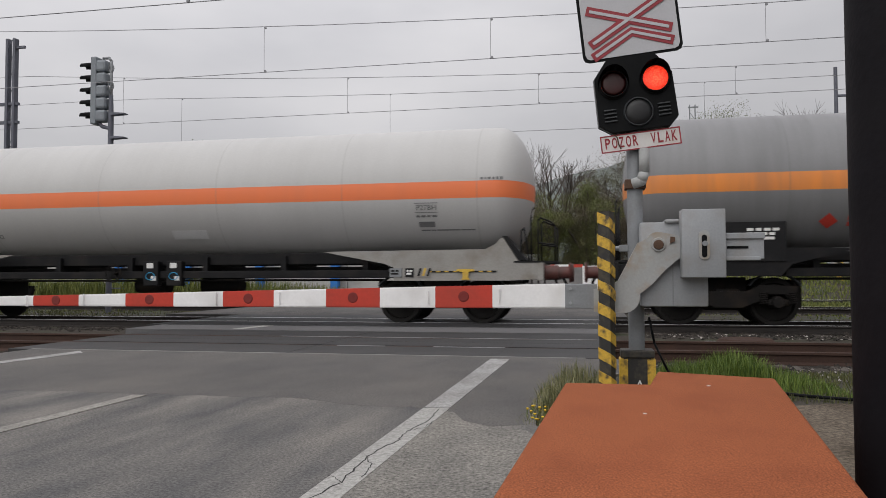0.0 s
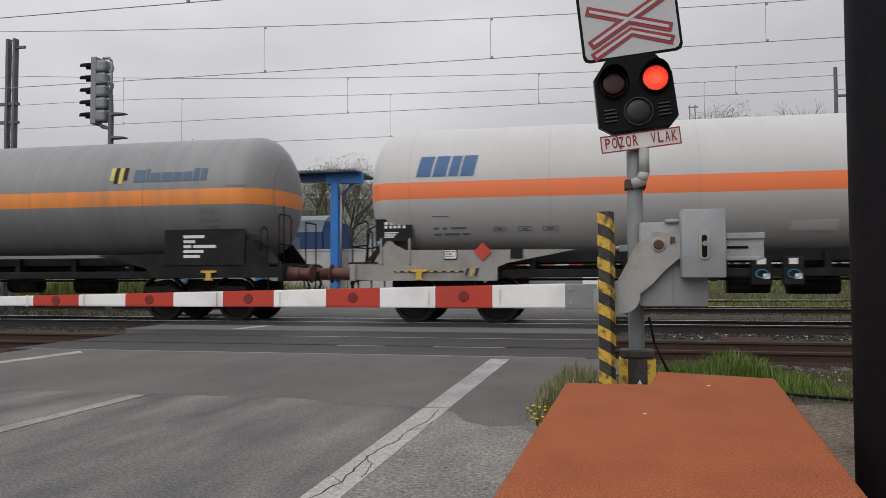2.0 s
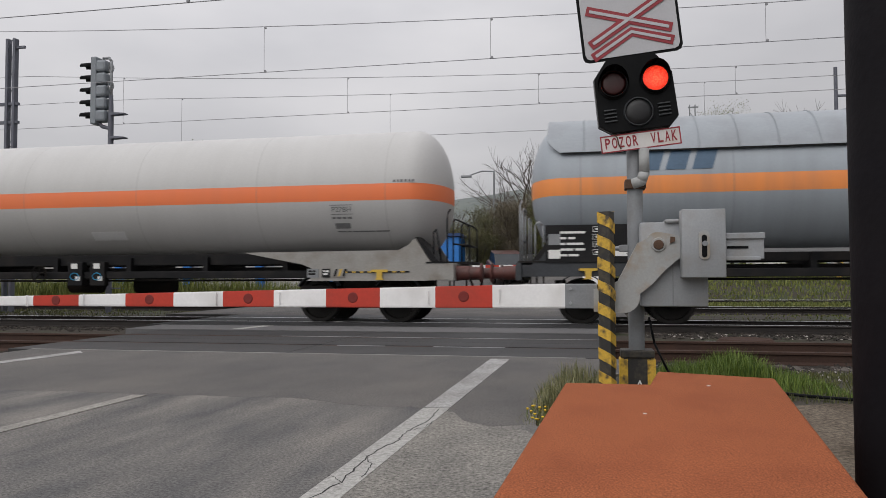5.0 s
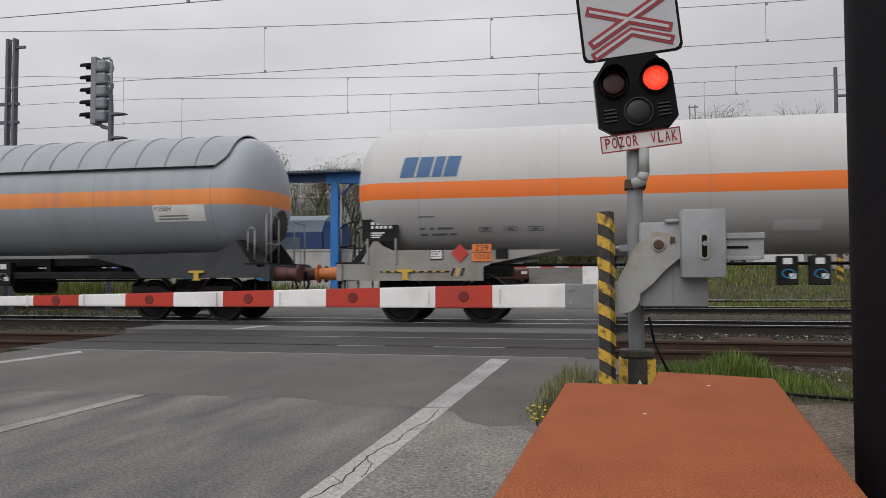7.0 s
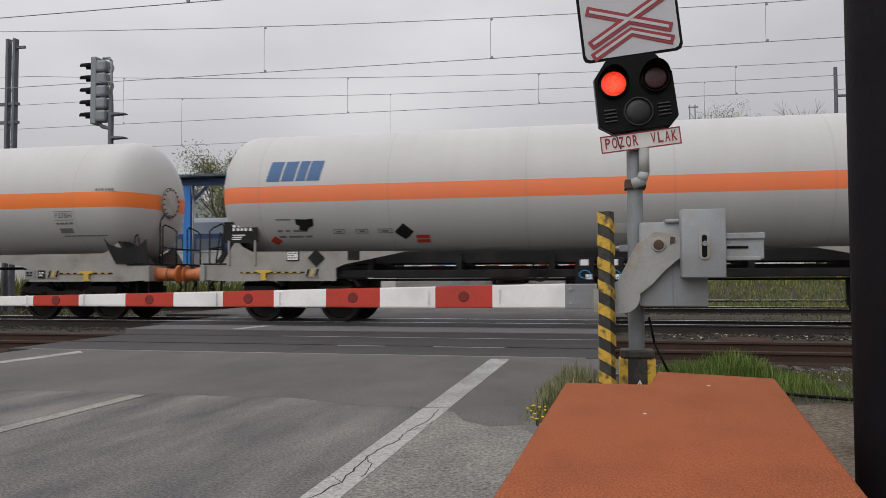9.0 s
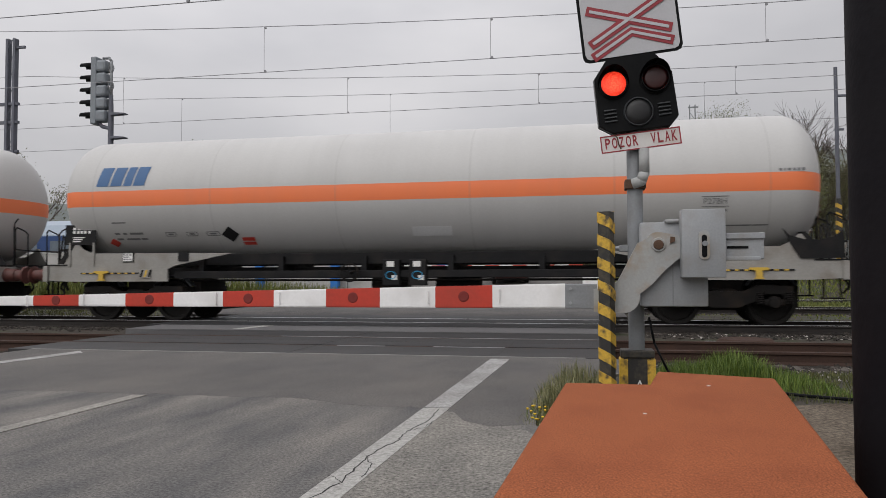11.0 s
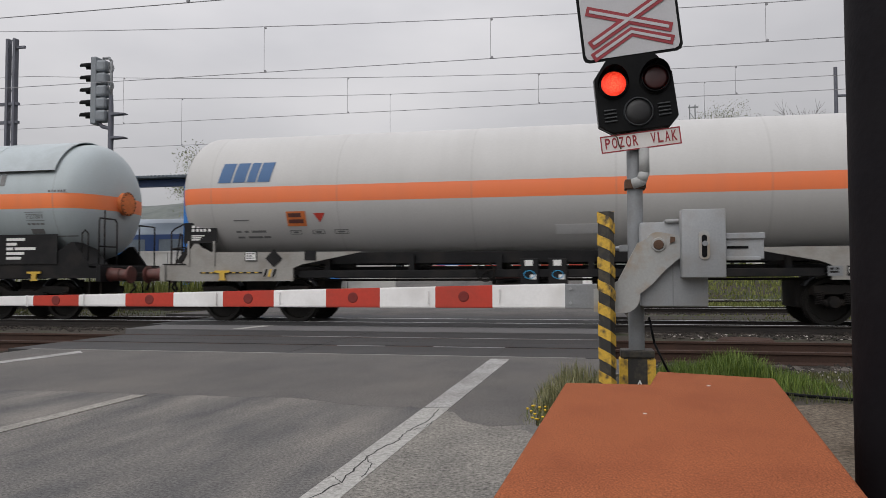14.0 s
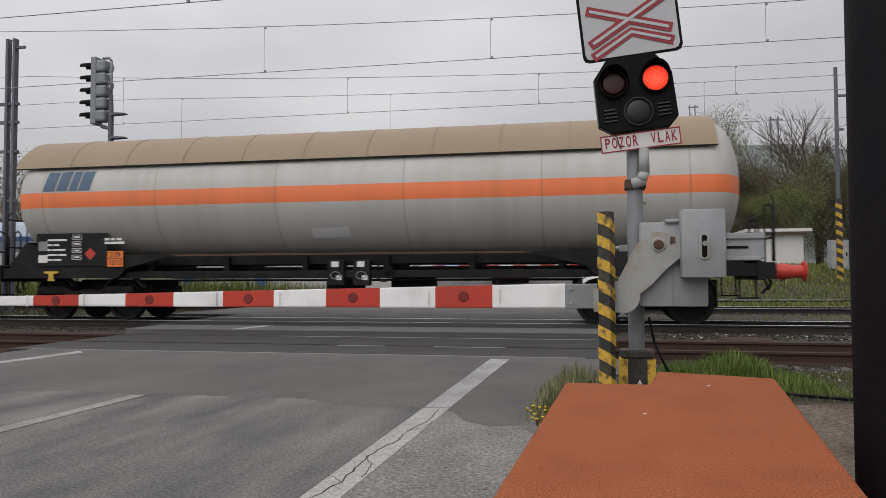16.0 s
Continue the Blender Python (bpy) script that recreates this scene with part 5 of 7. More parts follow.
            on_shell(t, "hazard_diamond", d, L + 1.45, 1.80, M["red_paint"], "red diamond placard", 0.012)
        elif mode == "faded":
            plate(t, "hazard_diamond", L + 2.46, 1.40, 0.27, 0.27, M["board"], "blacked-out diamond placard", -1.212, 45)
            on_shell(t, "hazard_panel", rect(0.44, 0.34), L + 3.02, 2.25, M["plate_faded"], "faded orange hazard panel", 0.010)
            on_shell(t, "hazard_mark", bars([[0.30], [0.34]], 0.36, 0.09, 0.05, 2), L + 3.02, 2.37, M["red_brown"], "worn number bars", 0.014)
            on_shell(t, "small_sign", flat([(-0.13, 0.10), (0.13, 0.10), (0.0, -0.11)]), L + 3.55, 2.27, M["red_paint"], "small red triangle mark", 0.012)
        else:
            diamond(t, L + 2.6, 1.50, -1.212, M["red_paint"])
        on_shell(t, "blank_panel", rect(0.85, 0.24), L + 9.0, 1.95, M["panel_pale"], "pale blank panel", 0.01)
        # lower edge: hazard strips and yellow uncoupling lever
        for s in (-1, 1):
            ex = s * (hl - 1.45)
            strip = part("warning_strip", box(B(), ex - 0.75, ex + 0.75, -1.205, -1.190, 1.075, 1.105), M["board"], t, "thin yellow and black warning strip")
            for k in range(8):
                part("strip_mark", box(B(), ex - 0.70 + k * 0.18, ex - 0.62 + k * 0.18, -1.209, -1.203, 1.077, 1.103), M["yellow"], strip)
            jack(t, ex + (0.1 if s > 0 else -0.2))
            hp = plate(t, "striped_plate", s * (hl - 2.25 if s > 0 else hl - 2.35), 1.08, 0.30, 0.20, M["frame_white"], "small plate with yellow and black stripes")
            for k in range(3):
                part("plate_stripe", prism(B(), [(-0.13 + k * 0.10, -0.08), (-0.08 + k * 0.10, -0.08), (-0.03 + k * 0.10, 0.08), (-0.08 + k * 0.10, 0.08)], -0.013, -0.007), M["yellow"] if k % 2 else M["board"], hp)
        pl = plate(t, "type_plate", R - 2.85, 1.07, 0.26, 0.19, M["galv"], "small grey type plate")
        part("plate_mark", bars([[0.08, 0.06], [0.16]], 0.2, 0.04, 0.02, 3), M["board"], pl, at=pose(0, -0.012, 0.06))
        pl = plate(t, "type_plate", R - 2.55, 1.07, 0.18, 0.19, M["board"], "small black plate")
        part("plate_mark", bars([[0.04, 0.06], [0.1]], 0.12, 0.04, 0.02, 3), M["white_ink"], pl, at=pose(0, -0.012, 0.06))
    else:
        # long black boards
        bw = spec.get("board_w", 2.45)
        bd = plate(t, "data_board", L + spec.get("board_x", 0.35) + bw / 2, 1.64, bw, 0.76, M["board"], "long black board with white lettering and plates", -1.21)
        black_board(bd, bw, spec)
        if kind == "beige":
            plate(t, "ladder_board", R - 1.0, 1.64, 0.5, 0.3, M["board"])
            sign_239(t, L + spec["plate_x"], 1.42, -1.225)
        elif kind != "bluegrey":
            b2 = plate(t, "owner_board", R - (1.62 if kind == "grey" else 1.76), 1.66, 1.95 if kind == "grey" else 1.72, 0.80 if kind == "grey" else 0.70, M["board"], "black board with white lettering bars", -1.21)
            bar_rows("lettering_bar", [[0.50], [0.28], [0.18, 0.55], [0.48], [0.40]], 1.0, 0.065, 0.045, 5, M["white_ink"], b2, pose(0.0, -0.012, 0.27))
        if kind == "paleblue":
            sign_239(t, L + spec["plate_x"], 1.46, -1.225)
        jack(t, L + 1.2)
        jack(t, R - 1.5)
        rail = B()
        box(rail, L + 2.9, R - 2.6, -1.15, -1.08, 1.47 if kind == "beige" else 1.44, 1.51)
        part("side_trim", rail, M["frame_white"] if kind == "paleblue" else M["rust"] if kind == "beige" else M["tank_grey"], t)
        if kind in ("grey", "paleblue"):
            mx = R - spec["mark"]
            for k in range(4):
                on_shell(t, "shield_bar", flat([(-0.22 + k * 0.11, 0.20), (-0.22 + k * 0.11, -0.12 - 0.08 * (k in (1, 2))), (-0.12 + k * 0.11, -0.12 - 0.08 * (k in (1, 2))), (-0.12 + k * 0.11, 0.20)]), mx, 3.30, M["shield_yellow"] if k % 2 == 0 else M["board"], "", 0.01)
            ink = M["blue_faded"] if kind == "grey" else M["grey_ink"]
            # a plain row of blocks in place of the owner's name
            x = 0.38
            for w, h, dz in ((0.26, 0.30, 0), (0.08, 0.32, 0.01), (0.24, 0.22, -0.04), (0.24, 0.22, -0.04), (0.22, 0.22, -0.04), (0.22, 0.22, -0.04), (0.14, 0.30, 0), (0.14, 0.28, 0)):
                on_shell(t, "owner_mark", flat([(x, dz - h / 2), (x + w, dz - h / 2), (x + w, dz + h / 2), (x, dz + h / 2)]), mx, 3.28, ink, "", 0.008)
                x += w + 0.035
        if kind == "grey":
            d = rect(0.24, 0.24)
            bmesh.ops.rotate(d, cent=(0, 0, 0), matrix=Matrix.Rotation(radians(45), 3, "Y"), verts=d.verts)
            on_shell(t, "hazard_diamond", d, L + 3.75, 2.02, M["red_paint"], "red diamond placard", 0.012)
            on_shell(t, "hazard_mark", bars([[0.32], [0.32]], 0.42, 0.10, 0.03, 2), L + 4.3, 2.11, M["red_paint"], "faded red number panel")
            on_shell(t, "blank_panel", rect(0.55, 0.24), L + 5.4, 1.95, M["panel_pale"], "pale blank panel", 0.01)
        if kind == "paleblue":
            d = rect(0.24, 0.24)
            bmesh.ops.rotate(d, cent=(0, 0, 0), matrix=Matrix.Rotation(radians(45), 3, "Y"), verts=d.verts)
            on_shell(t, "hazard_diamond", d, L + 3.6, 1.70, M["red_paint"], "dark red diamond placard", 0.012)
        if kind == "bluegrey":
            on_shell(t, "paper_panel", rect(1.25, 0.38), R - 1.85, 2.42, M["white_ink"], "white revision panel", 0.01)
            on_shell(t, "revision_code", letters("P25BH", 0.15), R - 2.24, 2.52, M["black_ink"], "", 0.014)
            on_shell(t, "revision_mark", bars([[0.7], [0.5, 0.2]], 1.0, 0.03, 0.04, 4), R - 1.85, 2.38, M["grey_ink"], "", 0.014)
            # owner's mark as plain dark blue blocks
            for k in range(3):
                on_shell(t, "owner_mark", flat([(k * 0.5, -0.2), (k * 0.5 + 0.38, -0.2), (k * 0.5 + 0.5, 0.2), (k * 0.5 + 0.12, 0.2)]), L + 2.2, 3.25, M["blue_faded"], "", 0.008)
        if kind == "beige":
            on_shell(t, "blank_panel", rect(0.85, 0.26), L + 8.0, 1.95, M["panel_pale"], "pale blank panel", 0.01)
            on_shell(t, "revision_code", letters("P27BH", 0.13), R - 2.1, 2.42, M["black_ink"])


def jack(t, x):
    bm = prism(B(), [(-0.17, 0.09), (0.17, 0.09), (0.19, 0.05), (0.06, 0.03), (0.06, -0.09), (0.10, -0.13), (-0.10, -0.13), (-0.06, -0.09), (-0.06, 0.03), (-0.19, 0.05)], -0.02, 0.02)
    part("lifting_bracket", bm, M["yellow"], t, "yellow lifting bracket", at=pose(x, -1.225, 1.05))


def black_board(bd, bw, spec):
    x0 = -bw / 2
    if spec["kind"] in ("grey", "paleblue"):
        part("board_text", letters("33 RIV", 0.13, "LEFT"), M["white_ink"], bd, at=pose(x0 + 0.02, -0.011, 0.24))
        bar_rows("lettering_bar", [[0.16, 0.20, 0.28], [0.32, 0.26]], 0.9, 0.085, 0.10, 2, M["white_ink"], bd, pose(x0 + 0.47, -0.012, 0.12))
        part("board_text", letters("Zagkks", 0.13, "LEFT"), M["white_ink"], bd, at=pose(x0 + 0.02, -0.011, -0.27))
        part("board_line", box(B(), x0 + 0.80, x0 + 0.83, -0.012, -0.007, -0.36, 0.36), M["white_ink"], bd)
        xx = x0 + 0.90
    else:
        bar_rows("lettering_bar", [[0.5], [0.12, 0.14], [0.1, 0.34], [0.26, 0.2], [0.14, 0.20]], 0.9, 0.045, 0.07, 2, M["white_ink"], bd, pose(x0 + 0.75, -0.012, 0.25))
        part("sticker", box(B(), x0 + 0.06, x0 + 0.30, -0.012, -0.007, -0.30, -0.12), M["white_ink"], bd)
        part("sticker", box(B(), x0 + 0.06, x0 + 0.30, -0.012, -0.007, -0.02, 0.20), M["galv"], bd)
        xx = x0 + 0.95
    for k in range(4):
        fr = B()
        z = 0.29 - 0.155 * k
        for a in ((xx, xx + 0.24, z - 0.055, z - 0.045), (xx, xx + 0.24, z + 0.045, z + 0.055), (xx, xx + 0.01, z - 0.045, z + 0.045), (xx + 0.23, xx + 0.24, z - 0.045, z + 0.045), (xx + 0.05, xx + 0.19, z - 0.02, z + 0.02)):
            box(fr, a[0], a[1], -0.012, -0.007, a[2], a[3])
        part("board_frame", fr, M["white_ink"], bd)
    if spec["kind"] != "beige":
        part("sticker", box(B(), xx + 0.42, xx + 0.66, -0.012, -0.007, -0.26, -0.08), M["white_ink"], bd, "white sticker")
        bar_rows("lettering_bar", [[0.12, 0.10, 0.12, 0.12], [0.10, 0.1, 0.1, 0.1], [0.5]], 0.62, 0.055, 0.03, 6, M["white_ink"], bd, pose(x0 + bw - 0.40, -0.012, 0.26))
        bar_rows("lettering_bar", [[0.3], [0.2], [0.16]], 0.3, 0.025, 0.03, 6, M["white_ink"], bd, pose(x0 + bw - 0.75, -0.012, -0.12))
    else:
        d = box(B(), -0.10, 0.10, -0.012, -0.007, -0.10, 0.10)
        part("hazard_diamond", d, M["red_paint"], bd, "red diamond placard", at=pose(x0 + 1.42, 0, -0.10, 0, 45, 0))
        bar_rows("lettering_bar", [[0.12, 0.10, 0.12], [0.5]], 0.62, 0.055, 0.03, 6, M["white_ink"], bd, pose(x0 + 2.1, -0.012, 0.26))


M["buffer_orange"] = pbr("buffer_orange", (0.50, 0.15, 0.04), 0.55, 0, 0.2, 3, 30, 0.08, (0.15, 0.06, 0.03), 0.5, 4)
M["blue_light"] = pbr("blue_lever", (0.03, 0.28, 0.50), 0.5, 0, 0.1, 4, 30, 0)
M["shield_yellow"] = pbr("mark_yellow", (0.55, 0.45, 0.10), 0.5, 0, 0.1, 4, 30, 0)
GREYW = "soot-stained grey tank wagon with orange stripe and black boards"
WHITEW = "white tank wagon with orange stripe, blue block mark and pale frame"
SPECS = [
    dict(span=(-17.9, -1.25), kind="white", style="white", paint="tank_white", label=WHITEW, seed=1, placard="none", valves=-0.3),
    dict(span=(0.64, 15.40), kind="grey", style="black", paint="tank_grey", label=GREYW, seed=2, mark=3.65, yellow_wheel=True, valves=-0.6, handwheel=-2.16, board_w=2.7, board_x=0.29),
    dict(span=(17.45, 34.12), kind="white", style="white", paint="tank_white", label=WHITEW, seed=3, placard="none", valves=-0.3),
    dict(span=(35.96, 52.8), kind="white", style="white", paint="tank_white", label=WHITEW, seed=4, tag=True, placard="none", valves=-0.3),
    dict(span=(54.6, 71.24), kind="bluegrey", style="black", paint="tank_bluegrey", label="blue-grey tank wagon with orange stripe and ribbed sun shield", seed=5, shield=(24, 156, 0.4, 0.75, "shield_grey"), ribs=21, round=0.28, hatch=2.2),
    dict(span=(73.29, 90.95), kind="white", style="white", paint="tank_white_bright", label=WHITEW, seed=6, open=True, valves=-0.02, handwheel=1.30, hatch=2.80, rev=1.87, logo=1.8, orange=(-1, 1)),
    dict(span=(92.72, 109.65), kind="white", style="white", paint="tank_white", label=WHITEW, seed=7, orange=(-1,), logo=2.0, torn=True, placard="tank", valves=-0.3),
    dict(span=(111.45, 128.25), kind="white", style="white", paint="tank_white", label=WHITEW, seed=8, placard="tank", valves=-0.3, hatch=2.33),
    dict(span=(130.44, 146.70), kind="paleblue", style="black", paint="tank_paleblue", label="pale blue-grey tank wagon with orange stripe and sun shield", seed=9, mark=4.35, hatch=2.80, shield=(25, 155, 0.75, 0.9, "shield_blue"), board_w=2.55, board_x=0.80, plate_x=3.08),
    dict(span=(148.72, 165.37), kind="white", style="white", paint="tank_white", label=WHITEW, seed=10, placard="faded", valves=-0.3),
    dict(span=(167.42, 183.95), kind="beige", style="black", paint="tank_white_b", label="dusty white tank wagon with orange stripe and beige sun shield", seed=11, valves=-0.15, handwheel=0.95, shield=(27, 153, 0.30, 0.55, "shield_beige"), ribs=11, last=True, logo=1.72, board_w=1.86, board_x=0.79, plate_x=2.86, tail=0.27),
]
TRAIN = [(wagon(s), (s["span"][0] + s["span"][1]) / 2) for s in SPECS]


# ---- overhead line ----
def span(z_of, y, x0, x1, r, n=24):
    bm = B()
    pts = [(x0 + (x1 - x0) * i / n, y, z_of(x0 + (x1 - x0) * i / n)) for i in range(n + 1)]
    return tube(bm, pts, r, 6)


def sag(x, mid, low, k):
    return low + k * (x - mid) ** 2


def overhead(y, contact, low, mid, k, xs, r, label="thin overhead contact wire with its carrier wire"):
    t = thing("overhead_wire", label, "overhead wire", "overhead wires of the tracks")
    part("contact_wire", span(lambda x: contact, y, -90, 90, r), M["wire"], t)
    part("carrier_wire", span(lambda x: sag(x, mid, low, k) if abs(x - mid) < 30 else sag(30, 0, low, k), y, -90, 90, r, 60), M["wire"], t)
    for x in xs:
        d = part("dropper", rod(B(), (x, y, contact), (x, y, sag(x, mid, low, k)), r * 0.6, 5), M["wire"], t)
        for z in (contact + 0.03, sag(x, mid, low, k) - 0.03):
            part("clip", lathe(B(), [(-0.015, 0.008), (-0.012, 0.028), (0.012, 0.028), (0.015, 0.008)], 10, "Y", (x + 0.03, y, z)), M["wire"], d)
    return t


overhead(YC, 5.88, 6.70, 6.0, 0.00150, (-7.66, -2.21, 3.60, 9.3), 0.0085)
overhead(NEAR, 5.46, 6.6, 3.0, 0.0015, (-6.46, -1.0, 4.5), 0.008)
overhead(24.9, 6.72, 7.60, 8.5, 0.00130, (-17.1, -8.36, -1.72, 4.47, 11), 0.010)
overhead(32.5, 7.32, 9.05, 8.0, 0.00070, (-19.2, -8.9, 4.6, 12), 0.012)


# portals beyond the view that carry the wires
for x in (-46, 46):
    t = thing("catenary_portal", "steel catenary portal across the tracks", "catenary portal", "catenary portals", pose(x, 0, -0.15))
    for y in (8.4, 28.4, 35.6):
        part("portal_post", box(B(), -0.15, 0.15, y - 0.15, y + 0.15, 0, 10.6, 0.01), M["mast"], t)
    part("portal_beam", box(B(), -0.2, 0.2, 8.3, 35.7, 10.3, 10.7, 0.01), M["mast"], t)
    for y, z in ((NEAR, 5.46), (YC, 5.88), (24.9, 6.72), (32.5, 7.32)):
        part("hanger", box(B(), -0.03, 0.03, y - 0.03, y + 0.03, z + 0.15, 10.35), M["mast"], t)


# ---- masts and signals behind the train ----
def h_mast(x, y, h, w, label, z0=-0.15):
    t = thing("catenary_mast", label, "mast", "catenary masts", pose(x, y, z0))
    for s in (-1, 1):
        part("channel", box(B(), s * w / 2 - 0.046, s * w / 2 + 0.046, -0.09, 0.09, 0, h, 0.006), M["mast"], t)
    n = int(h / 0.55)
    for i in range(n):
        z = 0.3 + i * 0.55
        part("lacing", rod(B(), (-w / 2, -0.08, z), (w / 2, -0.08, z + 0.4), 0.014, 5), M["mast"], t)
    return t


m1 = h_mast(-18.48, 21.0, 8.93, 0.26, "tall dark steel double-channel catenary mast")
for z in (6.15, 6.75, 5.2, 3.6):
    part("bracket", box(B(), -0.75, 0.28, -0.05, 0.05, z, z + 0.09), M["mast"], m1)
    part("insulator", lathe(B(), [(-0.20, 0.03), (-0.16, 0.07), (-0.12, 0.03), (-0.08, 0.07), (-0.04, 0.03)], 12, "X", (-0.55, -0.1, z + 0.05)), M["rust"], m1)
part("top_arm", box(B(), 0.1, 0.48, -0.04, 0.04, 8.60, 8.68), M["mast"], m1)

m2 = thing("striped_mast", "slim dark catenary mast with black and yellow striped foot", "mast", "catenary masts", pose(11.28, 38.0, 0.5))
part("pole", lathe(B(), [(0, 0.10), (10.3, 0.085)], 12, "Z"), M["mast"], m2)
for k in range(9):
    z = 0.2 + k * 0.42
    bm = B()
    prism(bm, [(-0.115, z + 0.14), (0.115, z), (0.115, z + 0.20), (-0.115, z + 0.34)], -0.12, 0.12)
    part("yellow_band", bm, M["hazard_yellow"], m2)
part("black_foot", box(B(), -0.11, 0.11, -0.11, 0.11, 0, 4.1), M["hazard_black"], m2)
part("arm", box(B(), -0.05, 0.45, -0.05, 0.05, 8.9, 9.0), M["mast"], m2)
part("arm", box(B(), -0.12, 0.30, -0.05, 0.05, 7.3, 7.4), M["mast"], m2)


m3 = thing("rusty_mast", "slim rusty brown mast with black and yellow foot", "mast", "catenary masts", pose(2.95, 38.0, 0.0))
part("pole", lathe(B(), [(0, 0.13), (7.1, 0.12)], 12, "Z"), M["rust"], m3)
part("black_foot", box(B(), -0.15, 0.15, -0.15, 0.15, 0, 4.3), M["hazard_black"], m3)
for k in range(10):
    z = 0.15 + k * 0.42
    part("yellow_band", prism(B(), [(-0.155, z + 0.12), (0.155, z), (0.155, z + 0.18), (-0.155, z + 0.30)], -0.16, 0.16), M["hazard_yellow"], m3)


def lattice(x, y, h, w, z0=0.0):
    t = thing("lattice_mast", "distant grey lattice catenary mast", "mast", "catenary masts", pose(x, y, z0))
    for sx in (-1, 1):
        part("leg", box(B(), sx * w / 2 - 0.05, sx * w / 2 + 0.05, -0.06, 0.06, 0, h), M["galv"], t)
    n = int(h / 0.8)
    for i in range(n):
        a, c = (-1, 1) if i % 2 else (1, -1)
        part("lacing", rod(B(), (a * w / 2, 0, i * 0.8), (c * w / 2, 0, i * 0.8 + 0.8), 0.03, 4), M["galv"], t)
    part("cap_arm", box(B(), -w * 0.8, w * 1.1, -0.05, 0.05, h - 0.3, h - 0.18), M["galv"], t)
    return t


lattice(9.5, 75, 17.5, 0.5)
lattice(13.93, 62, 13.4, 0.55)
lattice(-13.1, 55, 11.9, 0.26)
lattice(-14.6, 60, 9.8, 0.2)


def rail_signal():
    t = thing("rail_signal", "grey five-lamp railway signal on a slim mast", "railway signal", m=pose(-14.85, 21.0, -0.15))
    part("mast_pipe", lathe(B(), [(0, 0.09), (6.2, 0.085), (6.9, 0.06)], 14, "Z"), M["mast"], t)
    part("bent_pipe", pipe(B(), [(0.0, 0, 6.8), (0.0, 0, 7.98), (-0.08, 0, 8.09), (-0.30, 0, 8.09)], 0.045, 8), M["galv"], t, smooth=True)
    head = part("head", box(B(), -0.62, -0.42, -0.18, 0.18, 5.98, 8.12, 0.03), M["sig_grey"], t, "grey metal signal head")
    for k in range(5):
        z = 6.24 + k * 0.395
        part("lamp_body", box(B(), -0.45, -0.10, -0.19, 0.19, z - 0.185, z + 0.185, 0.075), M["sig_grey"], head)
        hood = B()
        prev = None
        for i in range(13):
            a = radians(-10 + 200 * i / 12)
            p = (hood.verts.new((-0.60, 0.16 * math.cos(a), z + 0.16 * math.sin(a))), hood.verts.new((-1.02, 0.15 * math.cos(a), z + 0.02 + 0.13 * math.sin(a))))
            if prev:
                hood.faces.new((prev[0], p[0], p[1], prev[1]))
            prev = p
        bmesh.ops.solidify(hood, geom=hood.faces[:], thickness=0.012)
        part("hood", hood, M["sig_black"], head)
    part("lower_arm", pipe(B(), [(-0.45, 0, 6.05), (-0.30, 0, 5.92), (0, 0, 5.84)], 0.06, 8), M["mast"], t)
    for z in (7.20, 7.75):
        rg = B()
        for i in range(12):
            a0, a1 = 2 * math.pi * i / 12, 2 * math.pi * (i + 1) / 12
            rod(rg, (0.09 * math.cos(a0), -0.02, z + 0.12 * math.sin(a0)), (0.09 * math.cos(a1), -0.02, z + 0.12 * math.sin(a1)), 0.025, 5)
        part("ring", rg, M["galv"], t)
    for z in (6.25, 5.50):
        part("step", prism(B(), [(0.05, z), (0.52, z + 0.02), (0.52, z + 0.05), (0.05, z + 0.09)], -0.12, 0.12), M["mast"], t)
    for k in range(8):
        part("ladder_rung", box(B(), 0.06, 0.40, -0.03, 0.03, 0.8 + k * 0.5, 0.84 + k * 0.5), M["mast"], t)
    return t


M["sig_grey"] = pbr("signal_grey", (0.20, 0.22, 0.24), 0.5, 0.1, 0.15, 3, 40, 0.05)
rail_signal()


# ---- station canopy, cabins and fence behind ----
def canopy():
    t = thing("station_canopy", "blue steel platform canopy on posts with a dark corrugated roof", "canopy", m=pose(0, 30.0, 0))
    z = 5.02
    x0, x1 = -21.4, -9.45
    for x in (-10.6, -13.97, -17.33, -20.66):
        p = part("post", box(B(), x - 0.16, x + 0.16, -0.17, 0.17, 0.2, z, 0.01), M["blue_steel"], t, "bright blue steel post")
        part("brace", prism(B(), [(x + 0.1, z - 0.85), (x + 0.1, z - 0.70), (x + 0.75, z - 0.05), (x + 0.9, z - 0.05)], -0.05, 0.05), M["blue_dark"], p)
        part("rain_pipe", pipe(B(), [(x + 0.22, -0.2, z), (x + 0.32, -0.2, z - 0.6), (x + 0.32, -0.2, 1.2)], 0.045, 8), M["galv"], p, smooth=True)
    part("beam", box(B(), x0, x1, -0.14, 0.14, z, z + 0.30), M["blue_dark"], t)
    part("end_beam", box(B(), -10.95, x1 + 0.05, -0.16, 0.16, z - 0.10, z + 0.33), M["blue_steel"], t)
    n = 64
    bm = B()
    for i in range(n):
        x = x0 + (x1 - x0) * i / n
        box(bm, x, x + 0.10, -0.7, 2.2, z + 0.34, z + 0.42)
    box(bm, x0, x1, -0.7, 2.2, z + 0.32, z + 0.36)
    part("roof_sheet", bm, M["roof_grey"], t, "dark corrugated roof sheet")
    return t


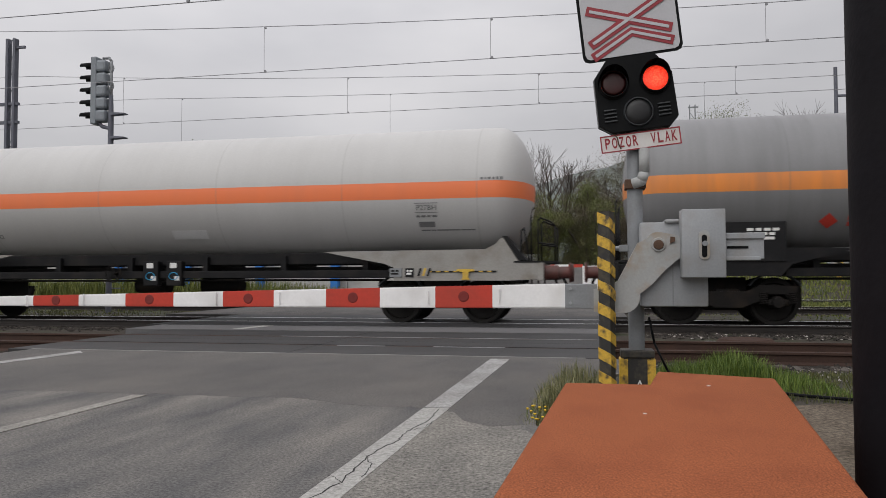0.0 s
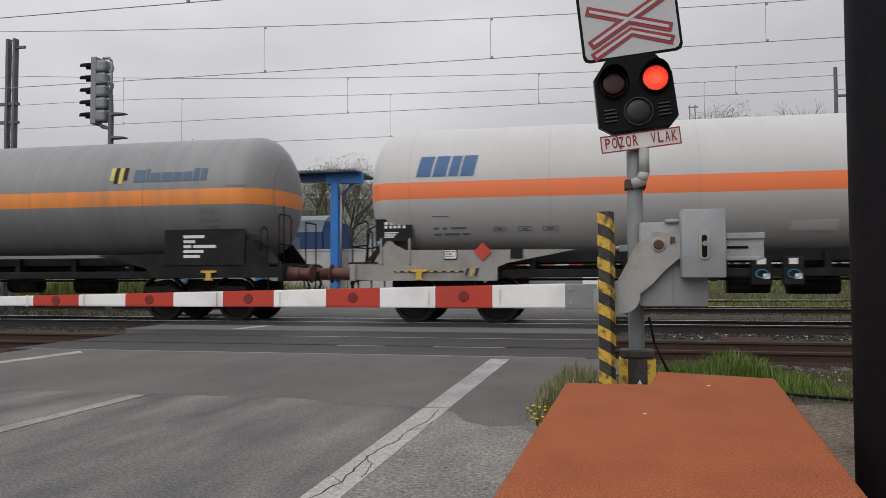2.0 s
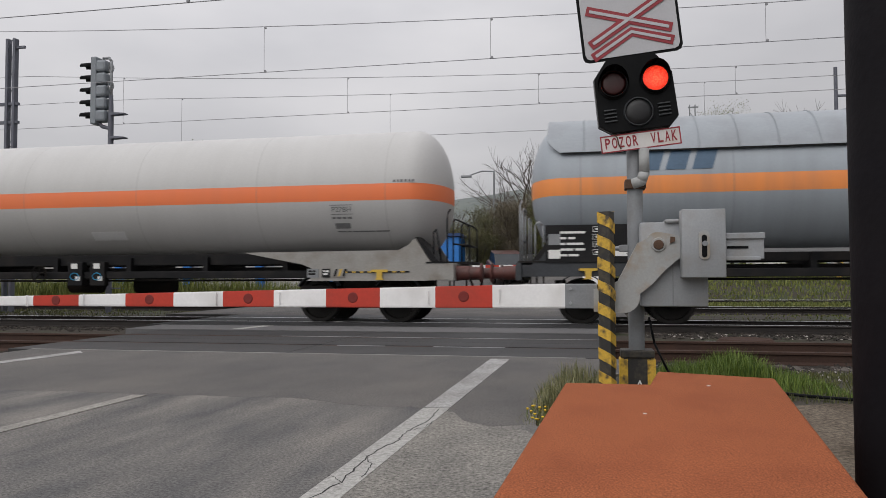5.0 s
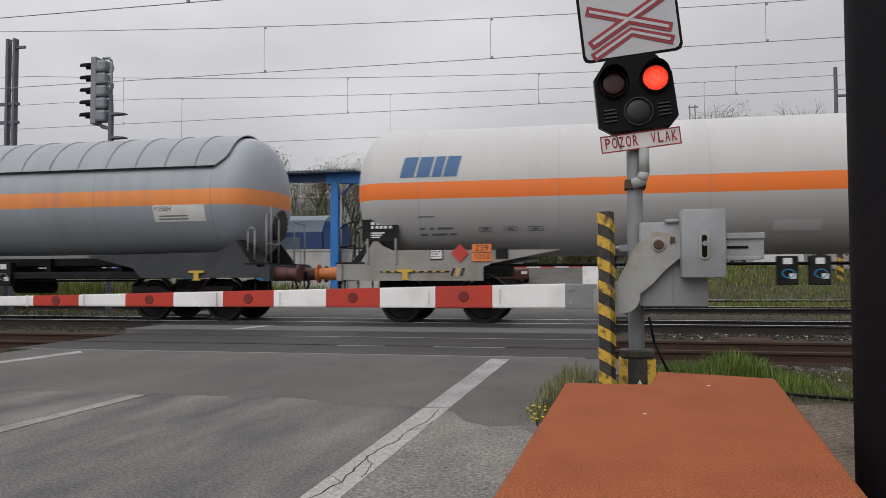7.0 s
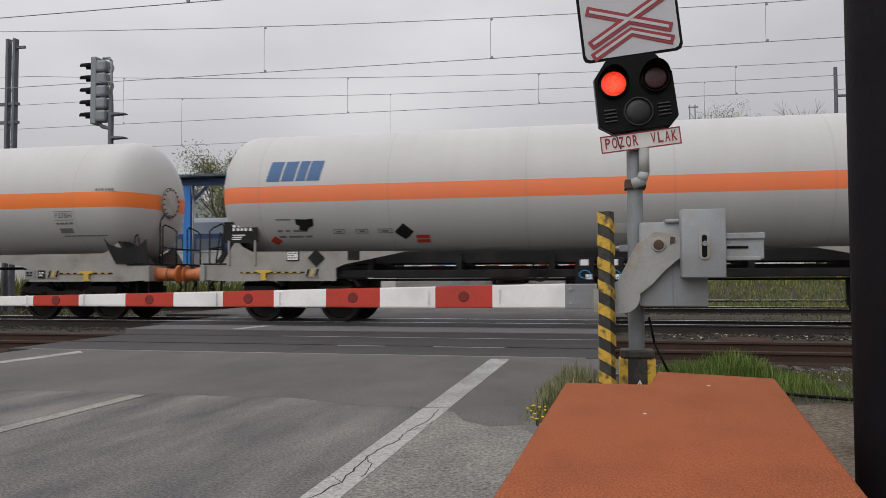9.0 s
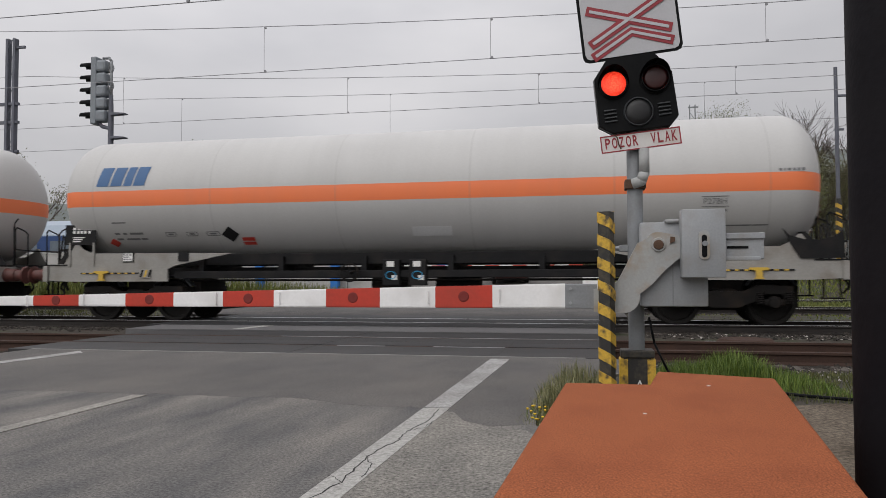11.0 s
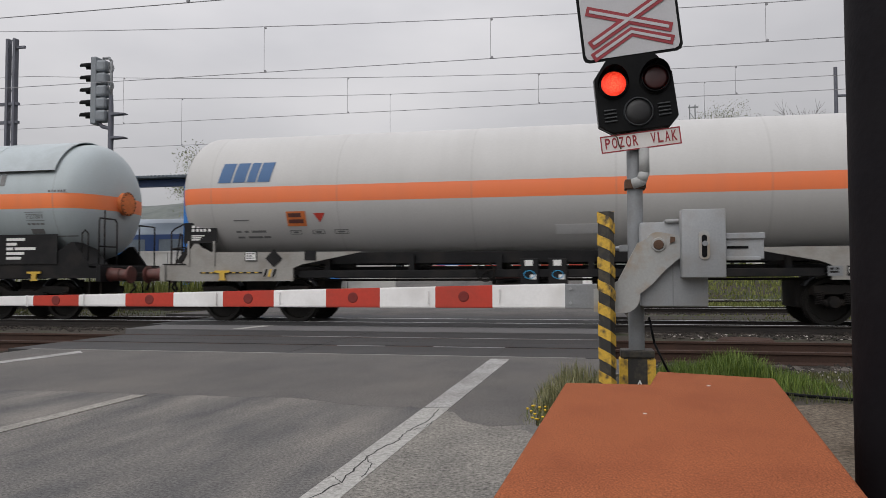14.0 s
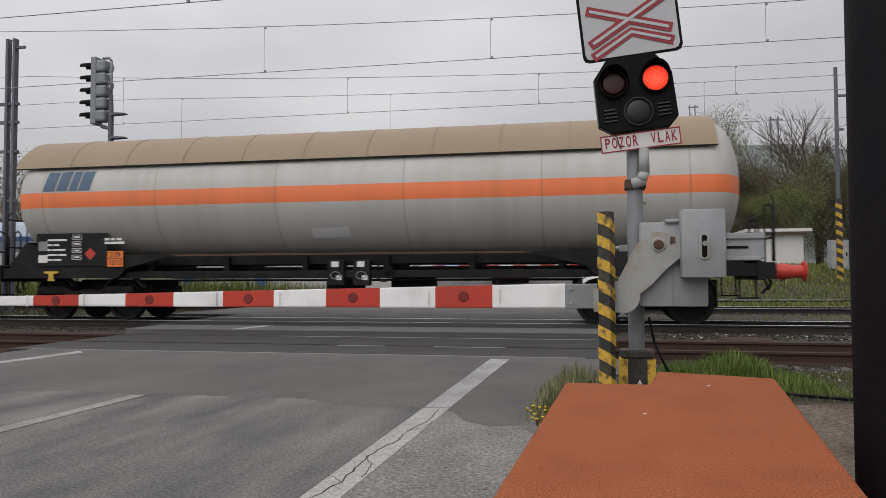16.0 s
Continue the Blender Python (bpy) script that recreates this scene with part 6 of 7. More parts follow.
canopy()
M["pale_concrete"] = pbr("pale_concrete", (0.46, 0.455, 0.44), 0.85, 0, 0.10, 1.2, 30, 0.1, (0.28, 0.26, 0.23), 0.5, 1.4)
plat = part("platform", box(B(), -60, -8.6, 28.6, 31.1, -0.3, 0.22, 0.02), M["sleeper"])
tagged(plat, "low grey concrete station platform", "platform", kind="structure")


def railcar():
    """A parked passenger railcar at the platform: white skirt, dark blue window band, pale arched roof."""
    t = thing("passenger_railcar", "parked white and dark blue railcar with pale arched roof", "railcar", m=pose(-11.7, 32.8, 0))
    L = 26
    prof = [(-1.42, 0.45), (1.42, 0.45), (1.45, 1.9), (1.42, 3.05), (1.05, 3.55), (0.5, 3.78), (0, 3.84), (-0.5, 3.78), (-1.05, 3.55), (-1.42, 3.05), (-1.45, 1.9)]
    shade(part("body", prism(B(), prof, -L, 0, "X"), M["cabin_roof"], t), 30)
    part("skirt", box(B(), -L, 0.02, -1.47, -1.44, 0.45, 1.75), M["white_wall"], t, "white lower body side")
    part("window_band", box(B(), -L, 0.03, -1.475, -1.41, 1.76, 3.0), M["blue_dark"], t, "dark blue window band")
    for i in range(13):
        x = -1.6 - i * 1.9
        part("window", box(B(), x - 0.6, x + 0.6, -1.482, -1.47, 1.98, 2.78, 0.02), M["glass_pale"], t, "greyish side window")
    part("nose", prism(B(), [(-1.40, 0.5), (1.40, 0.5), (1.40, 3.05), (1.0, 3.5), (-1.0, 3.5), (-1.40, 3.05)], 0, 0.35, "X"), M["blue_dark"], t, "dark blue railcar front")
    for k in range(4):
        part("wheel", rod(B(), (-2.2 - k * 2.4 - (12 if k > 1 else 0), -0.8, 0.42), (-2.2 - k * 2.4 - (12 if k > 1 else 0), 0.8, 0.42), 0.42, 20), M["bogie"], t)
    part("logo_shape", lathe(B(), [(-1.49, 0.02), (-1.485, 0.22), (-1.47, 0.22)], 18, "Y", (-3.6, 0, 1.2)), M["blue_steel"], t)


M["cabin_roof"] = pbr("railcar_roof", (0.30, 0.36, 0.43), 0.45, 0, 0.08, 1, 30, 0.03)
M["glass_pale"] = pbr("window_grey", (0.14, 0.17, 0.20), 0.12, 0, 0.2, 2, 20, 0)
railcar()


def shed():
    t = thing("blue_shed", "small shed with a white front and blue steel side", "shed", m=pose(-9.5, 44, 1.38))
    part("wall", box(B(), -1.7, 0.35, 0, 2.4, 0, 2.05), M["white_wall"], t)
    part("side_wall", box(B(), 0.35, 1.65, 0.02, 2.4, 0, 2.00), M["blue_steel"], t, "bright blue side wall")
    part("roof", box(B(), -1.85, 1.75, -0.15, 2.6, 2.05, 2.22), M["blue_dark"], t)
    part("door", box(B(), -1.2, -0.5, -0.03, 0.02, 0.05, 1.85), M["galv"], t)


shed()


def street_lamp():
    t = thing("street_lamp", "slim grey street lamp with a single arm", "street lamp", m=pose(-6.35, 49.0, 0))
    part("pole", lathe(B(), [(0, 0.10), (8.0, 0.06)], 10, "Z"), M["galv"], t)
    part("arm", pipe(B(), [(0, 0, 7.95), (-0.8, 0, 8.0), (-1.6, 0, 7.75)], 0.045, 6), M["galv"], t)
    part("lamp_head", box(B(), -2.2, -1.5, -0.12, 0.12, 7.6, 7.75, 0.03), M["galv"], t)


street_lamp()


def house(x, y, w, h, label, wallmat, roofmat):
    t = thing("house", label, "house", "far houses", pose(x, y, -0.1))
    wall = part("wall", box(B(), -w / 2, w / 2, 0, 6, 0, h), wallmat, t)
    part("roof", prism(B(), [(-0.4, h), (3, h + 1.8), (6.4, h)], -w / 2 - 0.3, w / 2 + 0.3, "X"), roofmat, t)
    n = max(2, int(w / 2.2))
    for i in range(n):
        xx = -w / 2 + w * (i + 0.5) / n
        wd = part("window", box(B(), xx - 0.45, xx + 0.45, -0.04, 0.02, h * 0.4, h * 0.78), M["glass_dark"], t, "dark glazed window")
        part("sill", box(B(), xx - 0.5, xx + 0.5, -0.10, 0.0, h * 0.4 - 0.06, h * 0.4), wallmat, wd)
    return t


M["glass_dark"] = pbr("window_dark", (0.03, 0.035, 0.04), 0.1, 0, 0.2, 2, 20, 0)
M["roof_red"] = pbr("roof_tiles", (0.14, 0.07, 0.05), 0.8, 0, 0.25, 3, 30, 0.2)
house(-31, 62, 14, 5.2, "white single-storey station building with dark roof", M["white_wall"], M["roof_grey"])
house(-17.5, 66, 7, 3.0, "far white house with a dark pitched roof", M["white_wall"], M["roof_grey"])


# pale concrete wall along the platform, behind the canopy's posts
wall_bm = B()
for k in range(13):
    box(wall_bm, -35.4 + k * 2.1, -33.32 + k * 2.1, 30.45, 30.60, -0.2, 2.12, 0.012)
    box(wall_bm, -35.42 + k * 2.1, -33.30 + k * 2.1, 30.42, 30.63, 2.12, 2.20, 0.008)
platform_wall = part("platform_wall", wall_bm, M["pale_concrete"])
tagged(platform_wall, "low pale concrete wall along the station platform", "wall", kind="structure")

# barrier on the far side of the crossing
fb = thing("far_barrier", "lowered red and white barrier on the far side", "barrier", m=pose(0, 36.0, 0))
for i in range(12):
    x = -8.4 + i * 0.66
    part("boom_section", box(B(), x, x + 0.66, -0.05, 0.05, 1.43, 1.57), M["bar_red"] if i % 2 else M["bar_white"], fb)
part("drive_housing", box(B(), -0.5, 0.25, -0.2, 0.3, -0.1, 1.5, 0.02), M["bar_white"], fb)


# white equipment hut and relay cabinet on the bank
def hut():
    t = thing("equipment_hut", "small white equipment hut with a flat white roof", "hut", m=pose(9.75, 43.0, 1.42))
    part("wall", box(B(), -1.25, 1.25, 0, 2.2, 0, 1.88, 0.02), M["white_wall"], t)
    part("roof", box(B(), -1.75, 1.6, -0.4, 2.6, 1.88, 2.09, 0.02), M["white_wall"], t)
    part("roof_edge", box(B(), -1.76, 1.61, -0.41, -0.39, 1.85, 1.93), M["rust"], t)
    part("door", box(B(), 0.2, 1.0, -0.02, 0.02, 0.05, 1.7), M["white_wall"], t)
    c = thing("relay_cabinet", "grey roadside relay cabinet", "cabinet", m=pose(11.85, 40.0, 1.32))
    part("body", box(B(), -0.40, 0.45, 0, 0.5, 0, 1.43, 0.02), M["grey_paint"], c)
    part("door", box(B(), -0.33, 0.38, -0.02, 0.01, 0.12, 1.32), M["grey_arm"], c)
    part("handle", box(B(), 0.3, 0.36, -0.05, -0.02, 0.65, 0.82), M["sig_black"], c)


hut()


def car(x, y, col, label, turn=0):
    t = thing("parked_car", label, "car", "parked cars", pose(x, y, rise(y) - 0.02, 0, 8.2 if 34 < y < 45 else 0, turn))
    body = part("body", box(B(), -2.0, 2.0, -0.85, 0.85, 0.28, 0.85, 0.10), col, t)
    part("cabin", prism(B(), [(-1.5, 0.84), (-1.0, 1.42), (0.5, 1.42), (1.1, 0.84)], -0.74, 0.74), M["glass_dark"], t, "dark glazed cabin")
    part("roof", box(B(), -0.98, 0.48, -0.72, 0.72, 1.41, 1.46, 0.02), col, t)
    for wx in (-1.25, 1.25):
        for wy in (-0.84, 0.84):
            part("wheel", rod(B(), (wx, wy - 0.09, 0.31), (wx, wy + 0.09, 0.31), 0.31, 18), M["frame_black"], t)
    for s in (-1, 1):
        part("headlight", box(B(), 1.96, 2.02, s * 0.6 - 0.15, s * 0.6 + 0.15, 0.58, 0.72), M["white_ink"], body)


M["car_silver"] = pbr("car_silver", (0.33, 0.34, 0.35), 0.3, 0.5, 0.05, 2, 30, 0)
M["car_maroon"] = pbr("car_maroon", (0.075, 0.030, 0.026), 0.3, 0, 0.05, 2, 30, 0)
car(-4.55, 40.0, M["car_maroon"], "dark maroon car waiting beyond the crossing", -75)
car(-3.9, 49.0, M["car_silver"], "silver car standing farther up the road", -80)
car(-13.0, 47.5, M["car_silver"], "silver-grey car parked beyond the crossing", 0)


# ---- hill and vegetation ----
def hill():
    bm = B()
    pts = []
    n = 90
    for i in range(n + 1):
        x = -1400 + 2600 * i / n
        base = 112 + 48 * math.exp(-((x - 230) / 300) ** 2) - 10 * math.exp(-((x + 250) / 160) ** 2)
        pts.append((x, base + 16 * noise.noise((x * 0.004, 0, 0)) + 4 * noise.noise((x * 0.03, 2, 0))))
    rows = []
    for k in range(7):
        f = k / 6
        rows.append([bm.verts.new((x, 650 + 350 * f, -5 + (z + 5) * math.sin(f * math.pi / 2) + 3 * noise.noise((x * 0.02, k, 5)))) for x, z in pts])
    for r1, r2 in zip(rows, rows[1:]):
        for i in range(n):
            bm.faces.new((r1[i], r1[i + 1], r2[i + 1], r2[i]))
    ob = part("backdrop_hill", bm, M["hill"], smooth=True)
    tagged(ob, "distant wooded hill, grey-green in the haze", "hill", kind="structure")


M["hill"] = pbr("hill_woods", (0.12, 0.135, 0.128), 0.95, 0, 0.3, 0.02, 0.09, 0, (0.14, 0.16, 0.135), 0.6, 0.012)
hill()


def leaf_material(name, a, c):
    m = bpy.data.materials.new(name)
    m.use_nodes = True
    n, l = m.node_tree.nodes, m.node_tree.links
    b = n["Principled BSDF"]
    b.inputs["Roughness"].default_value = 0.7
    g = n.new("ShaderNodeNewGeometry")
    mx = n.new("ShaderNodeMixRGB")
    mx.inputs["Color1"].default_value, mx.inputs["Color2"].default_value = (*a, 1), (*c, 1)
    l.new(g.outputs["Random Per Island"], mx.inputs["Fac"])
    l.new(mx.outputs["Color"], b.inputs["Base Color"])
    return m


M["leaf_olive"] = leaf_material("leaf_olive", (0.065, 0.064, 0.026), (0.130, 0.122, 0.048))
M["leaf_green"] = leaf_material("leaf_green", (0.060, 0.078, 0.017), (0.165, 0.175, 0.045))
M["leaf_brown"] = leaf_material("leaf_brown", (0.085, 0.070, 0.045), (0.145, 0.118, 0.074))
M["grass"] = leaf_material("grass_blades", (0.055, 0.105, 0.012), (0.165, 0.225, 0.035))
M["grass_far"] = leaf_material("grass_far", (0.065, 0.088, 0.014), (0.190, 0.205, 0.045))
M["grass_dark"] = leaf_material("grass_dark", (0.038, 0.050, 0.013), (0.140, 0.140, 0.045))
M["weed"] = leaf_material("weed_stems", (0.07, 0.085, 0.025), (0.26, 0.24, 0.12))


def from_lists(name, verts, faces, mat, parent=None, label=""):
    me = bpy.data.meshes.new(name)
    me.from_pydata(verts, [], faces)
    me.materials.append(mat)
    ob = new(name, me)
    if parent is not None:
        ob.parent = parent
    if label:
        tagged(ob, label)
    return ob


def limbs(rng, h, spread, depth, twigs):
    """Tapered limbs as short tubes: returns verts, faces and the tips."""
    verts, faces, tips = [], [], []

    def tube(p, q, r1, r2, k=5):
        d = (q - p)
        if d.length < 1e-4:
            return
        u = d.orthogonal().normalized()
        v = d.cross(u).normalized()
        i0 = len(verts)
        for c, r in ((p, r1), (q, r2)):
            for i in range(k):
                a = 2 * math.pi * i / k
                verts.append(tuple(c + u * r * math.cos(a) + v * r * math.sin(a)))
        for i in range(k):
            j = (i + 1) % k
            faces.append((i0 + i, i0 + j, i0 + k + j, i0 + k + i))

    def grow(p, d, length, r, level):
        q = p + d * length
        tube(p, q, r, r * 0.7, 6 if level < 2 else 4 if level < 4 else 3)
        if level >= depth:
            tips.append(q)
            return
        for i in range(twigs if level else twigs + 2):
            nd = (d + Vector((rng.uniform(-1, 1), rng.uniform(-1, 1), rng.uniform(-0.25, 0.6))) * spread).normalized()
            start = p + d * length * rng.uniform(0.55, 1.0)
            grow(start, nd, length * rng.uniform(0.55, 0.8), r * 0.55, level + 1)

    grow(Vector((0, 0, 0)), Vector((rng.uniform(-0.08, 0.08), 0, 1)).normalized(), h * 0.30, h * 0.013, 0)
    return verts, faces, tips


def tree(x, y, h, mat, leaves, size, seed, label, z0=0.0, spread=0.75, twigs=3, depth=4):
    rng = random.Random(seed)
    leaves, size = int(leaves * 2.4), size * 0.60
    t = thing("tree", label, "tree", "trees and shrubs behind the tracks", pose(x, y, z0, 0, 0, rng.uniform(0, 360)))
    v, f, tips = limbs(rng, h, spread, depth, twigs)
    top = max(p.z for p in tips)
    k = h / top
    v = [(a * k, b * k, c * k) for a, b, c in v]
    from_lists("trunk", v, f, M["bark"], t)
    if leaves:
        lv, lf = [], []
        for i in range(leaves):
            c = rng.choice(tips) * (k * (1.0 if rng.random() < 0.55 else rng.uniform(0.35, 1.0))) + Vector((rng.gauss(0, 0.55), rng.gauss(0, 0.55), rng.gauss(0, 0.45))) * (h * 0.075)
            n = Vector((rng.uniform(-1, 1), rng.uniform(-1, 1), rng.uniform(-0.2, 1))).normalized()
            u = n.orthogonal().normalized() * size * rng.uniform(0.5, 1.2)
            w = n.cross(u).normalized() * size * rng.uniform(0.4, 0.9)
            i0 = len(lv)
            lv += [tuple(c - u), tuple(c - w * 0.6), tuple(c + u), tuple(c + w * 0.6)]
            lf.append((i0, i0 + 1, i0 + 2, i0 + 3))
        tagged(from_lists("crown", lv, lf, mat, t), kind="stuff")
    return t


SHRUB = "dense brown-green shrub in early leaf behind the tracks"
BARE = "bare spring tree with fine twigs"
GREEN = "young tree in fresh green leaf"
rng = random.Random(7)
# thicket behind the crossing, higher towards the hut
for i in range(15):
    x = -6.4 + i * 1.65 + rng.uniform(-0.6, 0.6)
    h = (5.6 if x < 2.5 else 8.6) + rng.uniform(-0.8, 1.2)
    m = (M["leaf_olive"], M["leaf_brown"], M["leaf_brown"])[i % 3]
    tree(x, 50 + rng.uniform(-2, 4), h, m, 9500, 0.085, 100 + i, SHRUB, 0.4, 0.9, 3, 4)
for i in range(11):
    tree(-7.0 + i * 2.3 + rng.uniform(-0.5, 0.5), 46.5 + rng.uniform(-0.5, 2), 4.0 + (1.8 if i > 4 else 0) + rng.uniform(-0.5, 1.2), (M["leaf_olive"], M["leaf_brown"], M["leaf_green"])[i % 3], 8500, 0.08, 200 + i, SHRUB, 0.4, 1.0, 3, 4)
tree(-0.3, 47, 6.4, M["leaf_green"], 6760, 0.09, 301, GREEN, 0.2)
tree(6.7, 52, 11.3, M["leaf_green"], 9000, 0.09, 302, GREEN, 0.3, 0.55)
tree(-4.2, 53, 10.0, None, 0, 0, 303, BARE, 0, 0.85, 3, 5)
tree(-2.6, 54, 10.2, None, 0, 0, 304, BARE, 0, 0.85, 3, 5)
tree(-1.0, 55, 9.4, None, 0, 0, 313, BARE, 0, 0.85, 3, 5)
tree(13.7, 56, 12.6, None, 0, 0, 305, BARE, 0.5, 0.85, 3, 5)
tree(16.0, 58, 12.6, None, 0, 0, 306, BARE, 0.5, 0.85, 3, 5)
tree(10.6, 57, 11.0, None, 0, 0, 314, BARE, 0.5, 0.85, 3, 5)
tree(-10.1, 52, 8.4, M["leaf_brown"], 500, 0.08, 307, "thin spring tree with sparse leaves", 0, 0.7, 3, 5)
tree(-9.0, 50, 5.0, M["leaf_olive"], 5980, 0.09, 315, SHRUB, 0, 1.0)
tree(-7.2, 51, 5.2, M["leaf_olive"], 5980, 0.09, 316, SHRUB, 0, 1.0)
# behind the canopy
tree(-18.0, 47, 8.8, M["leaf_olive"], 7800, 0.09, 308, GREEN, 0, 0.8)
tree(-15.8, 48, 8.0, M["leaf_olive"], 6760, 0.09, 309, SHRUB, 0, 0.8)
tree(-16.4, 45, 5.4, M["leaf_olive"], 6240, 0.09, 312, SHRUB, 0, 1.0)
tree(-25.8, 50, 10.4, M["leaf_green"], 6500, 0.15, 310, GREEN, 0, 0.6)
tree(-51, 60, 12.0, M["leaf_olive"], 2000, 0.2, 311, SHRUB, 0, 0.8)


def blades(name, spots, mat, label, seed, lean=0.5):
    """spots: (x0, x1, y0, y1, count, height, width)."""
    rng = random.Random(seed)
    v, f = [], []
    for x0, x1, y0, y1, count, hh, ww in spots:
        for i in range(count):
            x = rng.uniform(x0, x1)
            y = rng.uniform(y0, y1)
            fall = 1 - abs((x - (x0 + x1) / 2) / ((x1 - x0) / 2)) ** 3
            h = hh * rng.uniform(0.35, 1.1) * (0.35 + 0.65 * fall)
            z = ground_height(x, y) - 0.02
            a = rng.uniform(0, 2 * math.pi)
            dx, dy = math.cos(a) * h * lean * rng.random(), math.sin(a) * h * lean * rng.random()
            px, py = -math.sin(a) * ww, math.cos(a) * ww
            i0 = len(v)
            v += [(x - px, y - py, z), (x + px, y + py, z), (x + dx * 0.4 + px * 0.7, y + dy * 0.4 + py * 0.7, z + h * 0.6), (x + dx * 0.4 - px * 0.7, y + dy * 0.4 - py * 0.7, z + h * 0.6), (x + dx, y + dy, z + h)]
            f += [(i0, i0 + 1, i0 + 2, i0 + 3), (i0 + 3, i0 + 2, i0 + 4)]
    ob = from_lists(name, v, f, mat)
    return tagged(ob, label, "grass", kind="stuff")


blades("grass_tuft", [(0.55, 1.25, 6.9, 7.9, 2300, 0.22, 0.005), (1.0, 1.65, 7.1, 8.2, 3000, 0.31, 0.005), (0.9, 2.1, 6.6, 8.0, 2500, 0.18, 0.004)],
       M["grass"], "lush green grass growing beside the barrier foot", 11)
blades("low_grass", [(0.6, 4.4, 6.35, 8.6, 10000, 0.085, 0.004), (0.9, 2.9, 5.9, 6.4, 700, 0.04, 0.003), (0.8, 2.4, 4.4, 6.0, 260, 0.035, 0.003), (2.0, 6.5, 8.0, 9.2, 2500, 0.09, 0.005)], M["grass_dark"], "short dark green grass and moss beside the track", 14)
blades("weed_patch", [(-0.46, -0.02, 5.3, 6.5, 1100, 0.25, 0.0035), (-0.38, 0.10, 6.2, 7.3, 900, 0.27, 0.0035), (-0.54, -0.20, 4.95, 5.5, 800, 0.095, 0.0035)], M["weed"], "dry weeds at the edge of the asphalt", 12, 0.7)
blades("grass_bank", [(-0.5, 30, 36.8, 44, 16000, 0.28, 0.03), (-8, 30, 27.0, 31.0, 7000, 0.16, 0.03), (1.2, 22, 26.4, 36.8, 15000, 0.20, 0.028), (-34, -7.6, 26.9, 28.5, 13000, 1.25, 0.022), (1.5, 30, 19.2, 23.2, 3500, 0.10, 0.02)], M["grass_far"], "long spring grass on the bank and between tracks", 13)
blades("trackside_weeds", [(-30, -11.5, 19.0, 23.4, 4000, 0.12, 0.02), (-18, -7.8, 9.2, 9.9, 1500, 0.10, 0.008)], M["grass_dark"], "dark rank weeds along the tracks", 15)


def flowers():
    rng = random.Random(5)
    for i in range(15):
        x, y = rng.uniform(-0.47, -0.34), rng.uniform(5.08, 5.42)
        z = ground_height(x, y)
        h = rng.uniform(0.05, 0.10)
        t = thing("dandelion", "small yellow dandelion flower at the asphalt edge", "flower", "dandelions", pose(x, y, z - 0.01))
        part("stem", rod(B(), (0, 0, 0), (0.01, 0, h), 0.0025, 4), M["grass"], t)
        part("flower_head", lathe(B(), [(h - 0.004, 0.005), (h + 0.005, 0.012), (h + 0.009, 0.008)], 10, "Z", (0.01, 0, 0)), M["flower"], t)


M["earth"] = worn_asphalt("trodden_earth", (0.070, 0.054, 0.038), (0.140, 0.115, 0.088), 0.8, 0.0, grain=30, patch=1.5)
M["flower"] = pbr("flower_yellow", (0.62, 0.40, 0.02), 0.7, 0, 0.1, 30, 60, 0)
flowers()


earth = part("bare_earth", prism(B(), [(0.56, 2.3), (1.35, 2.3), (1.75, 3.1), (2.4, 3.9), (3.0, 4.9), (3.2, 5.9), (2.5, 6.22), (2.1, 6.10), (1.8, 6.16), (1.5, 6.02), (1.25, 5.98), (1.0, 5.5), (0.82, 4.7), (0.70, 3.6)], -0.08, 0.006, "Z"), M["earth"])
tagged(earth, "pale trodden earth and grit beside the block", "bare ground", kind="structure")


# ---- ballast, cover, cable ----
def stones(name, spots, seed, label, mat="stones"):
    rng = random.Random(seed)
    v, f = [], []
    octa = ((1, 0, 0), (0, 1, 0), (-1, 0, 0), (0, -1, 0), (0, 0, 1), (0, 0, -1))
    tri = ((0, 1, 4), (1, 2, 4), (2, 3, 4), (3, 0, 4), (1, 0, 5), (2, 1, 5), (3, 2, 5), (0, 3, 5))
    for x0, x1, y0, y1, count, size in spots:
        for i in range(count):
            x, y = rng.uniform(x0, x1), rng.uniform(y0, y1)
            z = ground_height(x, y) + 0.005
            s = size * rng.uniform(0.5, 1.4)
            i0 = len(v)
            for o in octa:
                v.append((x + o[0] * s * rng.uniform(0.6, 1.2), y + o[1] * s * rng.uniform(0.6, 1.2), z + o[2] * s * rng.uniform(0.4, 0.9)))
            f += [tuple(i0 + k for k in t) for t in tri]
    return tagged(from_lists(name, v, f, M[mat]), label, "ballast", kind="stuff")


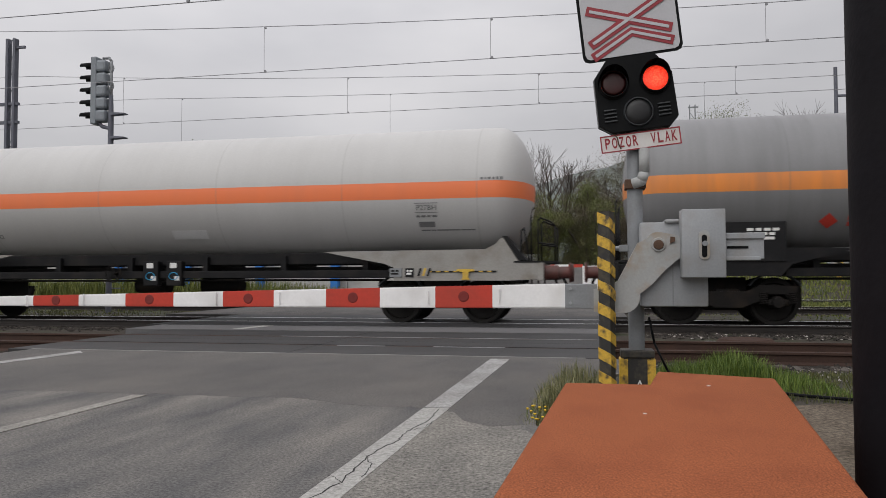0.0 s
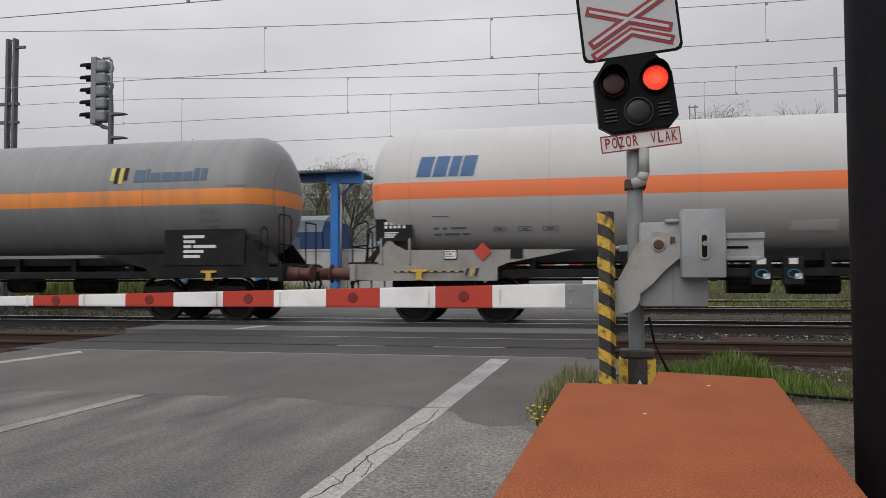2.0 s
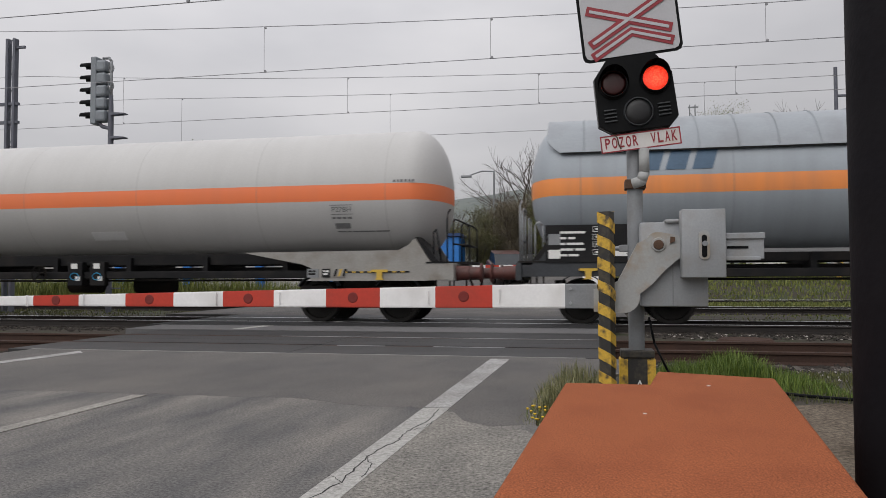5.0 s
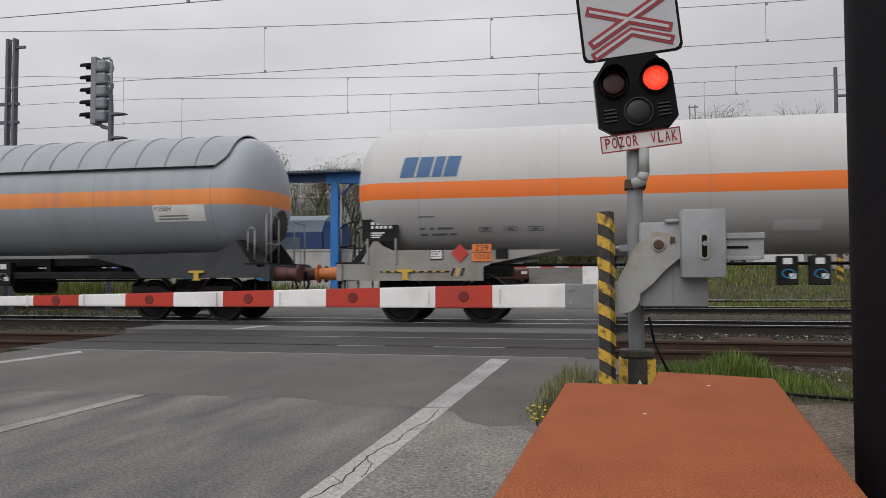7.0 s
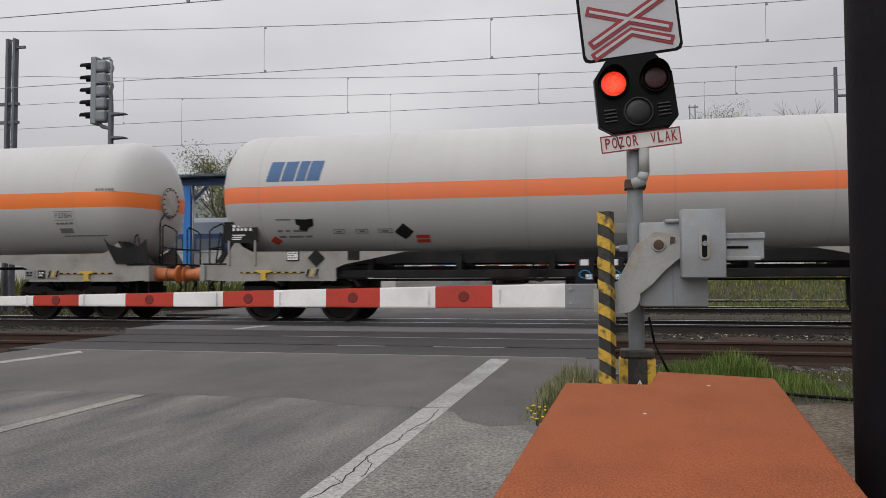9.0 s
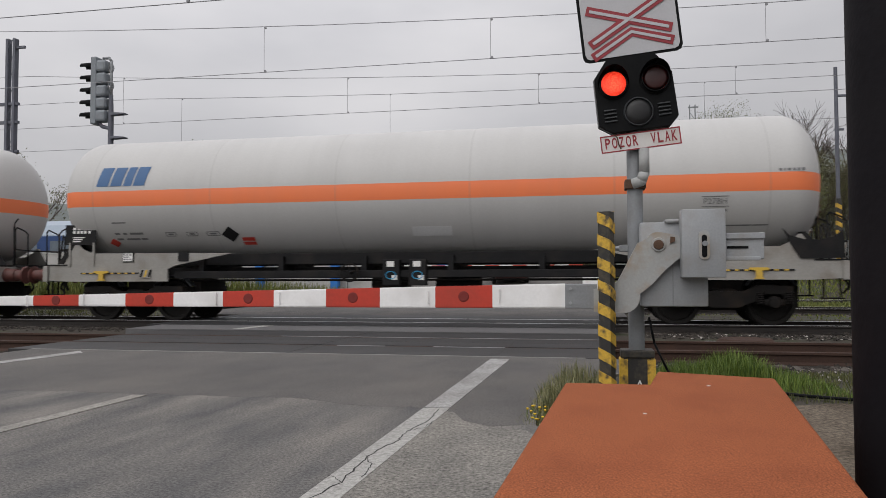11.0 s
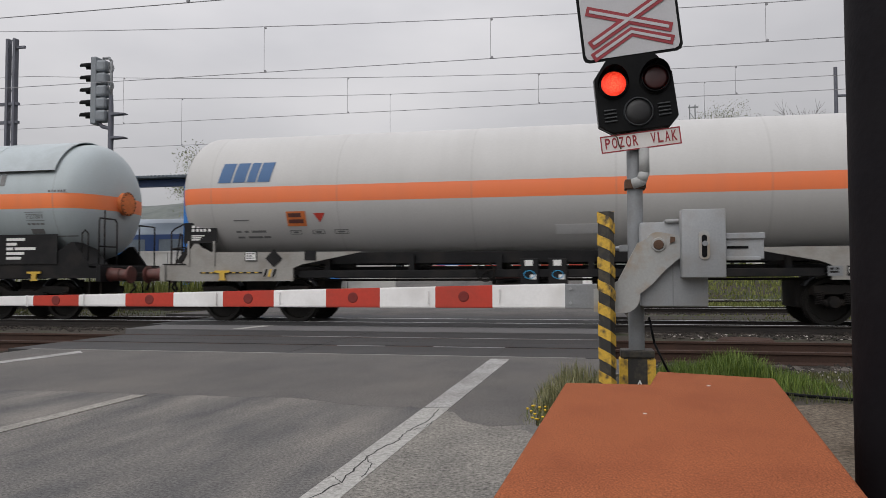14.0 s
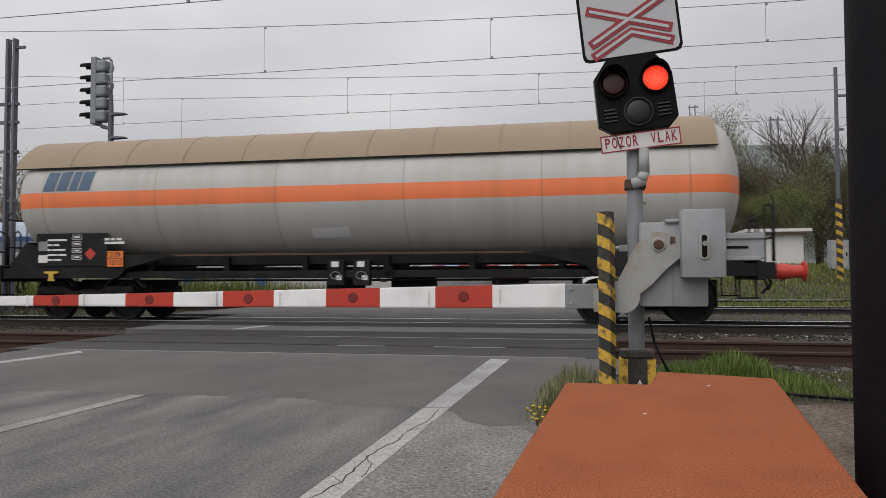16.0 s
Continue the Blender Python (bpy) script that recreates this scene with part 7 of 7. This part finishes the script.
M["stones"] = leaf_material("ballast_stones", (0.009, 0.007, 0.005), (0.048, 0.039, 0.032))
M["stones"].node_tree.nodes["Principled BSDF"].inputs["Roughness"].default_value = 0.9
stones("ballast", [(0.5, 9, 9.4, 13.2, 4200, 0.035), (0.7, 11, 13.2, 19.0, 4200, 0.04), (-22, -8.2, 9.6, 13.2, 3200, 0.035), (-24, -9.3, 13.4, 19.0, 3200, 0.04), (0.8, 12, 23.4, 26.4, 1800, 0.05)], 21, "grey-brown crushed stone ballast between the rails")
M["stones_pale"] = leaf_material("pale_stones", (0.10, 0.09, 0.08), (0.42, 0.39, 0.36))
stones("pale_ballast", [(0.7, 5.5, 9.0, 10.1, 170, 0.026), (0.7, 6, 10.6, 13.2, 330, 0.028), (0.8, 8, 13.2, 15.6, 260, 0.03), (1.3, 3.5, 7.6, 9.0, 60, 0.018), (-16, -8.2, 9.2, 13.0, 160, 0.03)], 23, "scattered pale stones lying on the dark ballast", "stones_pale")
stones("gravel", [(-0.6, 0.1, 3.0, 6.6, 900, 0.010), (0.7, 1.4, 2.6, 5.0, 700, 0.010)], 22, "loose gravel beside the orange block")

cover = thing("point_cover", "low rusty steel cover beside the track", "cover", m=pose(2.42, 13.0, -0.16))
part("lid", lathe(B(), [(0.12, 0.05), (0.115, 0.40), (0.06, 0.46), (0.0, 0.47)], 24, "Z"), M["rail_rusty"], cover)
part("lid_rim", box(B(), -0.62, -0.42, -0.15, 0.15, 0, 0.06, 0.01), M["galv"], cover)
rock = part("white_stone", lathe(B(), [(-0.09, 0.01), (-0.06, 0.03), (0.02, 0.038), (0.07, 0.025), (0.10, 0.01)], 9, "X"), M["sleeper"], at=pose(2.05, 9.1, -0.07))
tagged(rock, "pale lump of stone on the trackside", "stone")

cable = part("drive_cable", pipe(B(), [(0.46, 6.62, 0.62), (0.50, 6.62, 0.40), (0.60, 6.60, 0.18), (0.72, 6.55, 0.02), (0.86, 6.5, -0.10)], 0.010, 8), M["sig_black"], smooth=True)
tagged(cable, "black cable from the barrier drive into the grass", "cable")
hose = part("ground_hose", pipe(B(), [(1.15, 7.0, -0.02), (1.36, 6.78, -0.005), (1.53, 6.63, 0.0), (1.72, 6.55, -0.005), (1.97, 6.48, -0.01), (2.5, 6.5, -0.02), (3.2, 6.7, -0.03)], 0.014, 6), M["sig_black"], smooth=True)
tagged(hose, "thin dark hose lying on the grass", "hose")


def motions():
    for w, x0 in TRAIN:
        # the clip's half seconds fall a fiftieth of a second early
        walk(w, [(k / 2, pose(x0 - run(k / 2 - 0.02 * (k % 2)), YC, 0)) for k in range(33)])
    # wheels roll along the rails
    rolled = {}
    for w in WHEELS:
        dx = w.matrix_basis.translation.x
        if dx not in rolled:
            rolled[dx] = [(f / FPS, pose(dx, 0, 0.46, 0, -math.degrees(run(f / FPS) / 0.46), 0)) for f in range(16 * FPS + 1)]
        walk(w, rolled[dx])
    # red lamps: the pair alternates, 1.615 s to the round, the left lit for 0.52 s
    cycle, first, lit = 1.615, 0.78, 0.52
    for k, (disc, x) in enumerate(LAMPS):
        def at(turn):
            return pose(x, -0.075, 0.575, 0, 0, turn)
        on, off = (0, 180)
        seen = off if k == 0 else on
        rows = [(0, at(seen))]
        n = 0
        while first + n * cycle < 15.9:
            a = first + n * cycle
            for start, to_left in ((a, True), (a + lit, False)):
                if start > 15.85:
                    continue
                goal = on if (k == 0) == to_left else off
                for f in range(4):
                    rows.append((start + f / 30, at(seen + (goal - seen) * f / 3)))
                seen = goal
            n += 1
        rows.append((16, at(seen)))
        walk(disc, rows)


motions()
